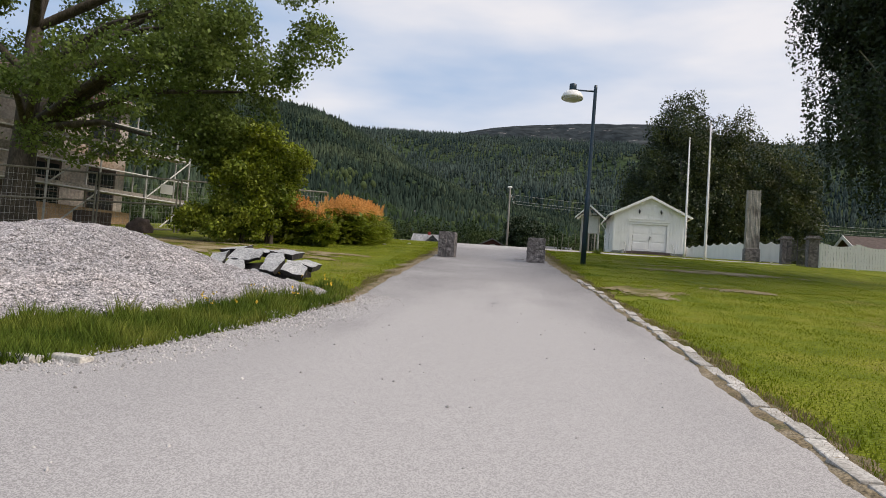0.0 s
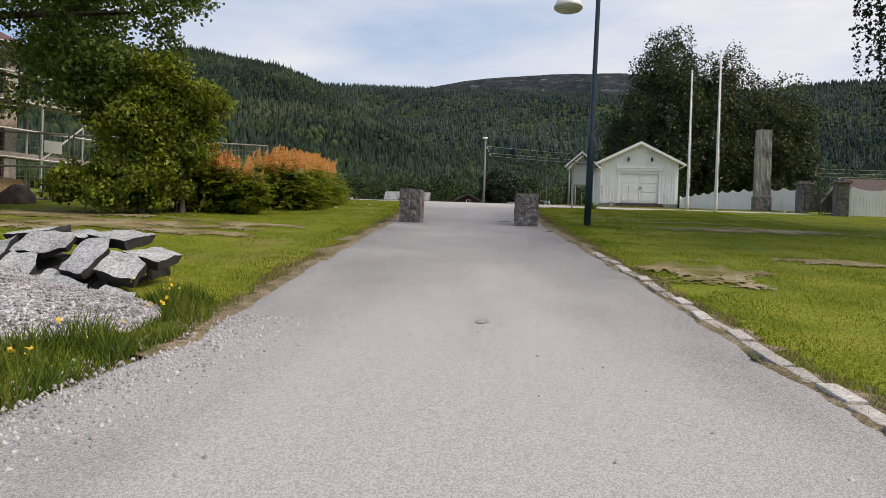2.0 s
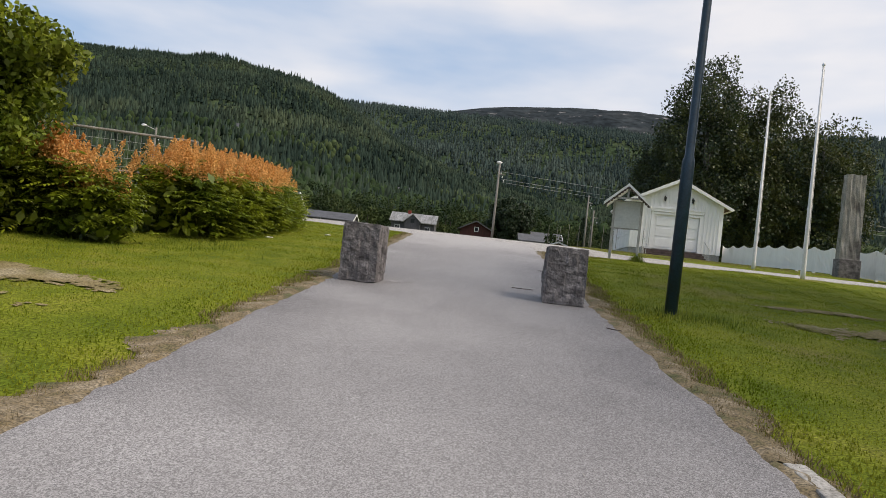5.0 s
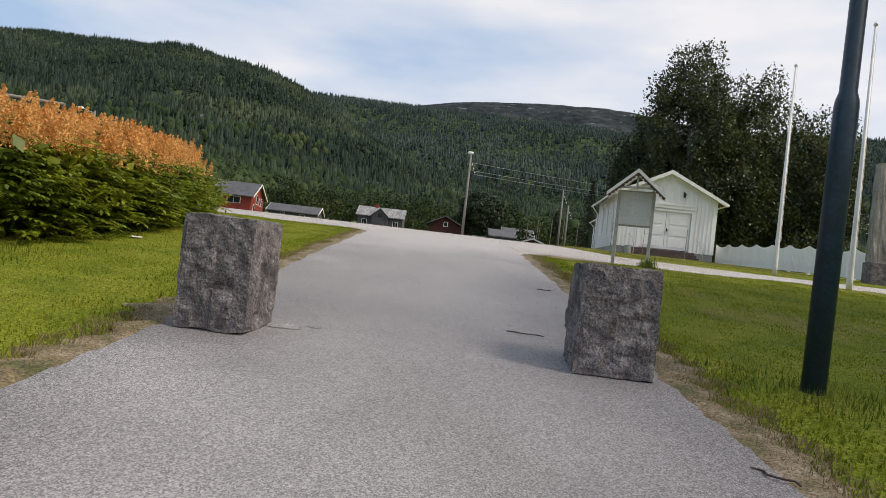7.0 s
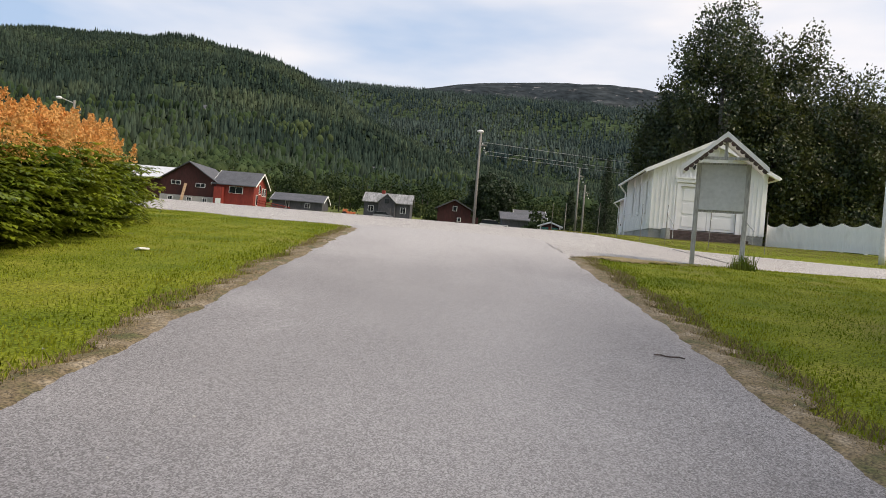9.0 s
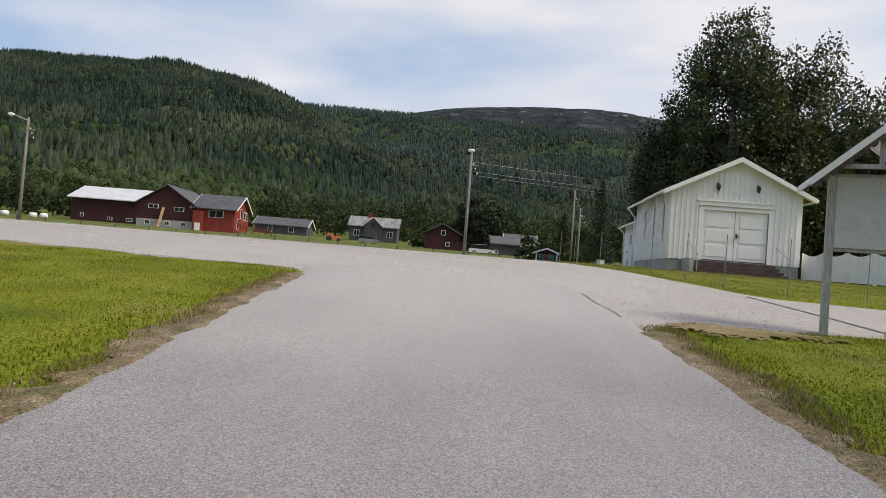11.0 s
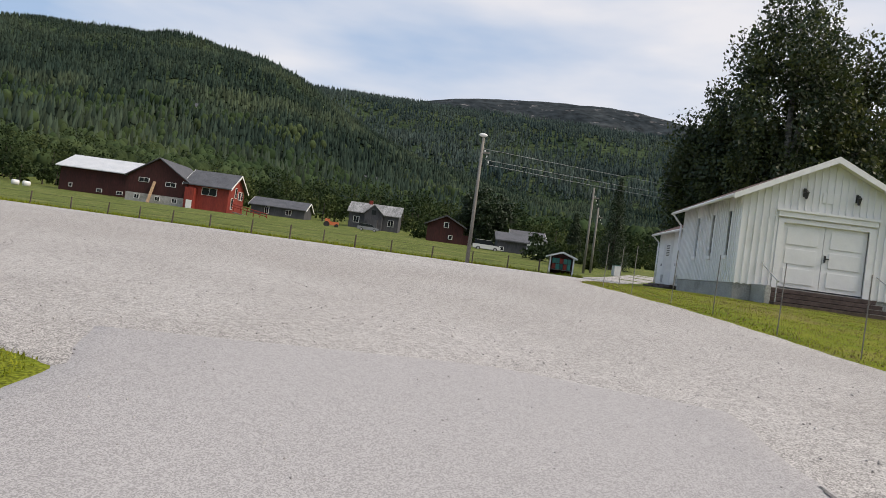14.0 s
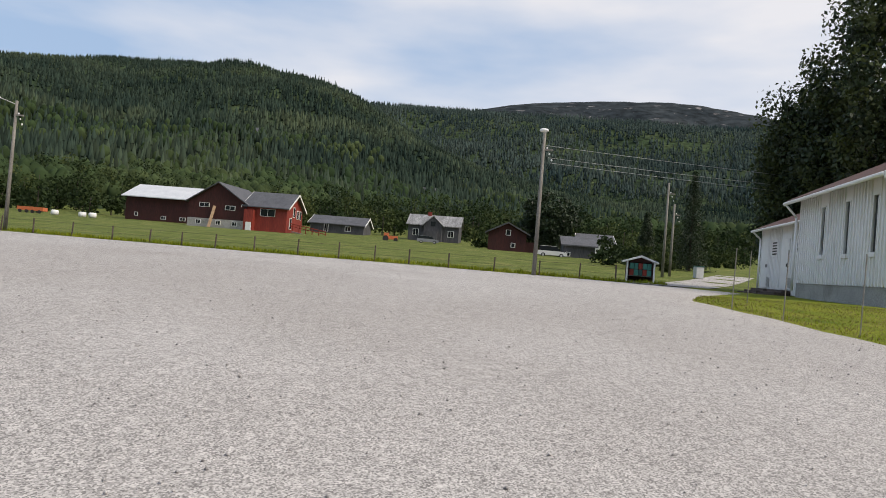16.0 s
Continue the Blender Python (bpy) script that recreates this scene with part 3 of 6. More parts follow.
def tree(name, base, trunk_top, radius, clumps, n, leaf, leaf_mat, bark, label, seed=1, limbs=14, hang=0.0, lean=(0, 0), category="tree", stems=1, zf=0.75):
    """A tree at base, with clump places in the world."""
    bx, by = base
    bz = ground_z(bx, by) - 0.1
    t = thing(name, pose(bx, by, bz), label, category)
    r = random.Random(seed)
    for s in range(stems):
        bm = bmesh.new()
        ox, oy = (0, 0) if stems == 1 else (r.uniform(-0.5, 0.5), r.uniform(-0.5, 0.5))
        p = Vector((ox, oy, 0))
        rad = radius
        pts = [p.copy()]
        for i in range(1, 7):
            f = i / 6
            q = Vector((ox + lean[0] * f + r.uniform(-0.1, 0.1) * radius * 2, oy + lean[1] * f + r.uniform(-0.1, 0.1) * radius * 2, (trunk_top - bz) * f))
            tube(bm, p, q, rad * (1.35 if i == 1 else 1), radius * (1 - 0.75 * f), 10, False)
            p, rad = q, radius * (1 - 0.75 * f)
            pts.append(q.copy())
        part("trunk", bm, bark, t, smooth=True)
        chosen = sorted(clumps, key=lambda c: r.random())[:limbs // stems + 1]
        for c in chosen:
            end = Vector((c[0] - bx, c[1] - by, c[2] - bz))
            start = pts[min(6, max(2, int(6 * min(0.95, end.z / (trunk_top - bz) * 0.75))))]
            mid = start.lerp(end, 0.5) + Vector((0, 0, 0.08 * (end - start).length))
            bm = bmesh.new()
            tube(bm, start, mid, radius * 0.32, radius * 0.2, 6, False)
            tube(bm, mid, end, radius * 0.2, radius * 0.05, 6, False)
            part("limb", bm, bark, t, smooth=True)
    pts = in_clumps(clumps, n, seed, zf=zf) - np.array([bx, by, bz])
    mats = leaf_mat if isinstance(leaf_mat, list) else [leaf_mat]
    shade = waves(pts[:, 0] + pts[:, 2], pts[:, 1] - pts[:, 2], 3.1, seed) + np.random.default_rng(seed + 9).normal(0, 0.25, len(pts))
    cut = np.clip(((shade + 0.9) / 1.8 * len(mats)).astype(int), 0, len(mats) - 1)      # whole sprays take one tint, darker or paler, as if shaded or lit
    for i, m in enumerate(mats):
        me = leaf_cloud("crown", pts[cut == i], leaf, m, seed=seed + i, hang=hang)
        ob = new("crown", me)
        ob.parent = t
    return t


# great oak inside the site fence
oak = crown_clumps((-13.4, 25.6, 9.6), (8.2, 6.2, 5.6), 105, 0.85, 3, lambda p: p[2] > 4.5 + 1.1 * max(0, p[0] + 8.6) + 0.08 * abs(p[1] - 25) and p[0] < -5.4)
oak += crown_clumps((-8.9, 25.0, 7.2), (1.9, 2.2, 2.8), 46, 0.6, 33, lambda p: p[2] > 4.6 + 1.1 * max(0, p[0] + 8.6))
oak += [(-10.0, 24.6, 5.0, 0.7), (-10.8, 24.2, 4.6, 0.7), (-9.2, 25.4, 5.2, 0.65), (-9.5, 26.0, 4.6, 0.6), (-11.6, 23.9, 4.7, 0.7), (-12.6, 23.6, 4.5, 0.7), (-13.8, 23.4, 4.8, 0.8), (-9.0, 25.8, 6.0, 0.8),
        (-7.3, 26.2, 7.9, 0.55), (-6.9, 25.8, 8.5, 0.6), (-6.2, 25.6, 9.4, 0.6), (-7.9, 26.0, 7.2, 0.6)]
tree("oak_tree", (-16.0, 25.7), 12.5, 0.5, oak, 74000, 0.14, M_LEAF_OAK, M_BARK, "old broad oak with a dark low crown behind the site fence", 3, limbs=24)

# round bush and its skirt
bush = crown_clumps((-8.05, 25.9, 4.0), (1.35, 1.4, 1.75), 66, 0.46, 4) + crown_clumps((-7.9, 25.5, 5.3), (0.9, 0.8, 0.7), 14, 0.4, 14) + crown_clumps((-6.9, 26.0, 4.8), (0.7, 0.7, 0.75), 20, 0.34, 15) + crown_clumps((-8.8, 25.3, 2.75), (1.8, 0.8, 0.6), 34, 0.38, 5)
tree("round_bush", (-7.8, 25.9), 4.6, 0.08, bush, 38000, 0.115, [M_LEAF_BUSH, M_LEAF_HEDGE], M_BARK, "tall round leafy bush, sunlit yellow-green on one side", 4, limbs=18, category="bush", stems=3)


def plume_hedge(name, line, width, tall, n, seed, label):
    """A shrub of pinnate leaves with a crest of feathery plumes, along a line of (x, y)."""
    r = np.random.default_rng(seed)
    x0, y0 = line[0]
    z0 = ground_z(x0, y0)
    t = thing(name, pose(x0, y0, z0), label, "shrub", "flowering shrubs along the lawn")
    L = np.array(line, float)
    seg = np.r_[0, np.cumsum(np.hypot(*np.diff(L, axis=0).T))]

    def along(u):
        return np.stack([np.interp(u * seg[-1], seg, L[:, 0]), np.interp(u * seg[-1], seg, L[:, 1])], -1)
    u = r.uniform(0, 1, n)
    c = along(u)
    th = r.uniform(0, np.pi, n)
    rad = r.uniform(0.72, 1.03, n) * (1 + 0.14 * waves(u * seg[-1] * 1.0, th * 1.5, 1.6, seed))
    endtaper = np.clip(np.minimum(u * 2.2, 1 - u) * seg[-1] / 0.9 + 0.5, 0, 1) ** 0.5 * (1 - 0.14 * u)
    px = c[:, 0] + np.cos(th) * rad * width / 2 * endtaper + r.normal(0, 0.05, n)
    py = c[:, 1] + r.normal(0, 0.25, n)
    pz = height(px, py) + 0.08 + np.sin(th) ** 0.6 * rad * tall * endtaper * r.uniform(0.82, 1.0, n)
    stems = np.stack([px, py, pz], -1)
    # each frond: a stalk with nine leaflets
    az = r.uniform(0, 2 * np.pi, n)
    out = np.stack([np.cos(az), np.sin(az), r.uniform(-0.55, 0.15, n)], -1)
    out[:, :2] += 0.7 * np.stack([np.cos(th), 0 * th], -1)
    out /= np.linalg.norm(out, axis=1)[:, None]
    side = np.cross(out, (0, 0, 1))
    side /= np.linalg.norm(side, axis=1)[:, None]
    faces_v = []
    length = r.uniform(0.22, 0.36, n)[:, None]
    for j in range(9):
        f = (j // 2 + 1) / 5
        s = 0 if j == 8 else (1 if j % 2 else -1)
        root = stems + out * length * f
        tip = root + (side * s * 0.145 + out * (0.05 if s else 0.14)) * (1 - 0.35 * f) + np.array([0, 0, -0.03])
        w = np.cross(tip - root, (0, 0, 1.0))
        w = w / (np.linalg.norm(w, axis=1)[:, None] + 1e-9) * 0.026
        mid = (root + tip) / 2 + np.array([0, 0, 0.012])
        faces_v.append(np.stack([root, mid + w, tip, mid - w], 1))
    v = np.concatenate(faces_v).reshape(-1, 3) - (x0, y0, z0)
    ob = new("foliage", np_mesh("foliage", v, np.arange(len(v)).reshape(-1, 4), M_LEAF_HEDGE))
    ob.parent = t
    # inner mass of twigs and shade leaves
    inner = np.stack([c[:, 0] + r.uniform(-0.36, 0.36, n) * width * endtaper, c[:, 1] + r.normal(0, 0.2, n), 0 * u], -1)
    inner[:, 2] = height(inner[:, 0], inner[:, 1]) + r.uniform(0.05, 0.85, n) * tall * endtaper
    ob = new("inner_leaves", leaf_cloud("inner_leaves", inner - (x0, y0, z0), 0.2, M_LEAF_HEDGE, seed=seed))
    ob.parent = t
    # plumes: spindles of fine florets
    plumes = []
    for i in range(int(seg[-1] * 42)):
        uu = r.uniform(0.0, 1.0)
        ct = along(np.array([uu]))[0]
        tp = min(1, (min(uu * 2.2, 1 - uu) * seg[-1] / 0.9 + 0.5)) ** 0.5 * (1 - 0.14 * uu)
        ang = np.clip(r.normal(np.pi / 2, 0.42), np.pi / 2 - 0.8, np.pi / 2 + 0.8)
        bx = ct[0] + np.cos(ang) * width * 0.5 * tp
        by = ct[1] + r.normal(0, 0.12)
        bz = ground_z(bx, by) + np.sin(ang) ** 0.6 * tall * tp * 0.97
        h = r.uniform(0.36, 0.66)
        m = 210
        f = r.uniform(0, 1, m)
        rr = 0.19 * h / 0.5 * (1 - f) ** 0.8 * r.uniform(0.2, 1, m)
        a2 = r.uniform(0, 6.28, m)
        lean = r.normal(0, 0.1, 2)
        pp = np.stack([bx + rr * np.cos(a2) + lean[0] * f, by + rr * np.sin(a2) + lean[1] * f, bz - 0.08 + f * h], -1) - (x0, y0, z0)
        plumes.append(pp)
    ob = new("flower_crest", leaf_cloud("flower_crest", np.concatenate(plumes), 0.047, M_PLUME, 0.5, seed=seed, hang=-0.8))
    ob.parent = t
    tagged(ob, "feathery orange flower plumes", kind="stuff")
    return t


plume_hedge("plumed_shrub", [(-7.6, 27.2), (-5.9, 27.0)], 1.7, 1.42, 1100, 5, "leafy shrub topped with feathery orange flower plumes")
plume_hedge("plumed_shrub", [(-5.85, 28.6), (-5.6, 31), (-5.9, 34), (-6.5, 37.0)], 2.5, 1.42, 4600, 6, "long leafy shrub crowned with feathery orange plumes")

# trees behind the chapel
def birch_keep(p):
    return p[2] > 5.5
grove = ((19.0, 76.0, 14.5, 4.7, 23.4, 0), (23.7, 77.0, 14.0, 5.2, 22.6, 1), (29.0, 76.0, 12.5, 4.3, 19.5, 2), (17.5, 81.0, 12.5, 4.0, 18.5, 3))
for gxp, gyp, gz, gr, gt, gi in grove:
    cl = crown_clumps((gxp, gyp, gz - 1.5), (gr, gr * 0.9, gt - gz + 1.2), 170, 0.95, 20 + gi, birch_keep)
    cl += crown_clumps((gxp, gyp, 9.3), (gr * 0.78, gr * 0.7, 4.6), 54, 1.1, 30 + gi, lambda p: p[2] > 4.9)
    # dark and olive leaf sets paint shaded and lit sprays into the crowns
    tree("birch_tree", (gxp, gyp), gt - 2, 0.3, cl, 56000, 0.25, [M_LEAF_DARK, M_LEAF_BIRCH, M_LEAF_BIRCH_LIT] if gi in (1, 2) else [M_LEAF_DARK, M_LEAF_BIRCH], M_BIRCH_BARK,
         "tall shady birch with a dense drooping crown", 40 + gi, limbs=16, hang=0.7, zf=1.5)

# weeping birch over the lawn: hanging strands
wb = thing("weeping_birch", on_ground(13.0, 25.4, 0, -0.1), "weeping birch with long hanging twigs, dark against the sky", "tree")
bm = bmesh.new()
bz = ground_z(13.0, 25.4)
q0 = Vector((0, 0, 0))
for i in range(1, 7):
    q1 = Vector((0.12 * math.sin(i), 0.1 * math.cos(i * 2), 2.3 * i))
    tube(bm, q0, q1, 0.3 * (1 - (i - 1) / 7.5), 0.3 * (1 - i / 7.5), 10, False)
    q0 = q1
part("trunk", bm, M_BIRCH_BARK, wb, smooth=True)
r = np.random.default_rng(55)
strands = []
for i in range(64):
    a = r.uniform(0, 6.28)
    reach = r.uniform(1.4, 4.6)
    z1 = r.uniform(5.0, 14.5)
    end = Vector((max(-3.7, reach * math.cos(a)), reach * math.sin(a), z1))
    bm = bmesh.new()
    tube(bm, (0, 0, z1 * 0.75), end, 0.06, 0.015, 5, False)
    part("limb", bm, M_BIRCH_BARK, wb, smooth=True)
    for j in range(34):
        f = r.uniform(0.3, 1.05)
        top = np.array([end.x * f, end.y * f, z1 * 0.75 + (z1 * 0.25) * f]) + r.normal(0, 0.3, 3)
        drop = r.uniform(0.8, 3.2)
        drop = max(0.3, min(drop, top[2] - 1.2 - 0.8 * abs(end.x * f)))
        m = int(max(6, drop * 26))
        s = r.uniform(0, 1, m)
        strands.append(np.stack([top[0] + r.normal(0, 0.05, m) + 0.1 * s, top[1] + r.normal(0, 0.05, m), top[2] - s * drop], -1))
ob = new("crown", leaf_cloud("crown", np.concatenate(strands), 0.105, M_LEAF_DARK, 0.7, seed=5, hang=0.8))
ob.parent = wb


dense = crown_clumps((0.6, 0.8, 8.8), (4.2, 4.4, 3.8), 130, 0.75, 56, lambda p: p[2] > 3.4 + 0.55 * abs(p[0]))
# the next two clump sets stay out of view, added to shade lawn and road
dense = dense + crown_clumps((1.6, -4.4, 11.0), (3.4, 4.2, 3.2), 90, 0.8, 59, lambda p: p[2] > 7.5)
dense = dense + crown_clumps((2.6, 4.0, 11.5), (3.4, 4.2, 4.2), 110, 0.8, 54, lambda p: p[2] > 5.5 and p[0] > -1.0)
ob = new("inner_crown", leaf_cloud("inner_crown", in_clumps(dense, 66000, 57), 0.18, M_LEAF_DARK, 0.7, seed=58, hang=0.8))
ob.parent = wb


def spruce(name, x, y, top, radius, label, seed):
    z0 = ground_z(x, y)
    t = thing(name, pose(x, y, z0 - 0.1), label, "tree")
    part("trunk", tube(bmesh.new(), (0, 0, 0), (0, 0, top - z0), 0.22, 0.03, 8), M_BARK, t)
    r = np.random.default_rng(seed)
    h = top - z0
    pts = []
    for lvl in np.arange(0.08, 1.0, 0.035):
        rr = radius * (1 - lvl) ** 0.85 * r.uniform(0.85, 1.1)
        k = max(5, int(14 * (1 - lvl)))
        for a in np.arange(k) / k * 6.28 + r.uniform(0, 6):
            s = r.uniform(0.05, 1, 42)
            pts.append(np.stack([rr * s * np.cos(a) + r.normal(0, 0.12, 42), rr * s * np.sin(a) + r.normal(0, 0.12, 42), h * lvl - s**1.6 * rr * 0.42 + r.normal(0, 0.07, 42)], -1))
    ob = new("crown", leaf_cloud("crown", np.concatenate(pts), 0.3, M_LEAF_DARK, 0.35, seed=seed, hang=0.5))
    ob.parent = t
    return t


spruce("spruce_tree", 21.5, 125, 18.3, 3.0, "dark spruce standing alone beside the lane", 8)
spruce("spruce_tree", 17.5, 132, 13.5, 2.2, "small dark spruce beside the lane", 9)
rt = crown_clumps((6.0, 155, 13.0), (4.6, 4.2, 4.8), 90, 1.3, 60)
tree("maple_tree", (6.0, 155), 14, 0.35, rt, 13000, 0.5, M_LEAF_DARK, M_BARK, "dense dark round maple behind the houses", 61, limbs=10)


def valley_trees():
    """The belt of broadleaved trees along the foot of the hills."""
    r = np.random.default_rng(70)
    pts, trunks = [], bmesh.new()
    spots = []
    for az in np.arange(-52, 46, 0.72):
        for k in range(3):
            rr = r.uniform(168, 218) + 42 * k
            a = radians(az + r.uniform(-0.6, 0.6))
            spots.append((rr * math.sin(a), 30 + rr * math.cos(a), k))
    for x, y, k in spots:
        z = ground_z(x, y)
        h = r.uniform(8, 15) if k else r.uniform(4.5, 9)
        if y < 200 and (-90 < x < -33 or -24 < x < 16):
            y, z = y + 34, ground_z(x, y + 34)
        w = h * r.uniform(0.32, 0.5)
        tube(trunks, (x, y, z - 0.2), (x, y, z + h * 0.6), 0.2, 0.08, 5, False)
        cl = crown_clumps((x, y, z + h * 0.44), (w, w, h * 0.5), 14, h * 0.18, int(r.integers(1e6)))
        pts.append(in_clumps(cl, 360, int(r.integers(1e6))))
    me = leaf_cloud("tree_belt", np.concatenate(pts), 0.8, M_LEAF_VALLEY, 0.75, seed=71)
    ob = tagged(new("tree_belt", me), "belt of mixed broadleaved trees along the valley floor", "trees", kind="stuff")
    tagged(new("tree_belt_trunks", finish("tree_belt_trunks", trunks, M_BARK)), "slender trunks of the valley trees", "trunks", kind="stuff")


valley_trees()


def lane_shrubs():
    """Low bushes and young trees round the lane and the sheds."""
    r = np.random.default_rng(74)
    pts = []
    for i in range(120):
        x, y = r.uniform(9, 60), r.uniform(106, 190)
        if abs(x - (9 + (y - 80) * 0.42)) < 3.5 or (x < 17 and 136 < y < 162):
            continue
        z, h = ground_z(x, y), r.uniform(1.2, 4.5)
        cl = crown_clumps((x, y, z + h * 0.45), (h * 0.55, h * 0.55, h * 0.5), 9, h * 0.22, int(r.integers(1e6)))
        pts.append(in_clumps(cl, 330, int(r.integers(1e6))))
    for i in range(26):
        x, y = r.uniform(-12, 16), r.uniform(165, 182)
        z, h = ground_z(x, y), r.uniform(2, 4)
        pts.append(in_clumps(crown_clumps((x, y, z + h * 0.4), (h * 0.6, h * 0.6, h * 0.5), 9, h * 0.22, int(r.integers(1e6))), 330, int(r.integers(1e6))))
    me = leaf_cloud("shrubs", np.concatenate(pts), 0.42, M_LEAF_VALLEY, 0.75, seed=75)
    tagged(new("shrubs", me), "mixed low shrubs round the lane and sheds", "shrubs", kind="stuff")


lane_shrubs()
ys = np.arange(79, 118, 1.0)
lv = np.concatenate([np.stack([9 + (ys - 80) * 0.42 - 2.0, ys, height(9 + (ys - 80) * 0.42 - 2.0, ys) + 0.05], -1), np.stack([9 + (ys - 80) * 0.42 + 2.0, ys, height(9 + (ys - 80) * 0.42 + 2.0, ys) + 0.05], -1)])
k = np.arange(len(ys) - 1)
tagged(new("lane", np_mesh("lane", lv, np.stack([k, k + len(ys), k + len(ys) + 1, k + 1], -1), M_GRAVEL)), "pale gravel lane leading away from the yard", "lane", kind="structure")


def conifers(name, n, r0, r1, tall, mat, seed, label, az0=-52, az1=46):
    """Spruces on the hills: two stacked five-sided cones each."""
    r = np.random.default_rng(seed)
    az = np.radians(r.uniform(az0, az1, n))
    rr = (r0**1.6 + r.uniform(0, 1, n) * (r1**1.6 - r0**1.6)) ** (1 / 1.6)
    x, y = rr * np.sin(az), 30 + rr * np.cos(az)
    dense = waves(x, y, 260, 77) + r.normal(0, 0.5, n)
    ok = dense > -0.75
    x, y, rr = x[ok], y[ok], rr[ok]
    z = height(x, y)
    n = len(x)
    h = tall * r.uniform(0.5, 1.3, n) * np.interp(rr, (r0, r0 + 60, r1), (0.75, 1.05, 0.66))
    w = h * r.uniform(0.15, 0.22, n)
    ang = np.arange(5) / 5 * 6.2832
    V, F = [], []
    for k, (za, zb, wr) in enumerate(((0.08, 0.7, 1.0), (0.42, 1.0, 0.62))):
        turn = r.uniform(0, 1.2, n)[:, None]
        ring = np.stack([x[:, None] + np.cos(ang + turn) * (w * wr)[:, None] * r.uniform(0.7, 1.2, (n, 5)), y[:, None] + np.sin(ang + turn) * (w * wr)[:, None] * r.uniform(0.7, 1.2, (n, 5)),
                         (z + h * za)[:, None] + r.uniform(-0.06, 0.06, (n, 5)) * h[:, None]], -1)
        tip = np.stack([x, y, z + h * zb], -1)[:, None]
        V.append(np.concatenate([ring, tip], 1))
    V = np.concatenate(V, 1)
    i0 = (np.arange(n) * 12)[:, None, None]
    tri = np.array([[k * 6 + i, k * 6 + (i + 1) % 5, k * 6 + 5] for k in range(2) for i in range(5)])[None]
    me = np_mesh(name, V.reshape(-1, 3), (i0 + tri).reshape(-1, 3), mat)
    tagged(new(name, me), label, "forest", kind="stuff")


def slope_birches(n, r0, r1):
    """Round-headed broadleaved trees mixed into the lower slopes."""
    r = np.random.default_rng(82)
    az = np.radians(r.uniform(-52, 46, n))
    rr = r0 + (r1 - r0) * r.uniform(0, 1, n) ** 1.5
    x, y = rr * np.sin(az), 30 + rr * np.cos(az)
    ok = waves(x, y, 190, 78) + r.normal(0, 0.3, n) > 0.05
    x, y = x[ok], y[ok]
    z, n = height(x, y), len(x)
    h = r.uniform(6, 11, n)
    w = h * r.uniform(0.26, 0.4, n)
    ang = np.arange(6) / 6 * 6.2832
    rings = [np.stack([x, y, z + h * 0.05], -1)[:, None]]
    for za, wr in ((0.3, 0.85), (0.66, 0.9), (0.88, 0.5)):
        a = ang + r.uniform(0, 1, n)[:, None]
        q = (w * wr)[:, None] * r.uniform(0.65, 1.2, (n, 6))
        rings.append(np.stack([x[:, None] + np.cos(a) * q, y[:, None] + np.sin(a) * q, (z + h * za)[:, None] + r.uniform(-0.07, 0.07, (n, 6)) * h[:, None]], -1))
    rings.append(np.stack([x, y, z + h], -1)[:, None])
    tri = [(0, 1 + (i + 1) % 6, 1 + i) for i in range(6)] + [(13 + i, 13 + (i + 1) % 6, 19) for i in range(6)]
    for b in (1, 7):
        for i in range(6):
            j = (i + 1) % 6
            tri += [(b + i, b + j, b + 6 + j), (b + i, b + 6 + j, b + 6 + i)]
    f = (np.arange(n) * 20)[:, None, None] + np.array(tri)[None]
    tagged(new("slope_birches", np_mesh("slope_birches", np.concatenate(rings, 1).reshape(-1, 3), f.reshape(-1, 3), M_BROAD)), "paler birches scattered through the lower spruce slopes", "forest", kind="stuff")


slope_birches(9000, 245, 560)
conifers("hill_forest", 60000, 265, 1330, 10.5, M_SPRUCE, 80, "dense dark spruce forest covering the near hillside")
conifers("far_forest", 30000, 1250, 2250, 17, M_SPRUCE_HAZY, 81, "distant spruce forest on the farther slopes", -30, 45)


# ---- granite blocks that narrow the road ----
def granite_block(x, y, w, d, h, rz, seed, label):
    """A split-faced block: flat facets knocked off each side, crisp arrises with small chips."""
    bm = bmesh.new()
    bmesh.ops.create_cube(bm, size=1.0)
    bmesh.ops.subdivide_edges(bm, edges=bm.edges[:], cuts=29, use_grid_fill=True)
    off = Vector((seed * 7, seed * 3, 0))
    for v in bm.verts:
        n = Vector([math.copysign(abs(c * 2) ** 22, c) for c in v.co])
        p = Vector((v.co.x * w, v.co.y * d, (v.co.z + 0.5) * h))
        k = p + off
        cell = noise.cell(k * 7.0)
        chip = noise.noise(k * 3.0) * 0.014 + (cell - 0.5) * 0.01 + (0.3 - abs(noise.noise(k * 8))) * 0.022 + noise.noise(k * 24) * 0.009
        corner = sum(abs(c * 2) > 0.93 for c in v.co)
        if corner > 1:
            chip = chip * 0.4 - 0.004 - max(0, noise.noise(k * 6.0)) * 0.016
        p += n * chip
        p.x *= 1 - 0.04 * (p.z / h)
        v.co = p
    return solid("granite_block", bm, M_GRANITE, on_ground(x, y, rz, -0.015), label, "stone block", "granite blocks beside the road", smooth=False)


granite_block(-1.41, 26.0, 0.545, 0.6, 0.82, -4, 1, "rough grey granite block on the road's edge")
granite_block(1.44, 26.0, 0.575, 0.6, 0.79, -2, 2, "rough grey granite block beside the lamp post")

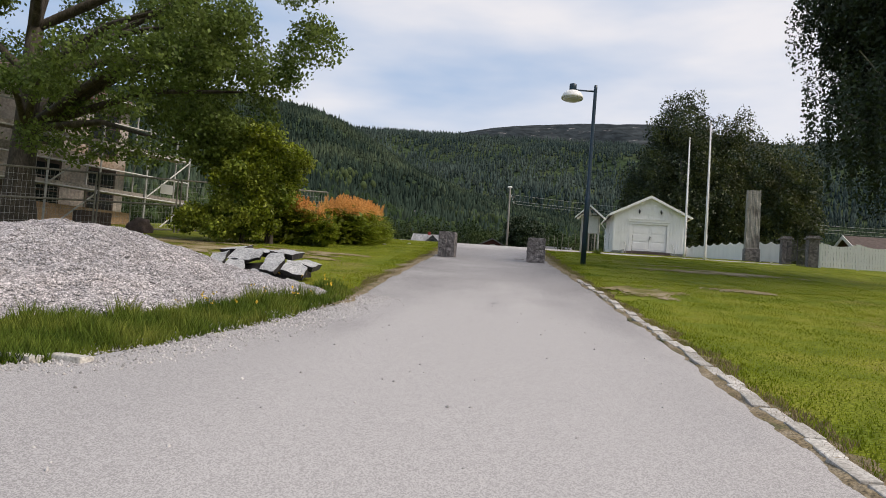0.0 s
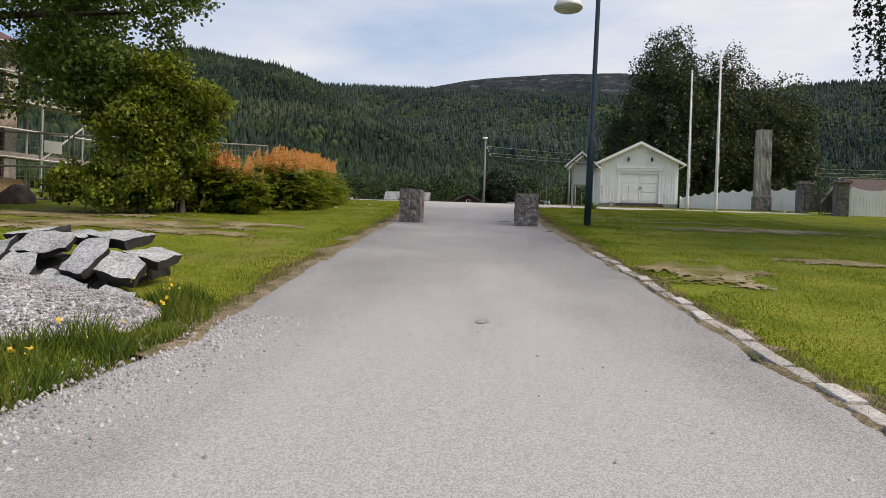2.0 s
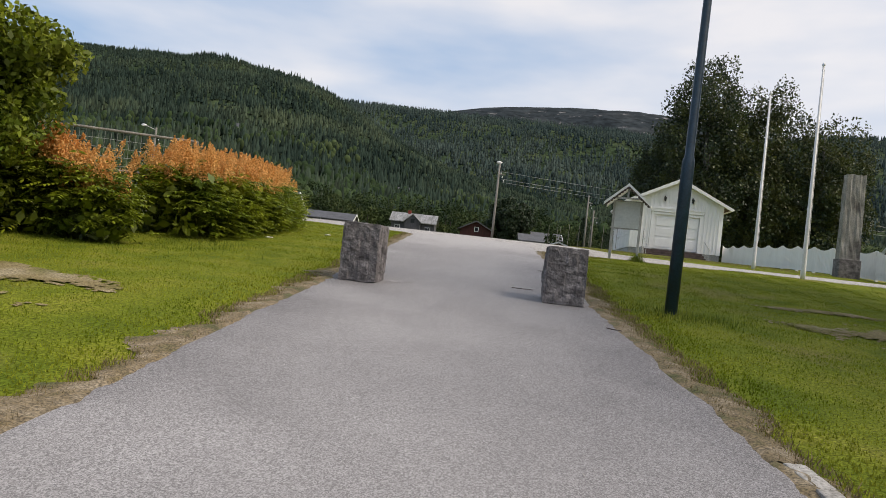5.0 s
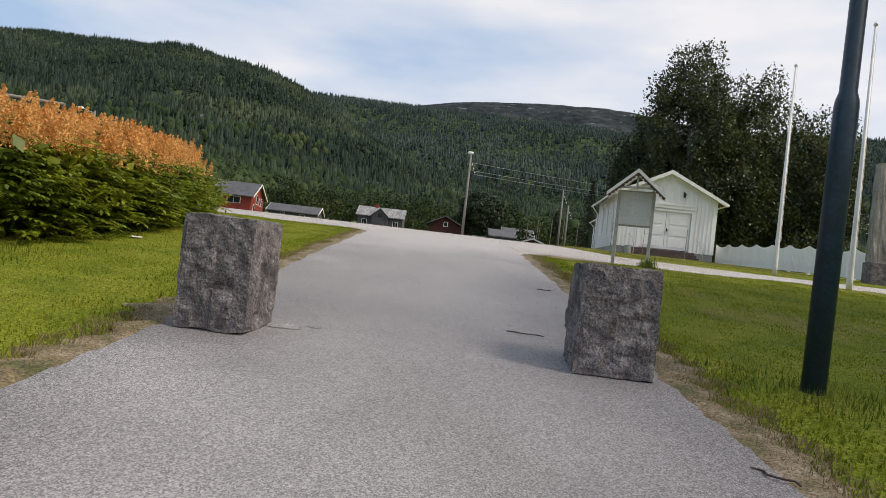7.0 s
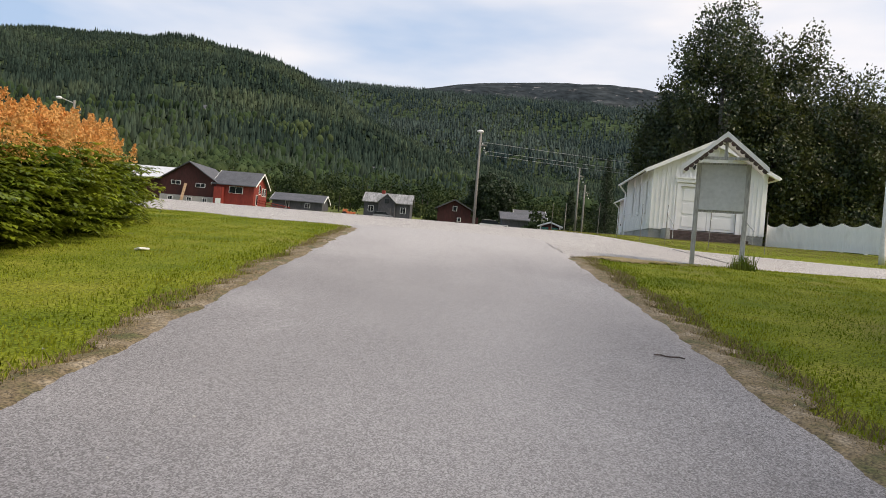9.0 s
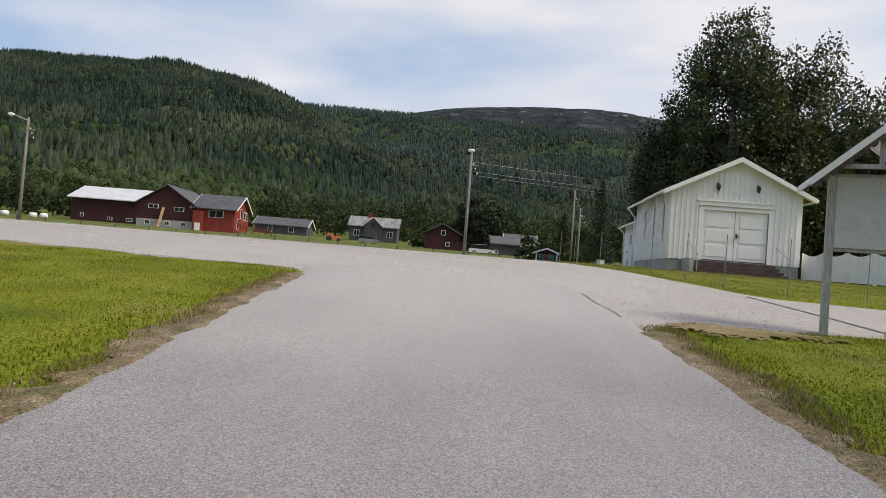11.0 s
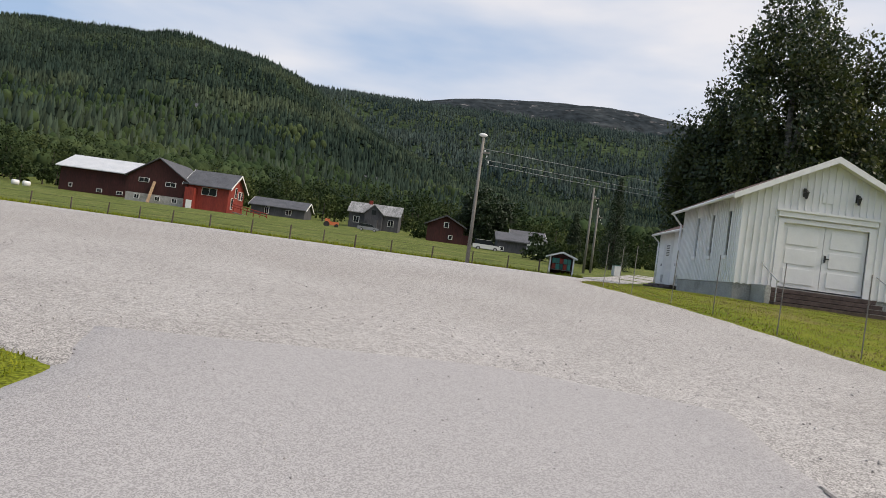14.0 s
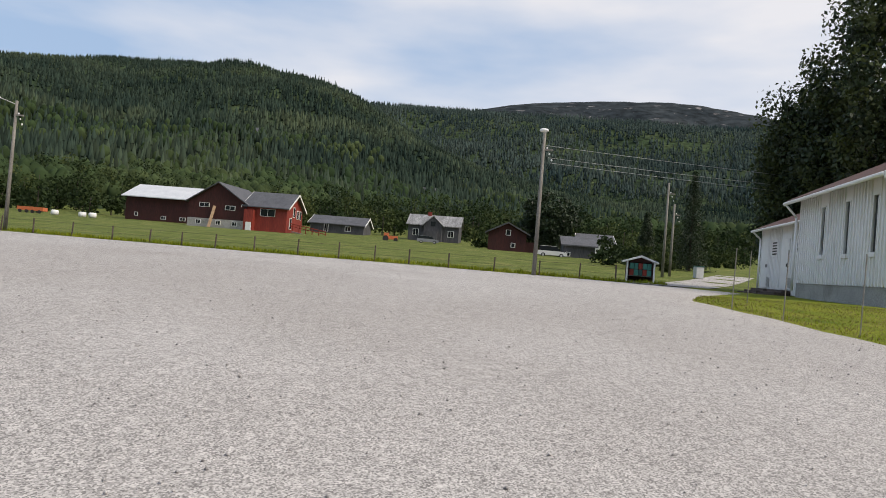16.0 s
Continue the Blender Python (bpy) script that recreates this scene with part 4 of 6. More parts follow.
# ---- street lamp with a dome ----
lamp = thing("street_lamp", on_ground(2.93, 25.9, 0, -0.02) @ pose(0, 0, 0, 0, 0.8, 0), "dark blue-black lamp post with a white dome lamp", "street lamp")
bm = bmesh.new()
lathe(bm, ((0.085, 0), (0.085, 2.15), (0.08, 2.2), (0.062, 2.26), (0.055, 5.72), (0.052, 5.84), (0.02, 5.86)), 18)
part("post", bm, M_POST, lamp, "tapered steel post", True)
part("arm", tube(bmesh.new(), (0, 0, 5.65), (-0.78, 0, 5.66), 0.028, 0.026, 10), M_POST, lamp, "thin cross arm", True)
bm = bmesh.new()
lathe(bm, ((0.1, 0), (0.115, 0.02), (0.115, 0.2), (0.1, 0.22)), 16, (-0.72, 0, 5.63))
part("lamp_housing", bm, M_POST, lamp, "", True)
bm = bmesh.new()
lathe(bm, ((0.1, 0.26), (0.2, 0.24), (0.29, 0.17), (0.345, 0.06), (0.35, 0.0), (0.33, 0.0), (0.3, 0.09), (0.1, 0.2)), 26, (-0.72, 0, 5.37))
dome = part("shade", bm, M_WHITE_TRIM, lamp, "white metal dome shade", True)
bm = bmesh.new()
lathe(bm, ((0.325, 0.0), (0.325, -0.035), (0.22, -0.08), (0.02, -0.1)), 26, (-0.72, 0, 5.38))
part("diffuser", bm, M_PANEL, dome, "grey clouded lens", True)

# ---- flagpoles, memorial stone ----
for fx, fy, h in ((10.42, 42.0, 6.75), (10.26, 37.8, 6.85)):
    fp = thing("flagpole", on_ground(fx, fy, 0, -0.02), "bare white flagpole standing on the lawn", "flagpole", "flagpoles by the gate")
    part("pole", lathe(bmesh.new(), ((0.075, 0), (0.075, 0.3), (0.06, 1.5), (0.028, h - 0.12)), 14), M_POLE_WHITE, fp, smooth=True)
    part("finial", lathe(bmesh.new(), ((0.02, h - 0.13), (0.05, h - 0.1), (0.05, h - 0.05), (0.015, h)), 12), M_POLE_WHITE, fp, "small round cap", True)
    part("halyard", tube(bmesh.new(), (0.09, 0, 1.2), (0.04, 0, h - 0.15), 0.006, 0.006, 5), M_POLE_WHITE, fp)
    part("cleat", boxes((0.06, 0.1, -0.02, 0.02, 1.1, 1.3)), M_STEEL, fp)
st = thing("memorial_stone", on_ground(14.42, 43.2, -4, -0.05), "tall narrow grey memorial stone on a dark plinth", "monument")
bm = bmesh.new()
bmesh.ops.create_cube(bm, size=1.0)
bmesh.ops.subdivide_edges(bm, edges=bm.edges[:], cuts=9, use_grid_fill=True)
for v in bm.verts:
    k = v.co * 4
    f = v.co.z + 0.5
    v.co = Vector((v.co.x * (0.74 - 0.06 * f), v.co.y * 0.34, 0.75 + f * 3.35)) + Vector((noise.noise(k * 2), noise.noise(k * 2 + Vector((5, 0, 0))), noise.noise(k + Vector((0, 5, 0))))) * 0.035
part("shaft", bm, material("pale_granite", [(0.2, 0.19, 0.17), (0.32, 0.31, 0.28)], 3, 0.9, 0.02, 18, fine=(60, 0.5), big=(1.5, (0.11, 0.1, 0.09), 0.52, 0.66)), st, "rough pale granite shaft")
part("plinth", boxes((-0.4, 0.4, -0.27, 0.27, 0, 0.8), bevel=0.03), M_GRANITE, st, "dark granite plinth")

# ---- white scalloped fence and gate ----
PICKET = finish("picket", boxes((-0.045, 0.045, -0.012, 0.012, 0, 1)), M_WHITE)


def picket_fence(x0, y0, x1, y1, panel_len):
    L = math.hypot(x1 - x0, y1 - y0)
    rz = math.degrees(math.atan2(y1 - y0, x1 - x0))
    n = max(1, round(L / panel_len))
    pl = L / n
    t = thing("picket_fence", pose(x0, y0, ground_z(x0, y0), 0, 0, rz), "white board fence with a scalloped wavy top", "fence", "white fences round the churchyard")
    dx, dy = (x1 - x0) / L, (y1 - y0) / L
    z0 = ground_z(x0, y0)
    for i in range(n):
        k = int(pl / 0.105)
        for j in range(k):
            u = i * pl + (j + 0.5) * pl / k
            gz = ground_z(x0 + dx * u, y0 + dy * u) - z0
            s = (j + 0.5) / k
            top = 1.24 - 0.17 * math.sin(math.pi * s) ** 0.8
            w = pl / k * 0.5 - 0.006
            ob = new("picket", PICKET)
            ob.parent = t
            ob.matrix_local = pose(u, 0, gz + 0.08) @ Matrix.Diagonal((w / 0.045, 1, top - 0.08, 1))
        for zz in (0.3, 0.85):
            ga, gb = (ground_z(x0 + dx * u, y0 + dy * u) - z0 for u in (i * pl, (i + 1) * pl))
            bm = bmesh.new()
            vs = [bm.verts.new((u, yy, g + zz + hh)) for u, g in ((i * pl, ga), ((i + 1) * pl, gb)) for yy in (0.014, 0.06) for hh in (0, 0.09)]
            for f in ((0, 1, 3, 2), (4, 6, 7, 5), (0, 4, 5, 1), (2, 3, 7, 6), (0, 2, 6, 4), (1, 5, 7, 3)):
                bm.faces.new([vs[a] for a in f])
            part("rail", bm, M_WHITE, t)
        g = ground_z(x0 + dx * i * pl, y0 + dy * i * pl) - z0
        part("post", boxes((i * pl - 0.05, i * pl + 0.05, 0.015, 0.115, g - 0.1, g + 1.15)), M_WHITE, t)
    return t


picket_fence(15.05, 58.4, 15.5, 41.6, 1.55)
picket_fence(14.95, 36.3, 22.5, 34.6, 1.55)
picket_fence(22.5, 34.6, 30.0, 33.0, 1.55)
for gxp, gyp in ((15.47, 41.25), (14.74, 36.6)):
    gp = thing("gate_post", on_ground(gxp, gyp, -8, -0.03), "square granite gate post with a capstone", "gate post", "gate posts of the churchyard")
    part("shaft", boxes((-0.24, 0.24, -0.24, 0.24, 0, 1.36), bevel=0.02), M_GRANITE, gp)
    part("capstone", boxes((-0.31, 0.31, -0.31, 0.31, 1.36, 1.44), (-0.24, 0.24, -0.24, 0.24, 1.44, 1.52), bevel=0.015), M_GRANITE, gp)
for k, (xa, ya, xb, yb) in enumerate(((15.42, 40.95, 15.08, 38.95), (14.79, 36.9, 15.06, 38.9))):
    L = math.hypot(xb - xa, yb - ya)
    gt = thing("iron_gate", pose(xa, ya, ground_z(xa, ya) + 0.06, 0, 0, math.degrees(math.atan2(yb - ya, xb - xa))), "black wrought-iron gate leaf, closed", "gate", "gate leaves")
    part("gate_frame", boxes((0, L, -0.02, 0.02, 0.05, 0.1), (0, L, -0.02, 0.02, 0.85, 0.9), (0, 0.05, -0.02, 0.02, 0.1, 1.15), (L - 0.05, L, -0.02, 0.02, 0.1, 1.15)), M_IRON, gt)
    for i in range(12):
        u = 0.12 + (L - 0.24) * i / 11
        part("bar", tube(bmesh.new(), (u, 0, 0.1), (u, 0, 1.02 + 0.12 * math.sin(math.pi * i / 11)), 0.013, 0.008, 6), M_IRON, gt)

# ---- chapel ----
CH = pose(12.08, 58.35, 4.28, 0, 0, -4)
chapel = thing("chapel", CH, "small white timber chapel with batten cladding and a low gable", "building")
W, D, EAVE, PEAK = 2.72, 6.7, 3.6, 4.94
slope = (PEAK - EAVE) / W
part("foundation", boxes((-W, W, 0.02, D, -0.5, 0.62)), M_CONCRETE, chapel, "stained grey concrete foundation")
bm = bmesh.new()
T = 0.16
prism(bm, [(-W - 0.02, 0.6), (-1.42, 0.6), (-1.42, EAVE + slope * (W - 1.42)), (-W - 0.02, EAVE)], -0.02, T)
prism(bm, [(1.42, 0.6), (W + 0.02, 0.6), (W + 0.02, EAVE), (1.42, EAVE + slope * (W - 1.42))], -0.02, T)
prism(bm, [(-1.42, 2.82), (1.42, 2.82), (1.42, EAVE + slope * (W - 1.42)), (0, PEAK), (-1.42, EAVE + slope * (W - 1.42))], -0.02, T)
part("front_wall", bm, M_WHITE, chapel)
part("side_wall", boxes((-W - 0.02, -W + T, T, 0.8, 0.6, EAVE), (-W - 0.02, -W + T, 1.08, 2.55, 0.6, EAVE), (-W - 0.02, -W + T, 2.83, 4.35, 0.6, EAVE), (-W - 0.02, -W + T, 4.63, D, 0.6, EAVE),
                        *[(-W - 0.02, -W + T, y, y + 0.28, 0.6, 1.5) for y in (0.8, 2.55, 4.35)], *[(-W - 0.02, -W + T, y, y + 0.28, 3.05, EAVE) for y in (0.8, 2.55, 4.35)]), M_WHITE, chapel)
part("side_wall", boxes((W - T, W + 0.02, T, D, 0.6, EAVE)), M_WHITE, chapel)
bm = bmesh.new()
prism(bm, [(-W + T, 0.6), (W - T, 0.6), (W - T, EAVE), (0, PEAK), (-W + T, EAVE)], D - T, D)
part("rear_wall", bm, M_WHITE, chapel)
for y in (0.8, 2.55, 4.35):
    wdw = part("window", boxes((-W - 0.05, -W + 0.06, y - 0.04, y, 1.46, 3.09), (-W - 0.05, -W + 0.06, y + 0.28, y + 0.32, 1.46, 3.09), (-W - 0.05, -W + 0.06, y, y + 0.28, 3.05, 3.09), (-W - 0.1, -W + 0.06, y - 0.06, y + 0.34, 1.38, 1.5)), M_WHITE_TRIM, chapel, "tall narrow window slit")
    part("pane", boxes((-W + 0.02, -W + 0.035, y, y + 0.28, 1.5, 3.05)), M_GLASS, wdw, "dark glass")
# battens
batten_mesh = finish("batten", boxes((-0.032, 0.032, -0.06, -0.02, 0, 1)), M_WHITE)


def batten(x, y, z0, z1, rz, parent):
    ob = new("batten", batten_mesh)
    ob.parent = parent
    ob.matrix_local = pose(x, y, z0, 0, 0, rz) @ Matrix.Diagonal((1, 1, z1 - z0, 1))


x = -W + 0.02
while x < W:
    if abs(x) > 1.6:
        batten(x, 0, 0.58, EAVE + slope * (W - abs(x)) - 0.06, 0, chapel)
    else:
        batten(x, 0, 3.24, EAVE + slope * (W - abs(x)) - 0.06, 0, chapel)
    x += 0.218
y = 0.1
while y < D:
    if not any(a - 0.09 < y < a + 0.37 for a in (0.8, 2.55, 4.35)):
        batten(-W, y, 0.58, EAVE - 0.02, -90, chapel)
    else:
        batten(-W, y, 0.58, 1.36, -90, chapel)
    y += 0.19
# roof of two slabs, verge boards, gutter
for s in (-1, 1):
    bm = bmesh.new()
    prism(bm, [(0, PEAK + 0.02), (s * (W + 0.42), PEAK + 0.02 - slope * (W + 0.42)), (s * (W + 0.42), PEAK + 0.1 - slope * (W + 0.42)), (0, PEAK + 0.11)], -0.34, D + 0.3)
    part("roof", bm, M_ROOF_RED, chapel, "dark red-brown roof")
    bm = bmesh.new()
    prism(bm, [(0, PEAK - 0.08), (s * (W + 0.44), PEAK - 0.08 - slope * (W + 0.44)), (s * (W + 0.44), PEAK + 0.11 - slope * (W + 0.44)), (0, PEAK + 0.13)], -0.40, -0.343)
    part("verge_board", bm, M_WHITE_TRIM, chapel)
    bm = bmesh.new()
    prism(bm, [(0, PEAK - 0.02), (s * (W + 0.40), PEAK - 0.02 - slope * (W + 0.40)), (s * (W + 0.40), PEAK + 0.016 - slope * (W + 0.40)), (0, PEAK + 0.016)], -0.338, -0.022)
    part("soffit", bm, M_WHITE, chapel)
    bm = bmesh.new()
    zg = PEAK - slope * (W + 0.42)
    tube(bm, (s * (W + 0.47), -0.34, zg + 0.02), (s * (W + 0.47), D + 0.3, zg - 0.02), 0.06, 0.06, 10)
    part("gutter", bm, M_WHITE_TRIM, chapel, smooth=True)
bm = bmesh.new()
tube(bm, (-W - 0.47, D + 0.2, zg - 0.02), (-W - 0.1, D + 0.1, zg - 0.5), 0.04, 0.04, 8)
tube(bm, (-W - 0.1, D + 0.1, zg - 0.5), (-W - 0.1, D + 0.1, 0.3), 0.04, 0.04, 8)
part("downpipe", bm, M_WHITE_TRIM, chapel, smooth=True)
# double door
for s in (-1, 1):
    dr = part("door", boxes((min(0.01 * s, 1.36 * s), max(0.01 * s, 1.36 * s), 0.03, 0.08, 0.66, 2.78)), M_WHITE_TRIM, chapel, "white panelled door leaf, closed")
    for pz, ph in ((0.8, 0.5), (1.44, 0.5), (2.08, 0.56)):
        a, b = sorted((0.2 * s, 1.2 * s))
        part("door_panel", boxes((a, b, 0.005, 0.028, pz, pz + ph), bevel=0.008), M_WHITE_TRIM, dr)
    part("door_frame", boxes((1.45 * s - 0.09, 1.45 * s + 0.09, -0.07, -0.024, 0.6, 2.9)), M_WHITE_TRIM, chapel)
part("head_frame", boxes((-1.36, 1.36, -0.07, 0.08, 2.78, 2.9)), M_WHITE_TRIM, chapel)
part("door_handle", boxes((0.06, 0.1, -0.03, 0.028, 1.62, 1.84), (0.06, 0.2, -0.045, -0.03, 1.72, 1.75)), M_IRON, chapel, "black iron handle")
part("lintel", boxes((-1.58, 1.58, -0.12, -0.024, 2.96, 3.14), (-1.66, 1.66, -0.16, -0.024, 3.14, 3.22)), M_WHITE_TRIM, chapel, "moulded white lintel")
part("vent_hatch", boxes((-0.24, 0.24, -0.05, -0.024, 3.55, 3.9)), M_WHITE_TRIM, chapel)
for x in (-0.83, 0.83):
    ln = part("lantern", boxes((x - 0.03, x + 0.03, -0.2, -0.045, 3.86, 3.9), (x - 0.04, x + 0.04, -0.07, -0.045, 3.68, 3.96)), M_IRON, chapel, "small black wall lantern")
    bm = bmesh.new()
    lathe(bm, ((0.04, 0), (0.085, 0.2), (0.1, 0.21), (0.02, 0.3)), 6, (x, -0.2, 3.6))
    part("lantern_glass", bm, M_IRON, ln)
for s in (-1.9, 1.75):
    rl = part("handrail", tube(bmesh.new(), (s, -1.5, 0.75), (s, -0.05, 1.35), 0.02, 0.02, 8), M_STEEL, chapel, "thin grey handrail")
    part("baluster", tube(bmesh.new(), (s, -1.4, -0.1), (s, -1.4, 0.8), 0.018, 0.018, 8), M_STEEL, rl)
for i in range(4):
    part("step", boxes((-1.95 + 0.03 * i, 1.7 - 0.03 * i, -1.45 + 0.34 * i, 0.02, 0.15 * i - (0.4 if i == 0 else 0), 0.15 * i + 0.13), bevel=0.01), M_DARK_STEP, chapel, "dark weathered timber step")
part("stair_cheek", boxes((-2.15, -1.97, -1.2, 0.0, -0.3, 0.62), bevel=0.015), M_CONCRETE, chapel)

# annex
AX = CH @ pose(0.55, D + 0.02, 0.1)
annex = thing("annex", AX, "low white annex with louvred hatches and dark steps", "building")
AW, AD, AE, AP = 2.4, 7.4, 2.95, 4.05
bm = bmesh.new()
prism(bm, [(-AW, 0), (AW, 0), (AW, AE), (0, AP), (-AW, AE)], 0.02, AD)
part("wall", bm, M_WHITE, annex)
y = 0.3
while y < AD:
    if not (1.1 < y < 2.6 or 3.5 < y < 4.5 or 6.2 < y < 7.2):
        batten(-AW + 0.02, y, 0.02, AE - 0.02, -90, annex)
    y += 0.19
asl = (AP - AE) / AW
for s in (-1, 1):
    bm = bmesh.new()
    prism(bm, [(0, AP + 0.02), (s * (AW + 0.35), AP + 0.02 - asl * (AW + 0.35)), (s * (AW + 0.35), AP + 0.1 - asl * (AW + 0.35)), (0, AP + 0.11)], 0.1, AD + 0.3)
    part("roof", bm, M_ROOF_RED, annex, "dark red-brown roof")
zg2 = AP - asl * (AW + 0.35)
part("gutter", tube(bmesh.new(), (-AW - 0.4, 0.1, zg2 + 0.03), (-AW - 0.4, AD + 0.3, zg2), 0.055, 0.055, 10), M_WHITE_TRIM, annex, smooth=True)
bm = bmesh.new()
tube(bm, (-AW - 0.4, AD + 0.15, zg2), (-AW - 0.08, AD + 0.02, zg2 - 0.35), 0.04, 0.04, 8)
tube(bm, (-AW - 0.08, AD + 0.02, zg2 - 0.35), (-AW - 0.08, AD + 0.02, 0.1), 0.04, 0.04, 8)
part("downpipe", bm, M_WHITE_TRIM, annex, smooth=True)
for y in (1.25, 2.15):
    wd = part("window", boxes((-AW - 0.06, -AW - 0.002, y - 0.06, y + 0.5, 1.62, 2.42)), M_WHITE_TRIM, annex)
    for a in (0, 1):
        for b in range(3):
            part("pane", boxes((-AW - 0.07, -AW - 0.061, y + 0.02 + a * 0.21, y + 0.21 + a * 0.21, 1.7 + b * 0.22, 1.89 + b * 0.22)), M_GLASS, wd)
lv = part("louvre", boxes((-AW - 0.05, -AW - 0.002, 5.0, 5.7, 1.6, 2.3)), M_WHITE_TRIM, annex, "louvred vent hatch")
for i in range(5):
    part("slat", boxes((-AW - 0.062, -AW - 0.051, 5.08, 5.62, 1.68 + i * 0.12, 1.74 + i * 0.12)), M_IRON, lv)
for y in (3.55, 6.25):
    ad = part("door", boxes((-AW - 0.05, -AW - 0.002, y, y + 0.9, 0.25, 2.3)), M_WHITE_TRIM, annex, "plain white side door")
    part("door_handle", boxes((-AW - 0.09, -AW - 0.051, y + 0.08, y + 0.13, 1.15, 1.28)), M_IRON, ad)
for y in (3.6, 6.4):
    part("floor_vent", boxes((-AW - 0.05, -AW - 0.002, y - 0.5, y - 0.1, 0.3, 0.7)), M_STEEL, annex, "grey metal vent grille")
for y in (3.0, 5.4):
    for i in range(3):
        part("step", boxes((-AW - 0.95 + 0.28 * i, -AW - 0.06, y, y + 1.9, -0.3, 0.0 + 0.1 * i), bevel=0.01), M_DARK_STEP, annex, "dark timber step")

# stakes with a cord round the new grass
for sx, sy in ((3.8, 53.0), (4.1, 51.5), (4.5, 50.0), (4.8, 48.6), (5.0, 46.6), (5.3, 45.0), (5.6, 43.6), (4.6, 54.6), (6.4, 42.6), (7.6, 42.1)):
    sk = thing("marker_stake", on_ground(sx, sy, 0, -0.05), "thin rusty steel stake at the edge of the grass", "stake", "stakes round the grass")
    part("rod", tube(bmesh.new(), (0, 0, 0), (0.02, 0.01, 1.15), 0.009, 0.009, 6), M_WOOD_GREY, sk)

# ---- notice board under a little roof ----
nb = thing("notice_board", on_ground(4.64, 37.44, -17.5, -0.02), "empty grey notice board under a small white carved roof", "notice board")
for x in (-0.41, 0.41):
    part("post", boxes((x - 0.04, x + 0.04, -0.04, 0.04, 0, 1.86), bevel=0.006), M_POST_GREY, nb, "weathered wooden post")
part("panel", boxes((-0.37, 0.37, -0.05, -0.01, 1.02, 1.83)), M_PANEL, nb, "blank grey sheet")
for zz in (0.98, 1.83):
    part("panel_rail", boxes((-0.37, 0.37, -0.03, 0.03, zz, zz + 0.04), bevel=0.004), M_POST_GREY, nb)
for s in (-1, 1):
    bm = bmesh.new()
    prism(bm, [(0, 2.31), (s * 0.68, 1.72), (s * 0.68, 1.765), (0, 2.36)], -0.34, 0.34)
    part("roof", bm, M_WHITE_TRIM, nb, "white painted roof board")
    for yy in (-0.37, 0.345):
        bm = bmesh.new()
        prism(bm, [(0, 2.285), (s * 0.7, 1.675), (s * 0.7, 1.765), (0, 2.375)], yy, yy + 0.025)
        part("verge_board", bm, M_WHITE_TRIM, nb)
    for i in range(9):
        f = (i + 0.5) / 9.2
        bm = bmesh.new()
        lathe(bm, ((0.01, -0.012), (0.05, -0.008), (0.05, 0.008), (0.01, 0.012)), 10)
        bmesh.ops.transform(bm, matrix=pose(s * 0.69 * f, -0.352, 2.265 - 0.6 * f, 90), verts=bm.verts[:])
        part("fretwork", bm, M_DARK_STEP, nb, "dark scalloped fretwork")
part("tie_beam", boxes((-0.45, 0.45, -0.3, -0.27, 1.89, 1.94)), M_POST_GREY, nb)
part("king_post", boxes((-0.025, 0.025, -0.3, -0.27, 1.92, 2.22)), M_POST_GREY, nb)


# ---- poles and wires ----
def light_pole(x, y, top, reach, label):
    z0 = ground_z(x, y)
    t = thing("light_pole", pose(x, y, z0 - 0.05), label, "utility pole", "wooden poles beside the yard")
    h = top - z0
    part("pole", tube(bmesh.new(), (0, 0, 0), (0, 0, h), 0.13, 0.085, 12), M_WOOD_GREY, t, "grey wooden pole", True)
    if reach:
        part("bracket", tube(bmesh.new(), (0, 0, h - 0.25), (reach, -0.5, h + 0.05), 0.03, 0.03, 8), M_STEEL, t)
        bm = bmesh.new()
        bmesh.ops.create_uvsphere(bm, u_segments=12, v_segments=8, radius=0.5)
        bmesh.ops.transform(bm, matrix=pose(reach * 1.15, -0.6, h + 0.05) @ Matrix.Diagonal((0.55, 0.34, 0.24, 1)), verts=bm.verts[:])
        part("lamp_head", bm, M_WHITE_TRIM, t, "white street-lamp head", True)
    part("crossarm", boxes((-0.1, 0.55, -0.06, 0.06, h - 1.0, h - 0.9)), M_WOOD_GREY, t)
    for i in range(3):
        part("insulator", lathe(bmesh.new(), ((0.03, 0), (0.05, 0.05), (0.04, 0.12)), 8, (0.2 + 0.15 * i, 0, h - 0.9 - 0.35 * i)), M_WHITE_TRIM, t)
    return t


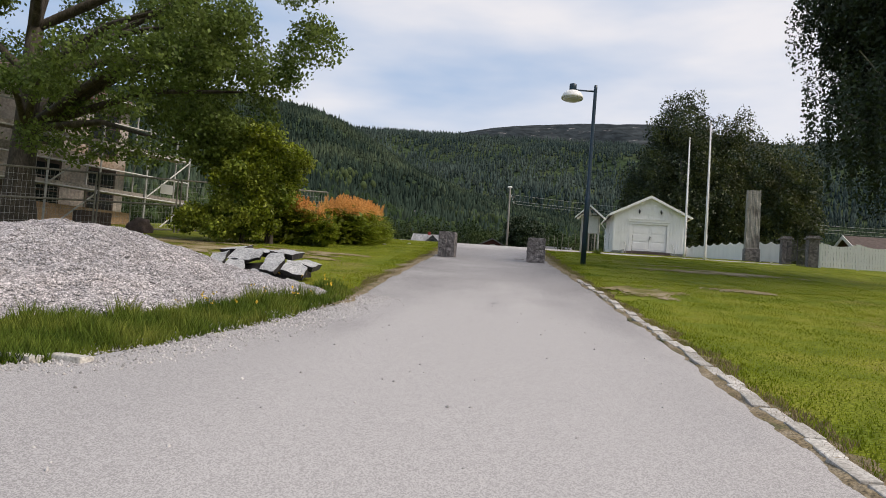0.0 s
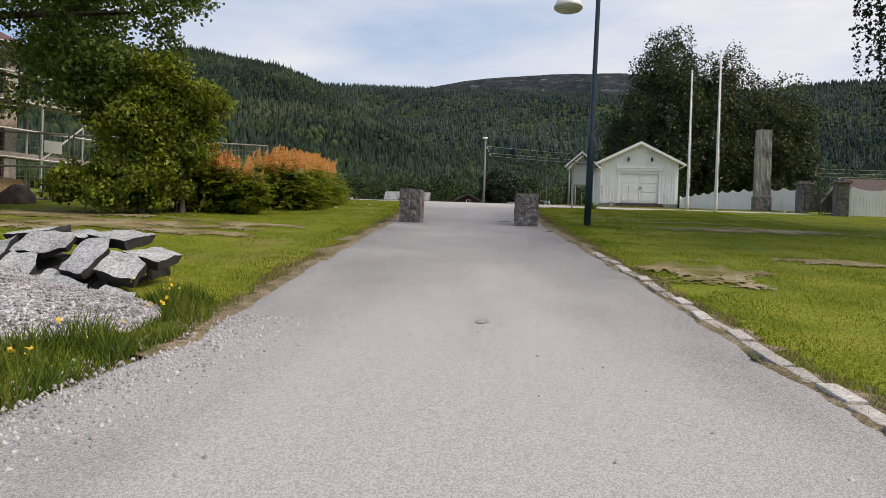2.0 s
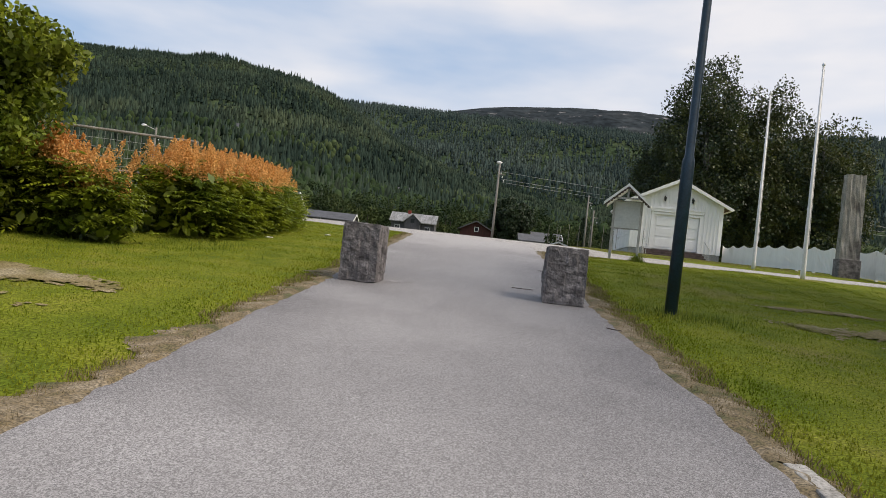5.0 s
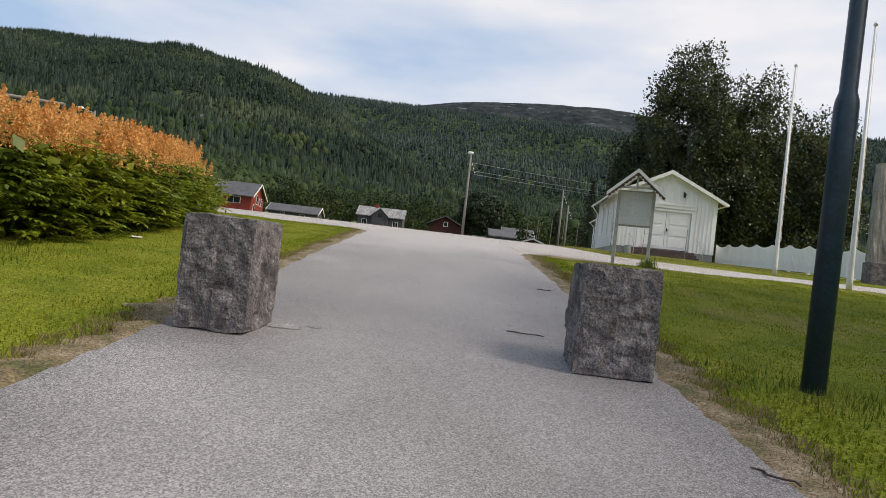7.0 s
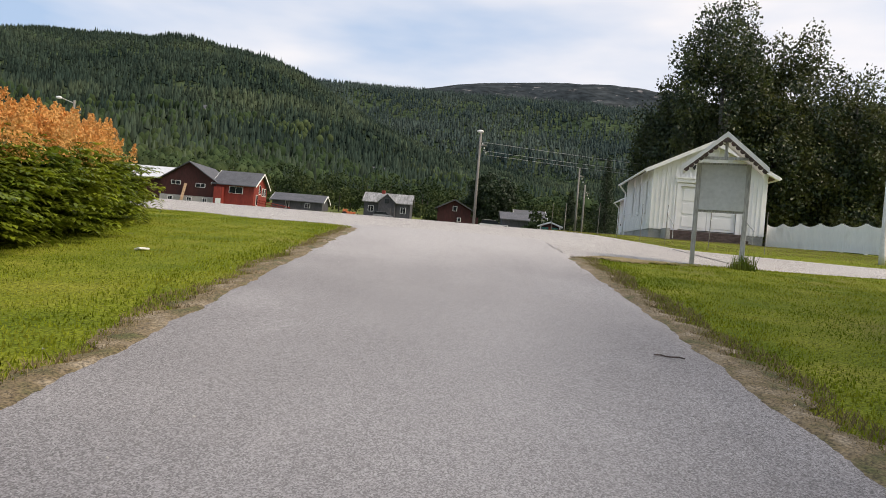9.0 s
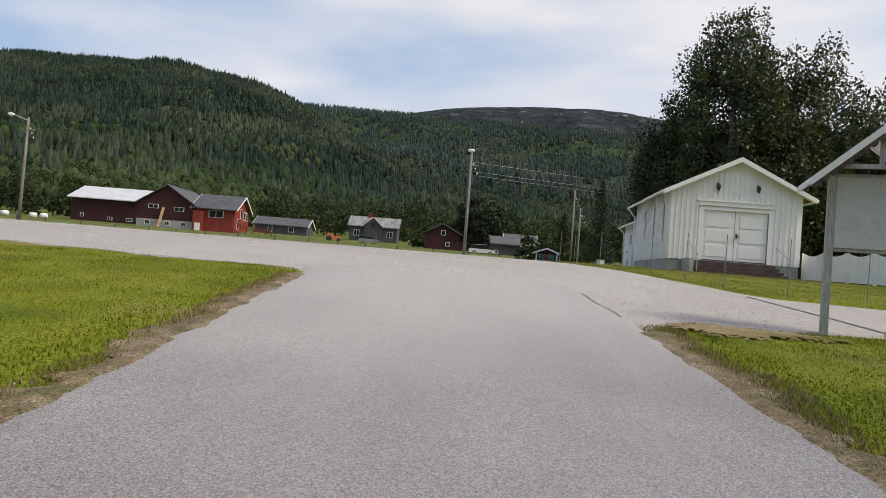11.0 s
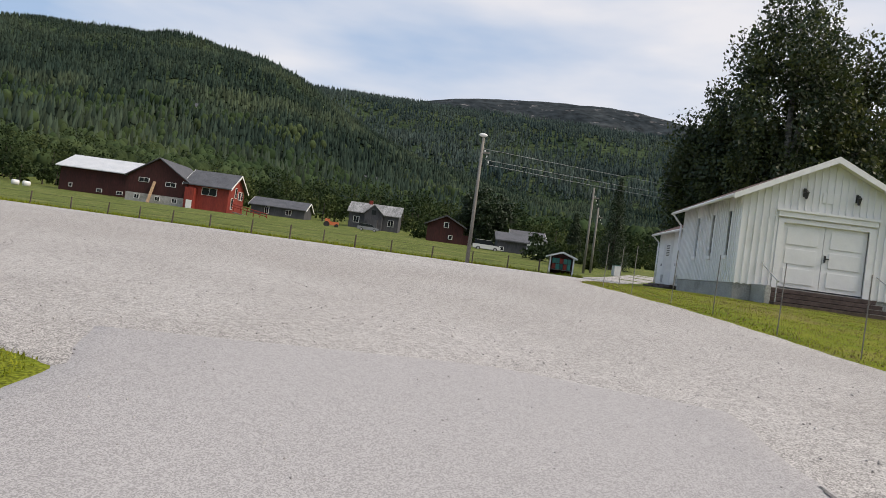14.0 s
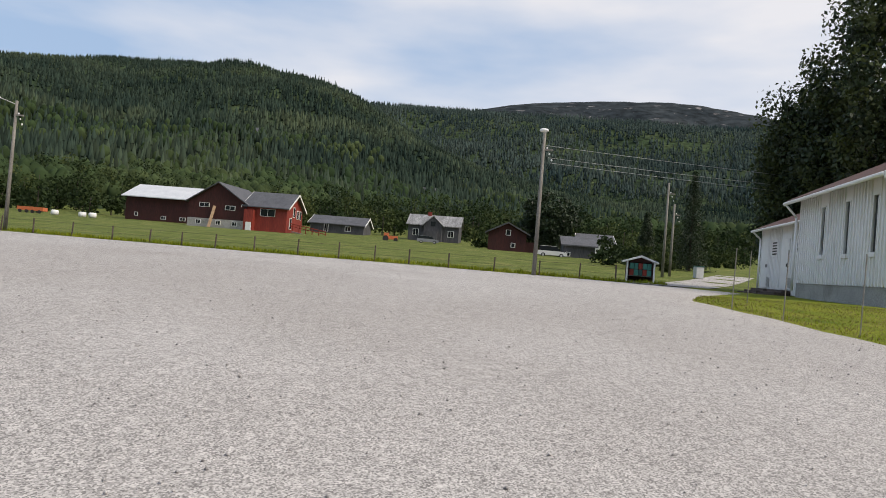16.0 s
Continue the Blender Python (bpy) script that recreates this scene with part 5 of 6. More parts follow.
light_pole(1.17, 79.4, 12.55, -0.05, "leaning grey wooden pole with a lamp and wires")
light_pole(-33.2, 81.0, 12.9, -0.85, "grey wooden pole with a curved street lamp")
light_pole(12.9, 100.0, 13.1, 0, "grey wooden pole carrying two wires")
light_pole(14.2, 103.0, 11.6, 0, "second grey wooden pole beside the lane")
light_pole(34.0, 62.0, 12.0, 0.8, "grey pole with a lamp behind the churchyard")
for z1, z2, z3, o in ((11.9, 12.2, 11.2, 0.0), (11.2, 11.9, 10.8, 0.15), (10.9, 11.4, 10.4, 0.3)):
    cu = bpy.data.curves.new("wire", "CURVE")
    cu.dimensions, cu.bevel_depth = "3D", 0.011
    for pa, pb in (((1.3 + o, 79.4, z1 - 0.1), (48.0, 86.0 + o, z3)),):
        sp = cu.splines.new("POLY")
        sp.points.add(14)
        for i in range(15):
            f = i / 14
            sp.points[i].co = (pa[0] + (pb[0] - pa[0]) * f, pa[1] + (pb[1] - pa[1]) * f, pa[2] + (pb[2] - pa[2]) * f - 1.6 * f * (1 - f), 1)
    cu.materials.append(M_STEEL)
    tagged(new("overhead_wire", cu), "thin sagging overhead wires between the poles", "wire", "overhead wires", "stuff")

# ---- letterbox hut ----
hut = thing("letterbox_hut", on_ground(7.95, 84.0, -4, -0.03), "small red open hut with letterboxes and a white roof", "hut")
part("floor", boxes((-0.8, 0.8, -0.6, 0.6, 0, 0.12)), M_WOOD_GREY, hut)
part("back_wall", boxes((-0.8, 0.8, 0.52, 0.6, 0.12, 1.35)), M_DARKRED, hut)
for s in (-1, 1):
    part("side_wall", boxes((min(0.72 * s, 0.8 * s), max(0.72 * s, 0.8 * s), -0.6, 0.52, 0.12, 1.3)), M_DARKRED, hut)
    part("corner_post", boxes((0.82 * s - 0.05, 0.82 * s + 0.05, -0.68, -0.6, 0, 1.35)), M_WHITE_TRIM, hut)
    bm = bmesh.new()
    prism(bm, [(0, 1.62), (s * 1.06, 1.26), (s * 1.06, 1.36), (0, 1.74)], -0.85, 0.8)
    part("roof", bm, M_WHITE_TRIM, hut, "white-edged roof half")
bm = bmesh.new()
prism(bm, [(-0.8, 1.3), (0.8, 1.3), (0, 1.6)], -0.6, -0.54)
part("gable", bm, M_DARKRED, hut)
part("shelf", boxes((-0.7, 0.7, -0.62, 0.5, 0.42, 0.47)), M_WOOD_GREY, hut)
for i in range(5):
    for zz in (0.48, 0.88):
        part("letterbox", boxes((-0.66 + 0.265 * i, -0.42 + 0.265 * i, -0.66, -0.35, zz, zz + 0.36), bevel=0.01), M_TEAL if (i + (zz > 0.5)) % 3 else M_RED_BRIGHT, hut, "green or red letterbox")


# ---- houses beyond the meadow ----
def gable_house(name, m, w, d, eave, peak, wall, roof, label, base=0.0, base_mat=None, windows=(), over=0.5, trim=False, along_x=False, doors=()):
    """A house with its gable to the front (or its ridge along x). windows: (face, u, z, width, height)."""
    t = thing(name, m, label, "house")
    if base:
        part("foundation", boxes((-w / 2 - 0.02, w / 2 + 0.02, -0.02, d + 0.02, -1.5, base)), base_mat or M_CONCRETE, t)
    bw, bd = (d, w) if along_x else (w, d)
    def fix(bm):
        if along_x:
            bmesh.ops.transform(bm, matrix=pose(-w / 2, d / 2, 0, 0, 0, -90) @ Matrix.Scale(1, 4), verts=bm.verts[:])
        return bm
    bm = bmesh.new()
    prism(bm, [(-bw / 2, base - (0 if base else 1.2)), (bw / 2, base - (0 if base else 1.2)), (bw / 2, eave), (0, peak), (-bw / 2, eave)], 0, bd)
    part("wall", fix(bm), wall, t)
    sl = (peak - eave) / (bw / 2)
    for s in (-1, 1):
        bm = bmesh.new()
        prism(bm, [(0, peak + 0.03), (s * (bw / 2 + over), peak + 0.03 - sl * (bw / 2 + over)), (s * (bw / 2 + over), peak + 0.22 - sl * (bw / 2 + over)), (0, peak + 0.25)], -over, bd + over)
        part("roof", fix(bm), roof, t)
        if trim:
            for ya in (-over - 0.06, bd + over):
                bm = bmesh.new()
                prism(bm, [(0, peak - 0.12), (s * (bw / 2 + over), peak - 0.12 - sl * (bw / 2 + over)), (s * (bw / 2 + over), peak + 0.25 - sl * (bw / 2 + over)), (0, peak + 0.28)], ya, ya + 0.06)
                part("verge_board", fix(bm), M_WHITE_TRIM, t)
    for face, u, z, ww, wh in windows:
        if face == "front":
            fr = part("window", boxes((u - ww / 2 - 0.07, u + ww / 2 + 0.07, -0.08, -0.002, z - 0.07, z + wh + 0.07)), M_WHITE_TRIM, t)
            n = 2 if ww > 0.7 else 1
            for i in range(n):
                part("pane", boxes((u - ww / 2 + i * ww / n + 0.04, u - ww / 2 + (i + 1) * ww / n - 0.04, -0.1, -0.081, z, z + wh)), M_GLASS, fr)
        else:
            fr = part("window", boxes((w / 2 + 0.002, w / 2 + 0.08, u - ww / 2 - 0.12, u + ww / 2 + 0.12, z - 0.12, z + wh + 0.12)), M_WHITE_TRIM, t)
            part("pane", boxes((w / 2 + 0.081, w / 2 + 0.1, u - ww / 2, u + ww / 2, z, z + wh)), M_GLASS, fr)
    return t


def at_z(x, y, z, rz=0):
    return pose(x, y, z, 0, 0, rz)


red = gable_house("farmhouse_barn", at_z(-57.0, 163.2, 7.5), 11.6, 14, 5.0, 8.7, M_DARKRED, M_ROOF_DARK, "dark red barn with a high gable on a pale stone base", 1.75, M_CONCRETE,
                  (("front", -2.6, 4.0, 1.9, 0.7), ("front", 2.6, 3.7, 1.9, 0.7), ("front", -3.6, 0.7, 0.9, 0.7), ("front", 0.4, 0.7, 0.9, 0.7), ("front", 3.7, 0.7, 0.9, 0.7)))
part("hay_chute", boxes((-0.25, 0.25, -0.1, 0.1, 0, 4.3)), M_PLANK, red, "leaning pale timber chute").matrix_local = pose(-0.9, -1.2, 0.1, -14, 6, 0)
wing = gable_house("farmhouse", at_z(-47.3, 163.5, 7.55), 8.0, 9.5, 4.9, 7.7, M_RED_BRIGHT, M_ROOF_DARK, "bright red house with a white-trimmed gable and slate roof", 0, None,
                   (("front", 0.3, 3.0, 2.8, 1.3), ("side", 2.4, 1.0, 0.9, 2.0), ("side", 4.2, 3.4, 0.9, 1.8), ("side", 6.4, 3.2, 0.9, 1.5), ("side", 8.0, 3.2, 0.9, 1.5)), 0.7, True, True)
part("entrance_bay", boxes((-3.9, -2.1, -1.3, -0.01, -0.3, 4.0)), M_RED_BRIGHT, wing)
part("bay_door", boxes((-3.4, -2.3, -1.42, -1.31, -0.2, 1.6)), M_WHITE_TRIM, wing, "white wooden door")
part("corner_board", boxes((3.6, 4.12, -0.12, -0.005, -0.3, 4.8)), M_RED_BRIGHT, wing)
rmp = part("ramp", boxes((4.8, 12.5, 1.0, 2.4, -0.1, 0.1)), M_WOOD_GREY, wing, "wooden entrance ramp")
rmp.matrix_local = pose(0, 0, 1.2, 0, 9, 0)
for i in range(6):
    part("ramp_post", boxes((5.0 + 1.3 * i, 5.14 + 1.3 * i, 0.93, 1.07, 0.6 - 0.2 * i, 2.0 - 0.2 * i)), M_RED_BRIGHT, wing)
for zz in (1.45, 1.95):
    part("ramp_rail", tube(bmesh.new(), (4.6, 0.9, zz + 0.06), (11.7, 0.9, zz - 1.04), 0.09, 0.09, 6), M_RED_BRIGHT, wing)
gable_house("barn", at_z(-75.9, 176, 7.6), 15.0, 12, 5.9, 8.6, M_DARKRED, M_ROOF_LIGHT, "long dark red barn with a pale sheet-metal roof", 0, None,
            (("front", -5.0, 1.6, 0.6, 0.7), ("front", 1.2, 1.2, 1.0, 0.6), ("front", 5.5, 1.2, 1.2, 0.6)), 0.8, False, True)
gable_house("long_house", at_z(-40.5, 190, 9.0), 12.5, 8, 2.3, 4.1, M_GREY_HOUSE, M_ROOF_DARK, "low grey house with a dark roof beside the farm", 0, None, (("front", -2.5, 0.5, 0.9, 1.6), ("front", 2.6, 0.8, 1.2, 1.0)), 0.5, True, True)
grey = gable_house("grey_house", at_z(-17.7, 186, 8.9), 11.2, 8, 3.6, 5.8, M_GREY_HOUSE, M_RUSTY_ROOF, "grey timber house with a worn sheet roof", 0, None, (("front", -3.9, 1.2, 1.2, 1.3), ("front", 3.9, 1.2, 1.2, 1.3)), 0.5, False, True)
bm = bmesh.new()
prism(bm, [(-2.0, -0.5), (2.0, -0.5), (2.0, 3.6), (0, 5.4), (-2.0, 3.6)], -1.2, 0.5)
part("gable_bay", bm, M_GREY_HOUSE, grey)
for s in (-1, 1):
    bm = bmesh.new()
    prism(bm, [(0, 5.42), (s * 2.4, 3.26), (s * 2.4, 3.42), (0, 5.6)], -1.5, 2.0)
    part("bay_roof", bm, M_RUSTY_ROOF, grey)
part("bay_window", boxes((-0.5, 0.5, -1.28, -1.202, 3.3, 4.3)), M_GLASS, grey)
part("porch", boxes((-1.1, 1.1, -2.2, -1.21, -0.4, 2.2)), M_GREY_HOUSE, grey)
part("chimney", boxes((-1.9, -1.1, 3.6, 4.4, 5.2, 6.7)), M_RED, grey)
brown = gable_house("brown_house", at_z(-1.1, 150, 7.25), 6.2, 8, 2.95, 4.5, M_DARKRED, M_ROOF_DARK, "dark brown-red timber house with small white windows", 0, None,
                    (("front", 0.1, 2.6, 0.7, 0.8), ("front", 1.0, 0.7, 0.6, 0.6)), 0.6, False)
part("porch", boxes((3.12, 4.6, 1.0, 4.0, -0.3, 1.7)), M_DARKRED, brown)
gable_house("grey_shed", at_z(9.6, 140, 6.7), 4.6, 6, 1.9, 3.1, M_GREY_HOUSE, M_ROOF_DARK, "small grey shed beside a parked car", 0, None, (("front", -1.6, 0.3, 0.6, 0.5),), 0.4, False, True)
gable_house("white_cottage", at_z(13.2, 150, 7.5), 5.2, 7, 2.2, 3.5, M_WHITE, M_ROOF_DARK, "small white cottage half hidden by a shed", 0, None, (("side", 2.5, 0.8, 0.8, 0.9),), 0.5, True, True)
gable_house("brown_house", at_z(38.8, 70, ground_z(38.8, 70)), 8.5, 6, 2.4, 4.2, M_DARKRED, M_DARK_STEP, "low house with a dark brown roof behind the white fence", 0, None, (("front", -2.0, 0.8, 0.9, 1.0),), 0.5, True, True)
for hx, hy in ((-210, 540), (-60, 480), (30, 520), (8, 470)):
    hz = ground_z(hx, hy)
    gable_house("hill_house", at_z(hx, hy, hz + 1.5), 11, 8, 4.5, 7.5, M_WHITE, M_ROOF_DARK, "pale house among the trees on the hillside", 0, None, (("front", -2.5, 1.5, 1.2, 1.2), ("front", 2.5, 1.5, 1.2, 1.2)), 0.5, False, True)


def car(x, y, z, rz, paint, label, tall=1.45):
    t = thing("car", pose(x, y, z, 0, 0, rz), label, "car", "parked cars")
    bm = bmesh.new()
    prism(bm, [(-2.15, 0.3), (2.1, 0.3), (2.15, 0.75), (1.3, 0.92), (-2.1, 0.95), (-2.2, 0.6)], -0.85, 0.85)
    part("body", bm, paint, t)
    bm = bmesh.new()
    prism(bm, [(-2.0, 0.95), (1.25, 0.93), (0.55, tall), (-1.75, tall)], -0.75, 0.75)
    part("cabin", bm, M_GLASS, t, "dark glazed cabin")
    part("roof", boxes((-1.72, 0.5, -0.74, 0.74, tall + 0.002, tall + 0.05)), paint, t)
    for wx in (-1.35, 1.3):
        for wy in (-0.88, 0.7):
            wh = part("wheel", tube(bmesh.new(), (wx, wy, 0.31), (wx, wy + 0.18, 0.31), 0.31, 0.31, 14), M_RUBBER, t)
            part("rim", tube(bmesh.new(), (wx, wy - 0.01 if wy < 0 else wy + 0.16, 0.31), (wx, wy + 0.02 if wy < 0 else wy + 0.19, 0.31), 0.18, 0.18, 10), M_STEEL, wh)
    return t


car(5.6, 139, 6.55, 4, M_CARWHITE, "white estate car parked beside the grey shed", 1.6)
car(-16.8, 171, 7.95, 6, M_CARGREY, "silver-grey car parked before the grey house")
trk = thing("tractor", at_z(-24.5, 170, 7.7, 10), "orange-red tractor standing in the farmyard", "tractor")
part("bonnet", boxes((0, 1.8, -0.4, 0.4, 0.5, 1.2), bevel=0.05), M_ORANGE, trk)
part("cab", boxes((-1.0, 0, -0.6, 0.6, 0.6, 1.7), bevel=0.05), M_ORANGE, trk)
for wx, wr in ((-0.6, 0.6), (1.4, 0.42)):
    for wy in (-0.75, 0.55):
        part("wheel", tube(bmesh.new(), (wx, wy, wr), (wx, wy + 0.22, wr), wr, wr, 14), M_RUBBER, trk)
for bx, by in ((-76.0, 151), (-73.6, 150.3), (-80.5, 150), (-82.0, 152)):
    b = bmesh.new()
    lathe(b, ((0.45, 0), (0.62, 0.08), (0.66, 0.45), (0.6, 0.82), (0.42, 0.9)), 16)
    solid("hay_bale", b, M_BALE, on_ground(bx, by), "white wrapped round hay bale on the meadow", "hay bale", "wrapped bales", smooth=True)
for bx, by in ((-83.6, 150), (-86.4, 150.5)):
    tr = thing("trailer", on_ground(bx, by, 5), "low orange-red farm trailer on the meadow", "trailer")
    part("box", boxes((-1.2, 1.2, -0.7, 0.7, 0.45, 1.1), bevel=0.03), M_ORANGE, tr)
    for wx in (-0.6, 0.6):
        part("wheel", tube(bmesh.new(), (wx, -0.8, 0.3), (wx, -0.6, 0.3), 0.3, 0.3, 12), M_RUBBER, tr)

# ---- meadow fence of thin posts ----
wf = thing("wire_fence", on_ground(-60, 80.6), "low fence of thin dark posts and wire beside the meadow", "fence")
z0 = ground_z(-60, 80.6)
for i in range(28):
    px = i * 2.45 + 0.3 * math.sin(i * 5.1)
    gz = ground_z(-60 + px, 80.6) - z0
    part("post", tube(bmesh.new(), (px, 0, gz - 0.2), (px + 0.04 * math.sin(i * 3), 0.03, gz + 0.95 + 0.08 * math.sin(i * 7)), 0.05, 0.045, 6), M_DARK_STEP, wf)
for zz in (0.45, 0.85):
    part("wire", tube(bmesh.new(), (0, 0, zz), (68, 0, zz + ground_z(8, 80.6) - z0), 0.005, 0.005, 4), M_IRON, wf)


# ---- heap of crushed stone and broken slabs ----
def heap_height(x, y):
    d = np.hypot((x + 6.3) / 3.2, (y - 14.0) / np.where(y < 14.0, 4.1, 2.9))
    main = 1.08 * np.clip(1 - d, 0, 1) ** 0.9 * (1 - 0.16 * np.exp(-(d / 0.22) ** 2))
    d2 = np.hypot((x + 4.0) / 1.7, (y - 14.5) / 1.15)
    tail = 0.34 * np.clip(1 - d2, 0, 1) ** 0.85
    d3 = np.hypot((x + 9.2) / 3.0, (y - 14.2) / 2.6)
    return np.maximum(np.maximum(main, tail), 0.6 * np.clip(1 - d3, 0, 1) ** 0.85)


hx, hy = np.meshgrid(np.arange(-12.4, -2.0, 0.07), np.arange(9.8, 17.4, 0.07))
hh = heap_height(hx, hy)
hz = base_height(hy) + 0.02 + hh + np.where(hh > 0.01, 0.03 * waves(hx, hy, 0.9, 31) * np.clip(hh * 4, 0, 1) + 0.012 * rng.normal(size=hx.shape), -0.12)
ii = np.arange(hx.size).reshape(hx.shape)
hq = np.stack([ii[:-1, :-1], ii[:-1, 1:], ii[1:, 1:], ii[1:, :-1]], -1).reshape(-1, 4)
hq = hq[(hh.ravel()[hq] > 0.004).any(1)]
used, inv = np.unique(hq, return_inverse=True)
hv = np.stack([hx, hy, hz], -1).reshape(-1, 3)[used] - (-6.4, 13.7, 0.8)
gh_ob = thing("gravel_heap", pose(-6.4, 13.7, 0.8), "heap of pale crushed stone dumped on the grass", "gravel heap")
ob = new("mound", np_mesh("mound", hv, inv.reshape(-1, 4), M_HEAP))
ob.parent = gh_ob


def chips(name, pts, size, mat, seed):
    """Small angular stones: squashed tetrahedra-like lumps of five corners."""
    r = np.random.default_rng(seed)
    n = len(pts)
    base = np.array([(1, 0, -0.3), (-0.5, 0.87, -0.3), (-0.5, -0.87, -0.3), (0.1, 0.1, 0.75)])
    s = size * r.uniform(0.45, 1.3, (n, 1, 1))
    a = r.uniform(0, 6.28, n)
    rot = np.stack([np.stack([np.cos(a), -np.sin(a), 0 * a], -1), np.stack([np.sin(a), np.cos(a), 0 * a], -1), np.stack([0 * a, 0 * a, 1 + 0 * a], -1)], 1)
    v = np.einsum("nij,kj->nki", rot, base) * s * r.uniform(0.6, 1.3, (n, 4, 3)) + pts[:, None]
    f = (np.arange(n) * 4)[:, None, None] + np.array([(0, 1, 3), (1, 2, 3), (2, 0, 3), (0, 2, 1)])[None]
    return np_mesh(name, v.reshape(-1, 3), f.reshape(-1, 3), mat)


r = np.random.default_rng(90)
cxp, cyp = r.uniform(-9.0, -2.2, 36000), r.uniform(9.9, 16.6, 36000)
ch_ = heap_height(cxp, cyp)
ok = ch_ > 0.02
cpts = np.stack([cxp, cyp, base_height(cyp) + 0.025 + ch_ + 0.03 * waves(cxp, cyp, 0.9, 31) * np.clip(ch_ * 4, 0, 1)], -1)[ok] - (-6.4, 13.7, 0.8)
ob = new("stone_scatter", chips("stone_scatter", cpts, 0.019, M_HEAP_CHIP, 91))
ob.parent = gh_ob
tagged(ob, kind="stuff")


FACE = pose(-3.88, 15.35, ground_z(-3.88, 15.35) - 0.03, 38, 0, -8)       # x along the face, y up its slope, z outwards
CROWN = FACE @ pose(0, 0.9, 0, -33, 0, 0)                                # the flat top behind the face


def slab(base, corners, thick, lift, tilt, seed, label="pale broken slab with black cracked edges beside the heap"):
    """One cracked plate with ragged, dark broken edges. corners: (u, v) on the face or the top."""
    cu, cv = sum(c[0] for c in corners) / len(corners), sum(c[1] for c in corners) / len(corners)
    corners = [(cu + (u - cu) * 1.06, cv + (v - cv) * 1.05) for u, v in corners]
    bm = bmesh.new()
    top = [bm.verts.new((u - cu, v - cv, thick)) for u, v in corners]
    bot = [bm.verts.new(((u - cu) * 0.9, (v - cv) * 0.9, 0)) for u, v in corners]
    bm.faces.new(top)
    bm.faces.new(bot[::-1]).material_index = 1
    for a in range(len(top)):
        b = (a + 1) % len(top)
        bm.faces.new((bot[a], bot[b], top[b], top[a])).material_index = 1
    bmesh.ops.subdivide_edges(bm, edges=bm.edges[:], cuts=6, use_grid_fill=True)
    bmesh.ops.triangulate(bm, faces=[f for f in bm.faces if len(f.verts) > 4])
    for v in bm.verts:
        k = v.co * 6 + Vector((seed, seed * 2, 0))
        v.co += Vector((noise.noise(k), noise.noise(k + Vector((9, 0, 0))), 0.5 * noise.noise(k * 1.4))) * 0.04
    return solid("broken_slab", bm, [M_ROCK, M_ROCK_DARK], base @ pose(cu, cv, lift, *tilt), label, "rock slab", "broken slabs beside the heap")


# dark core added behind the plates so the gaps between them come out black
bm = bmesh.new()
prism(bm, [(0.0, -0.3), (0.03, 0.02), (0.58, 0.44), (1.2, 0.44), (1.4, -0.3)], -0.5, 0.9)
bmesh.ops.rotate(bm, cent=(0, 0, 0), matrix=Matrix.Rotation(radians(90), 3, "Z"), verts=bm.verts[:])
bmesh.ops.subdivide_edges(bm, edges=bm.edges[:], cuts=5, use_grid_fill=True)
for v in bm.verts:
    v.co += Vector((noise.noise(v.co * 3), noise.noise(v.co * 3 + Vector((4, 0, 0))), noise.noise(v.co * 3 + Vector((0, 4, 0))))) * 0.07
    v.co.z *= 1 - 0.3 * max(0, v.co.x) ** 2
solid("rock", bm, M_ROCK_DARK, pose(-3.88, 15.43, ground_z(-3.88, 15.35) - 0.06, 0, 0, -8), "dark core behind the slabs, black in the cracks", "rock")
for i, (corners, thick, lift, tilt) in enumerate((
        ([(-1.08, -0.02), (-0.74, -0.06), (-0.68, 0.4), (-0.76, 0.84), (-1.0, 0.7)], 0.09, 0.0, (3, -4, 0)),
        ([(-0.66, -0.06), (-0.32, -0.05), (-0.22, 0.3), (-0.36, 0.58), (-0.62, 0.6)], 0.1, 0.01, (-3, 3, 0)),
        ([(-0.66, 0.64), (-0.34, 0.62), (-0.13, 0.7), (-0.12, 0.92), (-0.62, 0.94)], 0.08, 0.02, (2, 2, 0)),
        ([(-0.15, 0.12), (0.01, 0.08), (0.04, 0.36), (-0.11, 0.4)], 0.1, -0.03, (-8, 9, 6)),
        ([(0.06, 0.36), (0.36, 0.3), (0.38, 0.7), (0.26, 0.9), (0.02, 0.88)], 0.09, 0.01, (-2, -3, 0)),
        ([(-0.14, -0.08), (0.5, -0.08), (0.46, 0.2), (0.1, 0.28)], 0.09, 0.01, (-5, 2, 0)),
        ([(0.44, 0.34), (0.82, 0.28), (0.84, 0.5), (0.68, 0.66), (0.44, 0.68)], 0.12, -0.03, (-5, 10, 4)),
        ([(0.55, -0.1), (1.02, -0.12), (0.95, 0.16), (0.62, 0.24)], 0.08, -0.02, (-12, 8, 0)))):
    slab(FACE, corners, thick, lift, tilt, i)
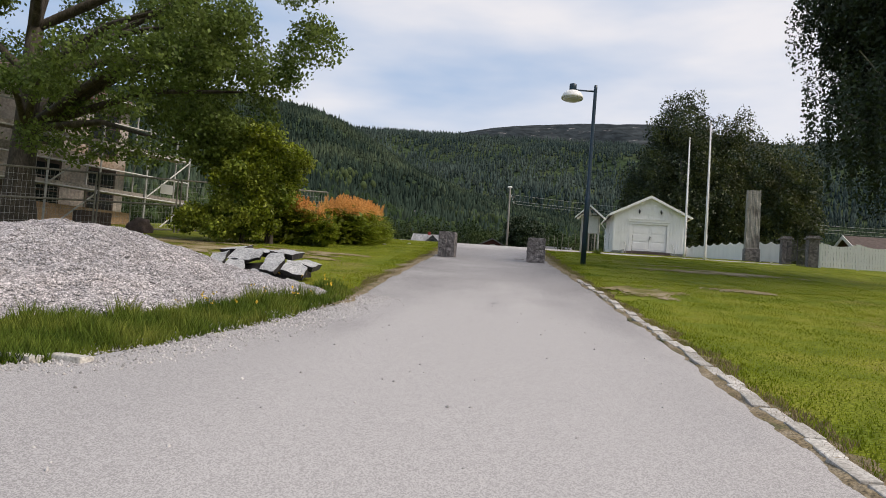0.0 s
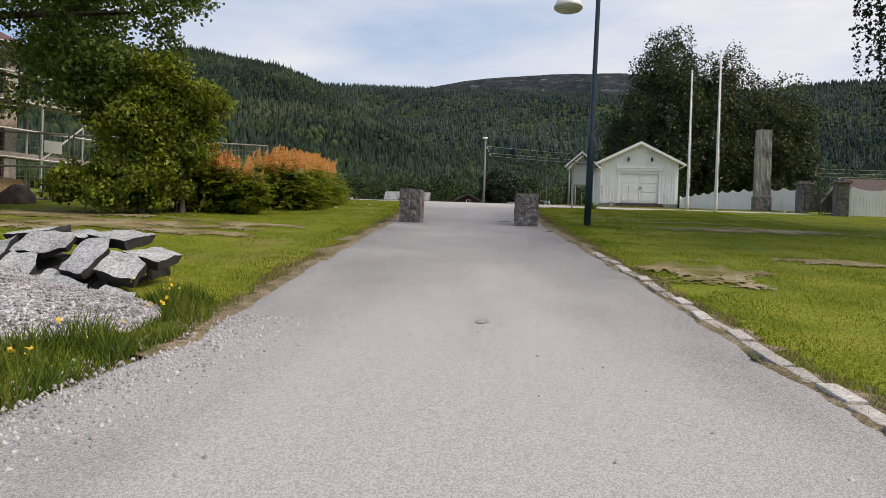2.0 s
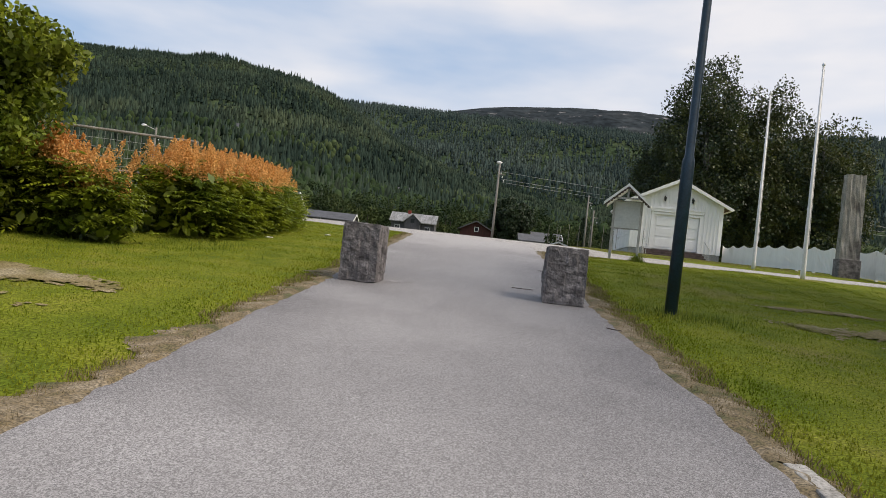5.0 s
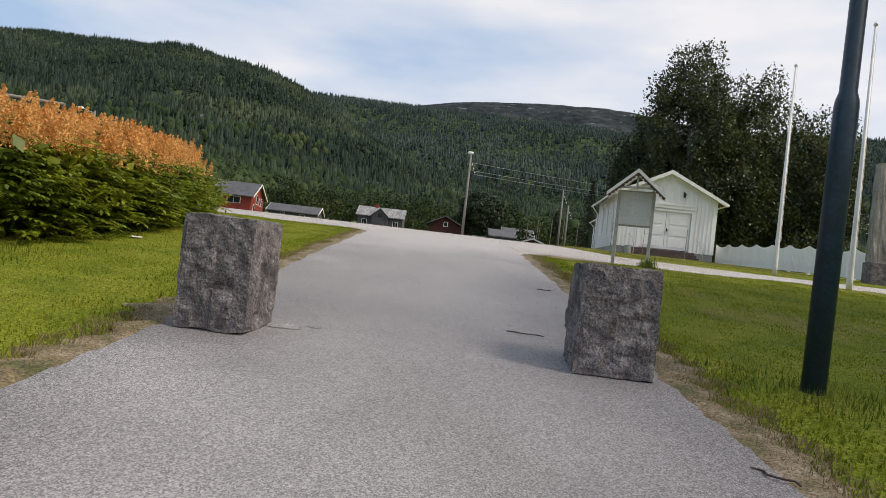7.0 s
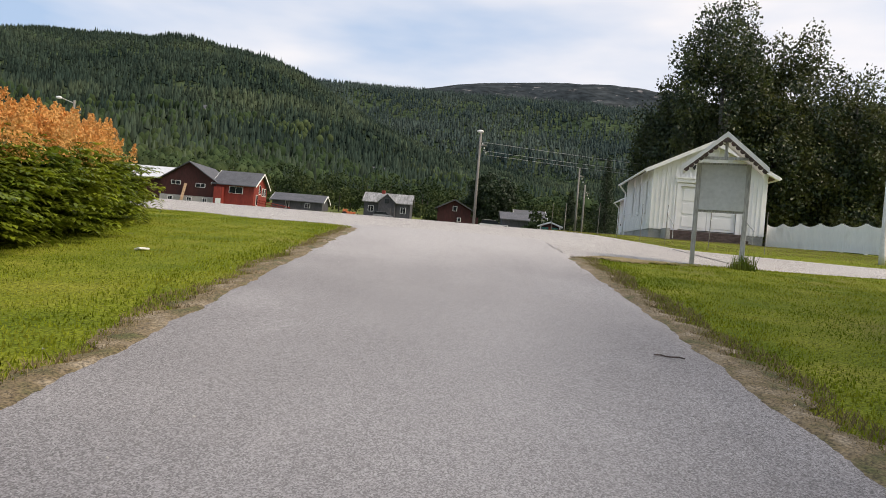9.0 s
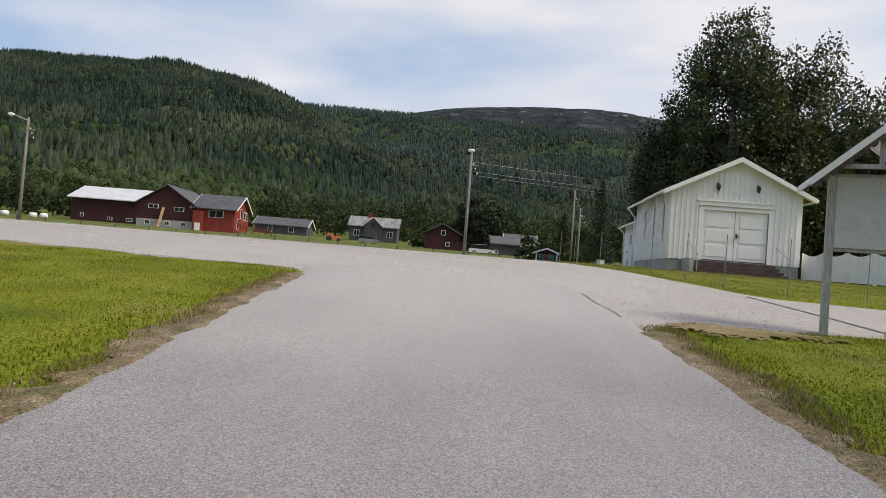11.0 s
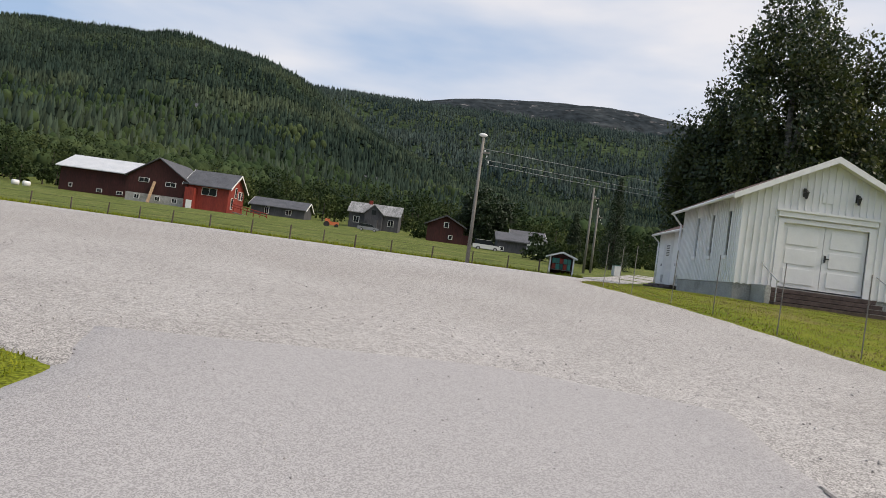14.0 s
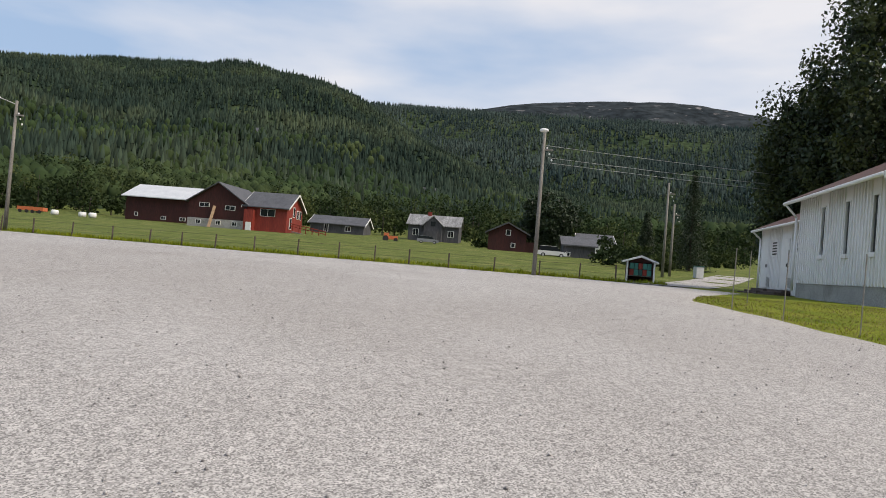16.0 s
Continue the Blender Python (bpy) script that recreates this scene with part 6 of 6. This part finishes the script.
for i, (corners, thick, lift, tilt) in enumerate((
        ([(-0.98, 0.0), (-0.62, 0.02), (-0.6, 0.5), (-0.95, 0.45)], 0.12, -0.02, (4, -6, 5)),
        ([(-0.55, 0.04), (-0.1, 0.02), (-0.06, 0.5), (-0.5, 0.55)], 0.09, -0.02, (2, 2, 0)),
        ([(-0.02, 0.02), (0.42, 0.0), (0.4, 0.5), (0.02, 0.52)], 0.1, -0.03, (3, 5, 0)),
        ([(0.48, -0.12), (0.86, -0.1), (0.8, 0.32), (0.5, 0.36)], 0.1, -0.19, (2, 12, -6)))):
    slab(CROWN, corners, thick, lift, tilt, 20 + i, "flat cracked slab lying on the dark rock")

# ---- building site ----
site = thing("building", on_ground(-20.65, 28.2, 60, -0.3), "old plastered house under repair behind scaffolding", "building")
part("wall", boxes((-9, 6.7, 0, 5, -1.2, 6.2)), M_PLASTER, site, "bare patchy plaster wall")
bm = bmesh.new()
for y0, y1, z0, z1 in ((-0.5, 2.5, 6.2, 7.4), (5.6, 2.5, 6.2, 7.4)):
    vs = [bm.verts.new(p) for p in ((-9.6, y0, z0), (6.9, y0, z0), (6.9, y1, z1), (-9.6, y1, z1), (-9.6, y0, z0 + 0.2), (6.9, y0, z0 + 0.2), (6.9, y1, z1 + 0.2), (-9.6, y1, z1 + 0.2))]
    for f in ((0, 1, 2, 3), (4, 7, 6, 5), (0, 4, 5, 1), (1, 5, 6, 2), (2, 6, 7, 3), (3, 7, 4, 0)):
        bm.faces.new([vs[i] for i in f])
part("roof", bm, M_ROOF_RED, site)
for zz in (1.4, 4.0):
    for xx in (-7, -3.5, 0, 3.2, 5.6):
        wd = part("window", boxes((xx - 0.65, xx + 0.65, -0.08, -0.003, zz - 0.1, zz + 1.9)), M_DARK_STEP, site)
        for a in (0, 1):
            for b in (0, 1, 2):
                part("pane", boxes((xx - 0.55 + a * 0.57, xx - 0.02 + a * 0.57, -0.1, -0.081, zz + b * 0.6, zz + 0.54 + b * 0.6)), M_GLASS, wd)
for xx, wz in ((-8.6, 2.6), (-5.4, 2.7), (-2.0, 2.5), (1.7, 2.6), (4.4, 2.7)):
    part("plaster_panel", boxes((xx - 0.9, xx + 0.9, -0.04, -0.003, wz + 0.75, wz + 1.15)), M_NET, site, "raw patch of fresh render")
part("door", boxes((1.35, 2.35, -0.07, -0.002, 0, 2.2)), M_DARK_STEP, site, "dark boarded-up door")
part("plank_hoarding", boxes((2.0, 6.6, -0.9, -0.82, 0.2, 1.4)), M_PLANK, site, "fresh orange plank hoarding")
sc = thing("scaffold", on_ground(-20.0, 26.7, 60, -0.05), "steel scaffold with plank decks along the old house", "scaffold")
for i in range(9):
    xx = -7.0 + 2.1 * i
    for yy in (-0.5, 0.6):
        part("upright", tube(bmesh.new(), (xx, yy, ground_z(-20.0 + 0.5 * xx, 26.7 + 0.866 * xx) - ground_z(-20.0, 26.7)), (xx, yy, 6.4), 0.045, 0.045, 6), M_STEEL, sc)
    for zz in (2.0, 4.0, 6.0):
        part("transom", tube(bmesh.new(), (xx, -0.5, zz), (xx, 0.6, zz), 0.024, 0.024, 6), M_STEEL, sc)
    if i < 8:
        for zz in (2.0, 4.0, 5.0, 6.0, 3.0):
            part("ledger", tube(bmesh.new(), (xx, -0.5, zz), (xx + 2.1, -0.5, zz), 0.04, 0.04, 6), M_STEEL, sc)
        for zz in (2.03, 4.03):
            part("deck", boxes((xx, xx + 2.05, -0.45, 0.55, zz, zz + 0.16)), M_NET, sc, "weathered plank deck")
        if i % 2:
            for zz in (0, 2, 4):
                part("brace", tube(bmesh.new(), (xx, -0.52, zz), (xx + 2.1, -0.52, zz + 2), 0.035, 0.035, 6), M_STEEL, sc)
for (xa, ya), (xb, yb) in (((-19.0, 18.4), (-17.25, 21.2)), ((-17.2, 21.3), (-15.55, 23.95)), ((-15.5, 24.05), (-13.9, 26.6)), ((-13.85, 26.7), (-12.25, 29.2)), ((-12.15, 29.3), (-9.9, 31.6)), ((-9.8, 31.7), (-7.6, 33.9))):
    L = math.hypot(xb - xa, yb - ya)
    fp = thing("site_fence", pose(xa, ya, ground_z(xa, ya), 0, 0, math.degrees(math.atan2(yb - ya, xb - xa))), "temporary steel mesh fence panel round the site", "fence", "site fence panels")
    rise = ground_z(xb, yb) - ground_z(xa, ya)
    for a, b in (((0, 0, 0), (0, 0, 2.1)), ((L, 0, rise), (L, 0, rise + 2.1)), ((0, 0, 0.15), (L, 0, rise + 0.15)), ((0, 0, 2.08), (L, 0, rise + 2.08)), ((0, 0, 1.1), (L, 0, rise + 1.1))):
        part("tube", tube(bmesh.new(), a, b, 0.034, 0.034, 8), M_WOOD_GREY, fp)
    bm = bmesh.new()
    for i in range(1, 22):
        u = L * i / 22
        tube(bm, (u, 0, 0.15 + rise * i / 22), (u, 0, 2.07 + rise * i / 22), 0.004, 0.004, 3, False)
    for i in range(1, 9):
        tube(bm, (0, 0, 0.15 + 1.92 * i / 9), (L, 0, rise + 0.15 + 1.92 * i / 9), 0.004, 0.004, 3, False)
    tagged(part("wire_mesh", bm, M_STEEL, fp, "fine welded wire mesh"), kind="stuff")

for x_, y_, w_, d_, h_, rz_, mt in ((-17.9, 24.2, 1.2, 0.8, 1.0, 52, M_PLANK), (-19.3, 24.9, 1.0, 1.0, 0.8, 60, M_NET), (-15.4, 28.9, 1.2, 0.9, 0.65, 55, M_DARK_STEP)):
    pal = thing("pallet_stack", on_ground(x_, y_, rz_), "stacked pallets of building material on the site", "pallet", "pallet stacks")
    part("load", boxes((-w_ / 2 + 0.05, w_ / 2 - 0.05, -d_ / 2 + 0.05, d_ / 2 - 0.05, 0.14, h_)), mt, pal)
    for k in (-1, 0, 1):
        part("runner", boxes((-w_ / 2, w_ / 2, k * (d_ / 2 - 0.05) - 0.05, k * (d_ / 2 - 0.05) + 0.05, 0, 0.12)), M_PLANK, pal)
    for k in range(5):
        xs = -w_ / 2 + (w_ - 0.12) * k / 4
        part("board", boxes((xs, xs + 0.12, -d_ / 2, d_ / 2, 0.12, 0.14)), M_PLANK, pal)
pl = thing("site_sign", pose(-12.5, 28.8, ground_z(-12.5, 28.8) + 1.5, 0, 0, 57.5), "small blank white sign tied to the site fence", "sign")
part("plate", boxes((-0.25, 0.25, -0.045, -0.03, 0, 0.36)), M_WHITE_TRIM, pl)
bm = bmesh.new()
bmesh.ops.create_icosphere(bm, subdivisions=4, radius=1.0)
for v in bm.verts:
    v.co += v.co * (0.2 * noise.noise(v.co * 1.8) + 0.1 * noise.noise(v.co * 5))
    v.co.z = max(v.co.z, -0.2)
bmesh.ops.transform(bm, matrix=Matrix.Diagonal((0.5, 0.36, 0.5, 1)), verts=bm.verts[:])
solid("tarpaulin", bm, M_DARK_STEP, on_ground(-12.9, 27.9, 0, 0.06), "dark brown tarpaulin bunched over rubble on the site", "tarpaulin", smooth=True)
for i in range(7):
    bm = bmesh.new()
    box(bm, -1.6, 1.6, -0.09, 0.09, 0, 0.05, bevel=0.006)
    solid("plank", bm, M_PLANK, on_ground(-15.2 + 0.1 * (i % 3) - 0.22 * i, 26.6 + 0.14 * i, 58 + 3 * math.sin(i * 2), 0.06), "loose pale plank lying on the building site", "plank", "planks on the site")

# ---- setts along the lower right edge of the road ----
kerb = thing("kerb", on_ground(2.2, 4.0), "flush kerb of pale worn granite setts", "kerb", kind="structure")
kz = ground_z(2.2, 4.0)
sett = []
for i in range(4):
    bm = bmesh.new()
    box(bm, -0.065, 0.065, -0.17, 0.17, -0.08, 0.03, bevel=0.014)
    for v in bm.verts:
        v.co += Vector((noise.noise(v.co * 9 + Vector((i, 0, 0))), noise.noise(v.co * 9 + Vector((0, i, 0))), 0)) * 0.02
    sett.append(finish("sett", bm, material("sett_stone", [(0.3, 0.28, 0.25), (0.45, 0.43, 0.4)], 6, 0.9, 0.01, 30, fine=(50, 0.4), per_object=0.25)))
y = 5.0
k = 0
while y < 20.6:
    xk = float(edge(ROAD_RIGHT, y)) + 0.1
    ob = new("sett", sett[k % 4])
    ob.parent = kerb
    ob.matrix_local = pose(xk - 2.2 + 0.025 * math.sin(k * 4.7), y - 4.0, float(base_height(y)) - kz + 0.008 * math.sin(k * 3.1) + 0.006, 6, 0, 4 * math.sin(k * 2.3))
    y += 0.365 + 0.02 * math.sin(k * 1.7)
    k += 1
k = 0
for i in range(26):
    y = 9.35 - 0.09 * i
    xk = float(edge(ROAD_LEFT, 9.35)) - 0.33 * i
    ob = new("sett", sett[k % 4])
    ob.parent = kerb
    ob.matrix_local = pose(xk - 2.2, y - 4.0, float(base_height(y)) - kz + 0.02, 0, 0, 75)
    k += 1


# ---- dry verges ----
def verge(name, rows, y0, y1, side, width):
    ys = np.arange(y0, y1, 0.05)
    e = edge(rows, ys)
    inner = e - side * (0.06 + 0.05 * waves(ys, ys * 0, 1.1, 51))
    outer = e + side * (width + 0.16 * waves(ys, ys * 0 + 5, 1.6, 52) + 0.11 * waves(ys, ys * 0, 0.3, 53))
    V = np.concatenate([np.stack([inner, ys, base_height(ys) + 0.004], -1), np.stack([(inner + outer) / 2, ys, base_height(ys) + 0.03], -1), np.stack([outer + side * 0.12, ys, base_height(ys) - 0.004], -1)])
    n = len(ys)
    a = np.arange(n - 1)
    f = np.concatenate([np.stack([a, a + 1, a + n + 1, a + n], -1), np.stack([a + n, a + n + 1, a + 2 * n + 1, a + 2 * n], -1)])
    me = np_mesh(name, V, f if side < 0 else f[:, ::-1], M_VERGE)
    me.shade_smooth()
    tagged(new(name, me), "dry bare strip of soil and dead grass edging the road", "verge", kind="structure")


verge("verge_left", ROAD_LEFT, 13.6, 39.6, -1, 0.16)
verge("verge_right", ROAD_RIGHT, 5, 20.8, 1, 0.16)
verge("verge_right_upper", ROAD_RIGHT, 20.5, 36.6, 1, 0.24)


# ---- grass ----
def blades(name, x, y, tall, wide, mat, label, seed, bend=0.5, clumped=0.15):
    r = np.random.default_rng(seed)
    n = len(x)
    z = height(x, y) + np.clip(-paved(x, y) / 0.7, 0, 1) * (0.03 + 0.035 * waves(x, y, 7, 3)) - 0.01
    a = r.uniform(0, 6.28, n)
    h = tall * r.uniform(0.5, 1.3, n) * np.clip(0.8 + clumped * waves(x, y, 0.9, 68), 0.25, 2)
    w = wide * r.uniform(0.6, 1.3, n)
    lx, ly = np.cos(a) * w / 2, np.sin(a) * w / 2
    b = r.uniform(0, 6.28, n)
    tx, ty = x + np.cos(b) * h * bend * r.uniform(0.2, 1, n), y + np.sin(b) * h * bend * r.uniform(0.2, 1, n)
    v = np.stack([np.stack([x - lx, y - ly, z], -1), np.stack([x + lx, y + ly, z], -1), np.stack([tx, ty, z + h], -1)], 1)
    me = np_mesh(name, v.reshape(-1, 3), np.arange(3 * n).reshape(-1, 3), mat)
    return tagged(new(name, me), label, "grass", kind="stuff")


def scatter(n, x0, x1, y0, y1, seed, gap=-0.12, keep=None):
    r = np.random.default_rng(seed)
    x, y = r.uniform(x0, x1, n), r.uniform(y0, y1, n)
    ok = (paved(x, y) < gap) & (heap_height(x, y) < 0.015)
    if keep is not None:
        ok &= keep(x, y)
    return x[ok], y[ok]


SOIL = ((-7.4, 22.4, 3.0, 1.5), (-5.0, 21.2, 1.1, 0.5), (-4.7, 23.2, 1.0, 0.6), (3.15, 18.4, 0.8, 1.0), (5.7, 19.9, 0.8, 0.4), (7.0, 25.9, 2.3, 0.75), (6.0, 28.0, 1.1, 0.3), (2.9, 37.0, 0.95, 0.5), (-9.8, 24.6, 2.6, 0.9))


def soil(x, y):
    x, y = np.asarray(x, float), np.asarray(y, float)
    out = -9.0
    for cx_, cy_, ax_, ay_ in SOIL:
        out = np.maximum(out, 1 - np.hypot((x - cx_) / ax_, (y - cy_) / ay_) + 0.5 * waves(x, y, 1.1, 63))
    return out


for cx_, cy_, ax_, ay_ in SOIL:
    sx_, sy_ = np.meshgrid(np.arange(cx_ - ax_ * 1.4, cx_ + ax_ * 1.4, 0.05), np.arange(cy_ - ay_ * 1.4, cy_ + ay_ * 1.4, 0.05))
    sv = 1 - np.hypot((sx_ - cx_) / ax_, (sy_ - cy_) / ay_) + 0.5 * waves(sx_, sy_, 1.1, 63)
    sz_ = height(sx_, sy_) + np.clip(-paved(sx_, sy_) / 0.7, 0, 1) * (0.03 + 0.035 * waves(sx_, sy_, 7, 3)) + np.clip(sv * 0.05, -0.012, 0.01) + 0.012
    sv = np.where(paved(sx_, sy_) > -0.1, -1, sv)
    ii = np.arange(sx_.size).reshape(sx_.shape)
    f = np.stack([ii[:-1, :-1], ii[:-1, 1:], ii[1:, 1:], ii[1:, :-1]], -1).reshape(-1, 4)
    f = f[sv.ravel()[f].mean(1) > -0.05 + 0.5 * np.random.default_rng(65).uniform(0, 1, len(f)) ** 1.5]     # the turf breaks up into crumbs
    used, inv = np.unique(f, return_inverse=True)
    me = np_mesh("bare_soil", np.stack([sx_, sy_, sz_], -1).reshape(-1, 3)[used], inv.reshape(-1, 4), M_SOIL)
    me.shade_smooth()
    tagged(new("bare_soil", me), "bare dry patch of soil in the lawn", "soil", kind="structure")

bare = lambda x, y: (soil(x, y) < 0.1 + 0.3 * np.abs(np.random.default_rng(64).normal(size=np.shape(x)))) & (waves(x, y, 5.5, 61) * 0.6 + 0.25 * waves(x, y, 1.3, 62) > -0.75)
xa, ya = scatter(230000, -9, -1.7, 9, 40.5, 101, -0.14, bare)
xb, yb = scatter(330000, 1.9, 10, 4, 37.4, 102, -0.17, bare)
xc, yc = scatter(60000, 10, 15, 10, 37.4, 103, -0.2, bare)
xd, yd = scatter(60000, 3.4, 15, 40, 57.5, 104, -0.1)
blades("lawn_blades", np.concatenate([xa, xb, xc, xd]), np.concatenate([ya, yb, yc, yd]), 0.034, 0.014, M_BLADE, "short mown lawn grass", 105)
xa, ya = scatter(70000, -6.2, -1.6, 8.9, 15.5, 110, -0.08, lambda x, y: (x > -3.2 - 0.36 * (y - 9)) | (y < 11.2))
blades("long_grass", xa, ya, 0.16, 0.014, M_WEED, "long uncut grass at the foot of the heap", 111, 0.8, 0.75)
xa, ya = scatter(60000, -2.9, -1.6, 13, 39.5, 112, -0.02, lambda x, y: paved(x, y) > -0.3 - 0.1 * waves(x, y, 1.2, 66))
xb, yb = scatter(80000, 1.7, 2.9, 5, 38, 113, -0.03, lambda x, y: paved(x, y) > -0.33 - 0.12 * (y > 21) - 0.12 * waves(x, y, 1.2, 67))
blades("dry_grass", np.concatenate([xa, xb]), np.concatenate([ya, yb]), 0.055, 0.009, M_DRY_BLADE, "withered grass along the road's edge", 114, 0.8)
xa, ya = scatter(30000, 3.4, 14, 42, 57.5, 122, -0.08)
blades("dry_lawn", xa, ya, 0.045, 0.014, M_DRY_BLADE, "parched yellow grass on the lawn before the chapel", 123, 0.7)
xa, ya = scatter(14000, -60, 9, 80.3, 82.0, 115, 9, lambda x, y: waves(x, y, 3, 65) > -0.5)
blades("meadow_edge", xa, ya, 0.3, 0.05, M_BLADE, "rough weeds along the meadow fence", 116, 0.4)
r = np.random.default_rng(117)
tx, ty = [], []
for px, py, n, s in ((4.95, 37.1, 240, 0.12), (2.95, 25.75, 500, 0.3), (2.6, 26.3, 160, 0.25), (3.4, 25.6, 260, 0.3), (-4.4, 28.2, 300, 0.5), (-5.0, 27.4, 400, 0.7), (-7.5, 25.3, 700, 1.0)):
    tx.append(r.normal(px, s, n))
    ty.append(r.normal(py, s, n))
blades("grass_tufts", np.concatenate(tx), np.concatenate(ty), 0.1, 0.01, M_WEED, "taller tufts round posts and shrubs", 118, 0.5)
r = np.random.default_rng(124)
blades("board_tuft", r.normal(4.98, 0.1, 260), r.normal(37.1, 0.1, 260), 0.3, 0.018, M_WEED, "tall grass tuft at the foot of the notice board", 125, 0.35)
# yellow flowers in the long grass
fx, fy = scatter(90, -4.6, -2.2, 11.5, 16.0, 119, -0.1)
pts = np.stack([fx, fy, height(fx, fy) + 0.2], -1)
tagged(new("yellow_flowers", leaf_cloud("yellow_flowers", np.repeat(pts, 3, 0) + rng.normal(0, 0.015, (len(pts) * 3, 3)), 0.03, M_YELLOW, 0.9, seed=3)), "small yellow flowers in the long grass", "flowers", kind="stuff")
# loose grit on road and yard
r = np.random.default_rng(120)
gx1, gy1 = r.uniform(-4.2, -0.9, 26000), r.uniform(7.0, 15.0, 26000)
ok = np.abs(paved(gx1, gy1) - 0.1) < 0.3 * r.uniform(0.1, 1.6, 26000) ** 1.5
gx2, gy2 = r.uniform(-9, 8, 5200), r.uniform(36, 56, 5200)
ok2 = paved(gx2, gy2) > 0.02
gx3, gy3 = r.uniform(-2.5, 2.2, 500), r.uniform(4.5, 40, 500)
gxa, gya = np.concatenate([gx1[ok], gx2[ok2], gx3]), np.concatenate([gy1[ok], gy2[ok2], gy3])
tagged(new("loose_grit", chips("loose_grit", np.stack([gxa, gya, base_height(gya) + 0.012], -1), np.where(gya < 15.0, 0.02, 0.011)[:, None, None], M_PEBBLE, 121)), "loose stone chips strewn over road and yard", "gravel", kind="stuff")


def twig(x, y, rz, L, label):
    bm = bmesh.new()
    p = Vector((-L / 2, 0, 0.012))
    for i in range(1, 6):
        q = Vector((-L / 2 + L * i / 5, 0.03 * math.sin(i * 2.0), 0.012))
        tube(bm, p, q, 0.006, 0.005, 6)
        p = q
    solid("twig", bm, M_DARK_STEP, on_ground(x, y, rz, 0.014), label, "twig", "fallen twigs")


twig(0.94, 26.9, -20, 0.34, "thin dark twig lying on the asphalt")
twig(1.83, 24.18, -58, 0.26, "thin dark twig lying at the road's edge")
twig(1.54, 30.1, -22, 0.2, "thin dark twig lying in the dry verge")
for lx, ly in ((-4.25, 30.45), (-3.6, 33.0)):
    bm = bmesh.new()
    box(bm, -0.08, 0.08, -0.04, 0.04, 0, 0.02, bevel=0.008)
    for v in bm.verts:
        v.co.z += 0.02 * noise.noise(v.co * 14 + Vector((lx, ly, 0)))
    solid("paper_scrap", bm, M_WHITE_TRIM, on_ground(lx, ly, 30 * lx, 0.05), "crumpled white paper scrap on the lawn", "litter", "scraps on the lawn")
bin_ob = thing("wheelie_bin", on_ground(17.0, 104, 10), "grey-green wheelie bin beside the lane", "bin")
part("body", boxes((-0.35, 0.35, -0.35, 0.35, 0.06, 1.1), bevel=0.04), M_PANEL, bin_ob)
part("lid", boxes((-0.38, 0.38, -0.4, 0.38, 1.1, 1.18), bevel=0.02), M_TEAL, bin_ob)


# ---- cracks and stains in the asphalt ----
def crack(points, width, label):
    """A ragged dark ribbon a few millimetres above the paving."""
    r = np.random.default_rng(130)
    P = np.array(points, float)
    t = np.linspace(0, len(P) - 1, 12 * len(P))
    x, y = np.interp(t, np.arange(len(P)), P[:, 0]) + r.normal(0, 0.012, len(t)), np.interp(t, np.arange(len(P)), P[:, 1]) + r.normal(0, 0.012, len(t))
    d = np.stack([np.gradient(x), np.gradient(y)], -1)
    d = np.stack([-d[:, 1], d[:, 0]], -1) / np.linalg.norm(d, axis=1)[:, None] * (width * r.uniform(0.25, 1, len(t)) / 2)[:, None]
    v = np.concatenate([np.stack([x + d[:, 0], y + d[:, 1], base_height(y + d[:, 1]) + 0.017], -1), np.stack([x - d[:, 0], y - d[:, 1], base_height(y - d[:, 1]) + 0.017], -1)])
    n = len(t)
    k = np.arange(n - 1)
    tagged(new("crack", np_mesh("crack", v, np.stack([k, k + n, k + n + 1, k + 1], -1), M_TAR)), label, "crack", kind="structure")


def stain(x, y, rx, ry, seed):
    """A worn dark blot with an uneven rim."""
    a = np.arange(28) / 28 * 6.2832
    q = 1 + 0.25 * waves(np.cos(a), np.sin(a), 1.2, seed)
    px, py = x + np.cos(a) * rx * q, y + np.sin(a) * ry * q
    v = np.concatenate([np.stack([px, py, base_height(py) + 0.0165], -1), [[x, y, float(base_height(y)) + 0.0165]]])
    k = np.arange(28)
    tagged(new("stain", np_mesh("stain", v, np.stack([k, (k + 1) % 28, k * 0 + 28], -1), M_STAIN)), "small dark worn blot in the asphalt", "stain", kind="structure")


crack([(-0.87, 18.88), (-0.5, 18.97), (0.0, 18.96), (0.43, 19.06), (0.77, 19.12), (1.15, 19.14)], 0.014, "thin crack running across the asphalt road")
crack([(1.9, 37.5), (1.96, 37.95), (1.9, 38.6), (1.92, 39.3), (1.94, 39.9)], 0.035, "broken edge where the asphalt meets the gravel")
for sx, sy, srx, sry, seed in ((0.23, 15.08, 0.06, 0.09, 1), (-1.0, 26.15, 0.13, 0.09, 4), (-0.78, 26.25, 0.06, 0.05, 5)):
    stain(sx, sy, srx, sry, seed)
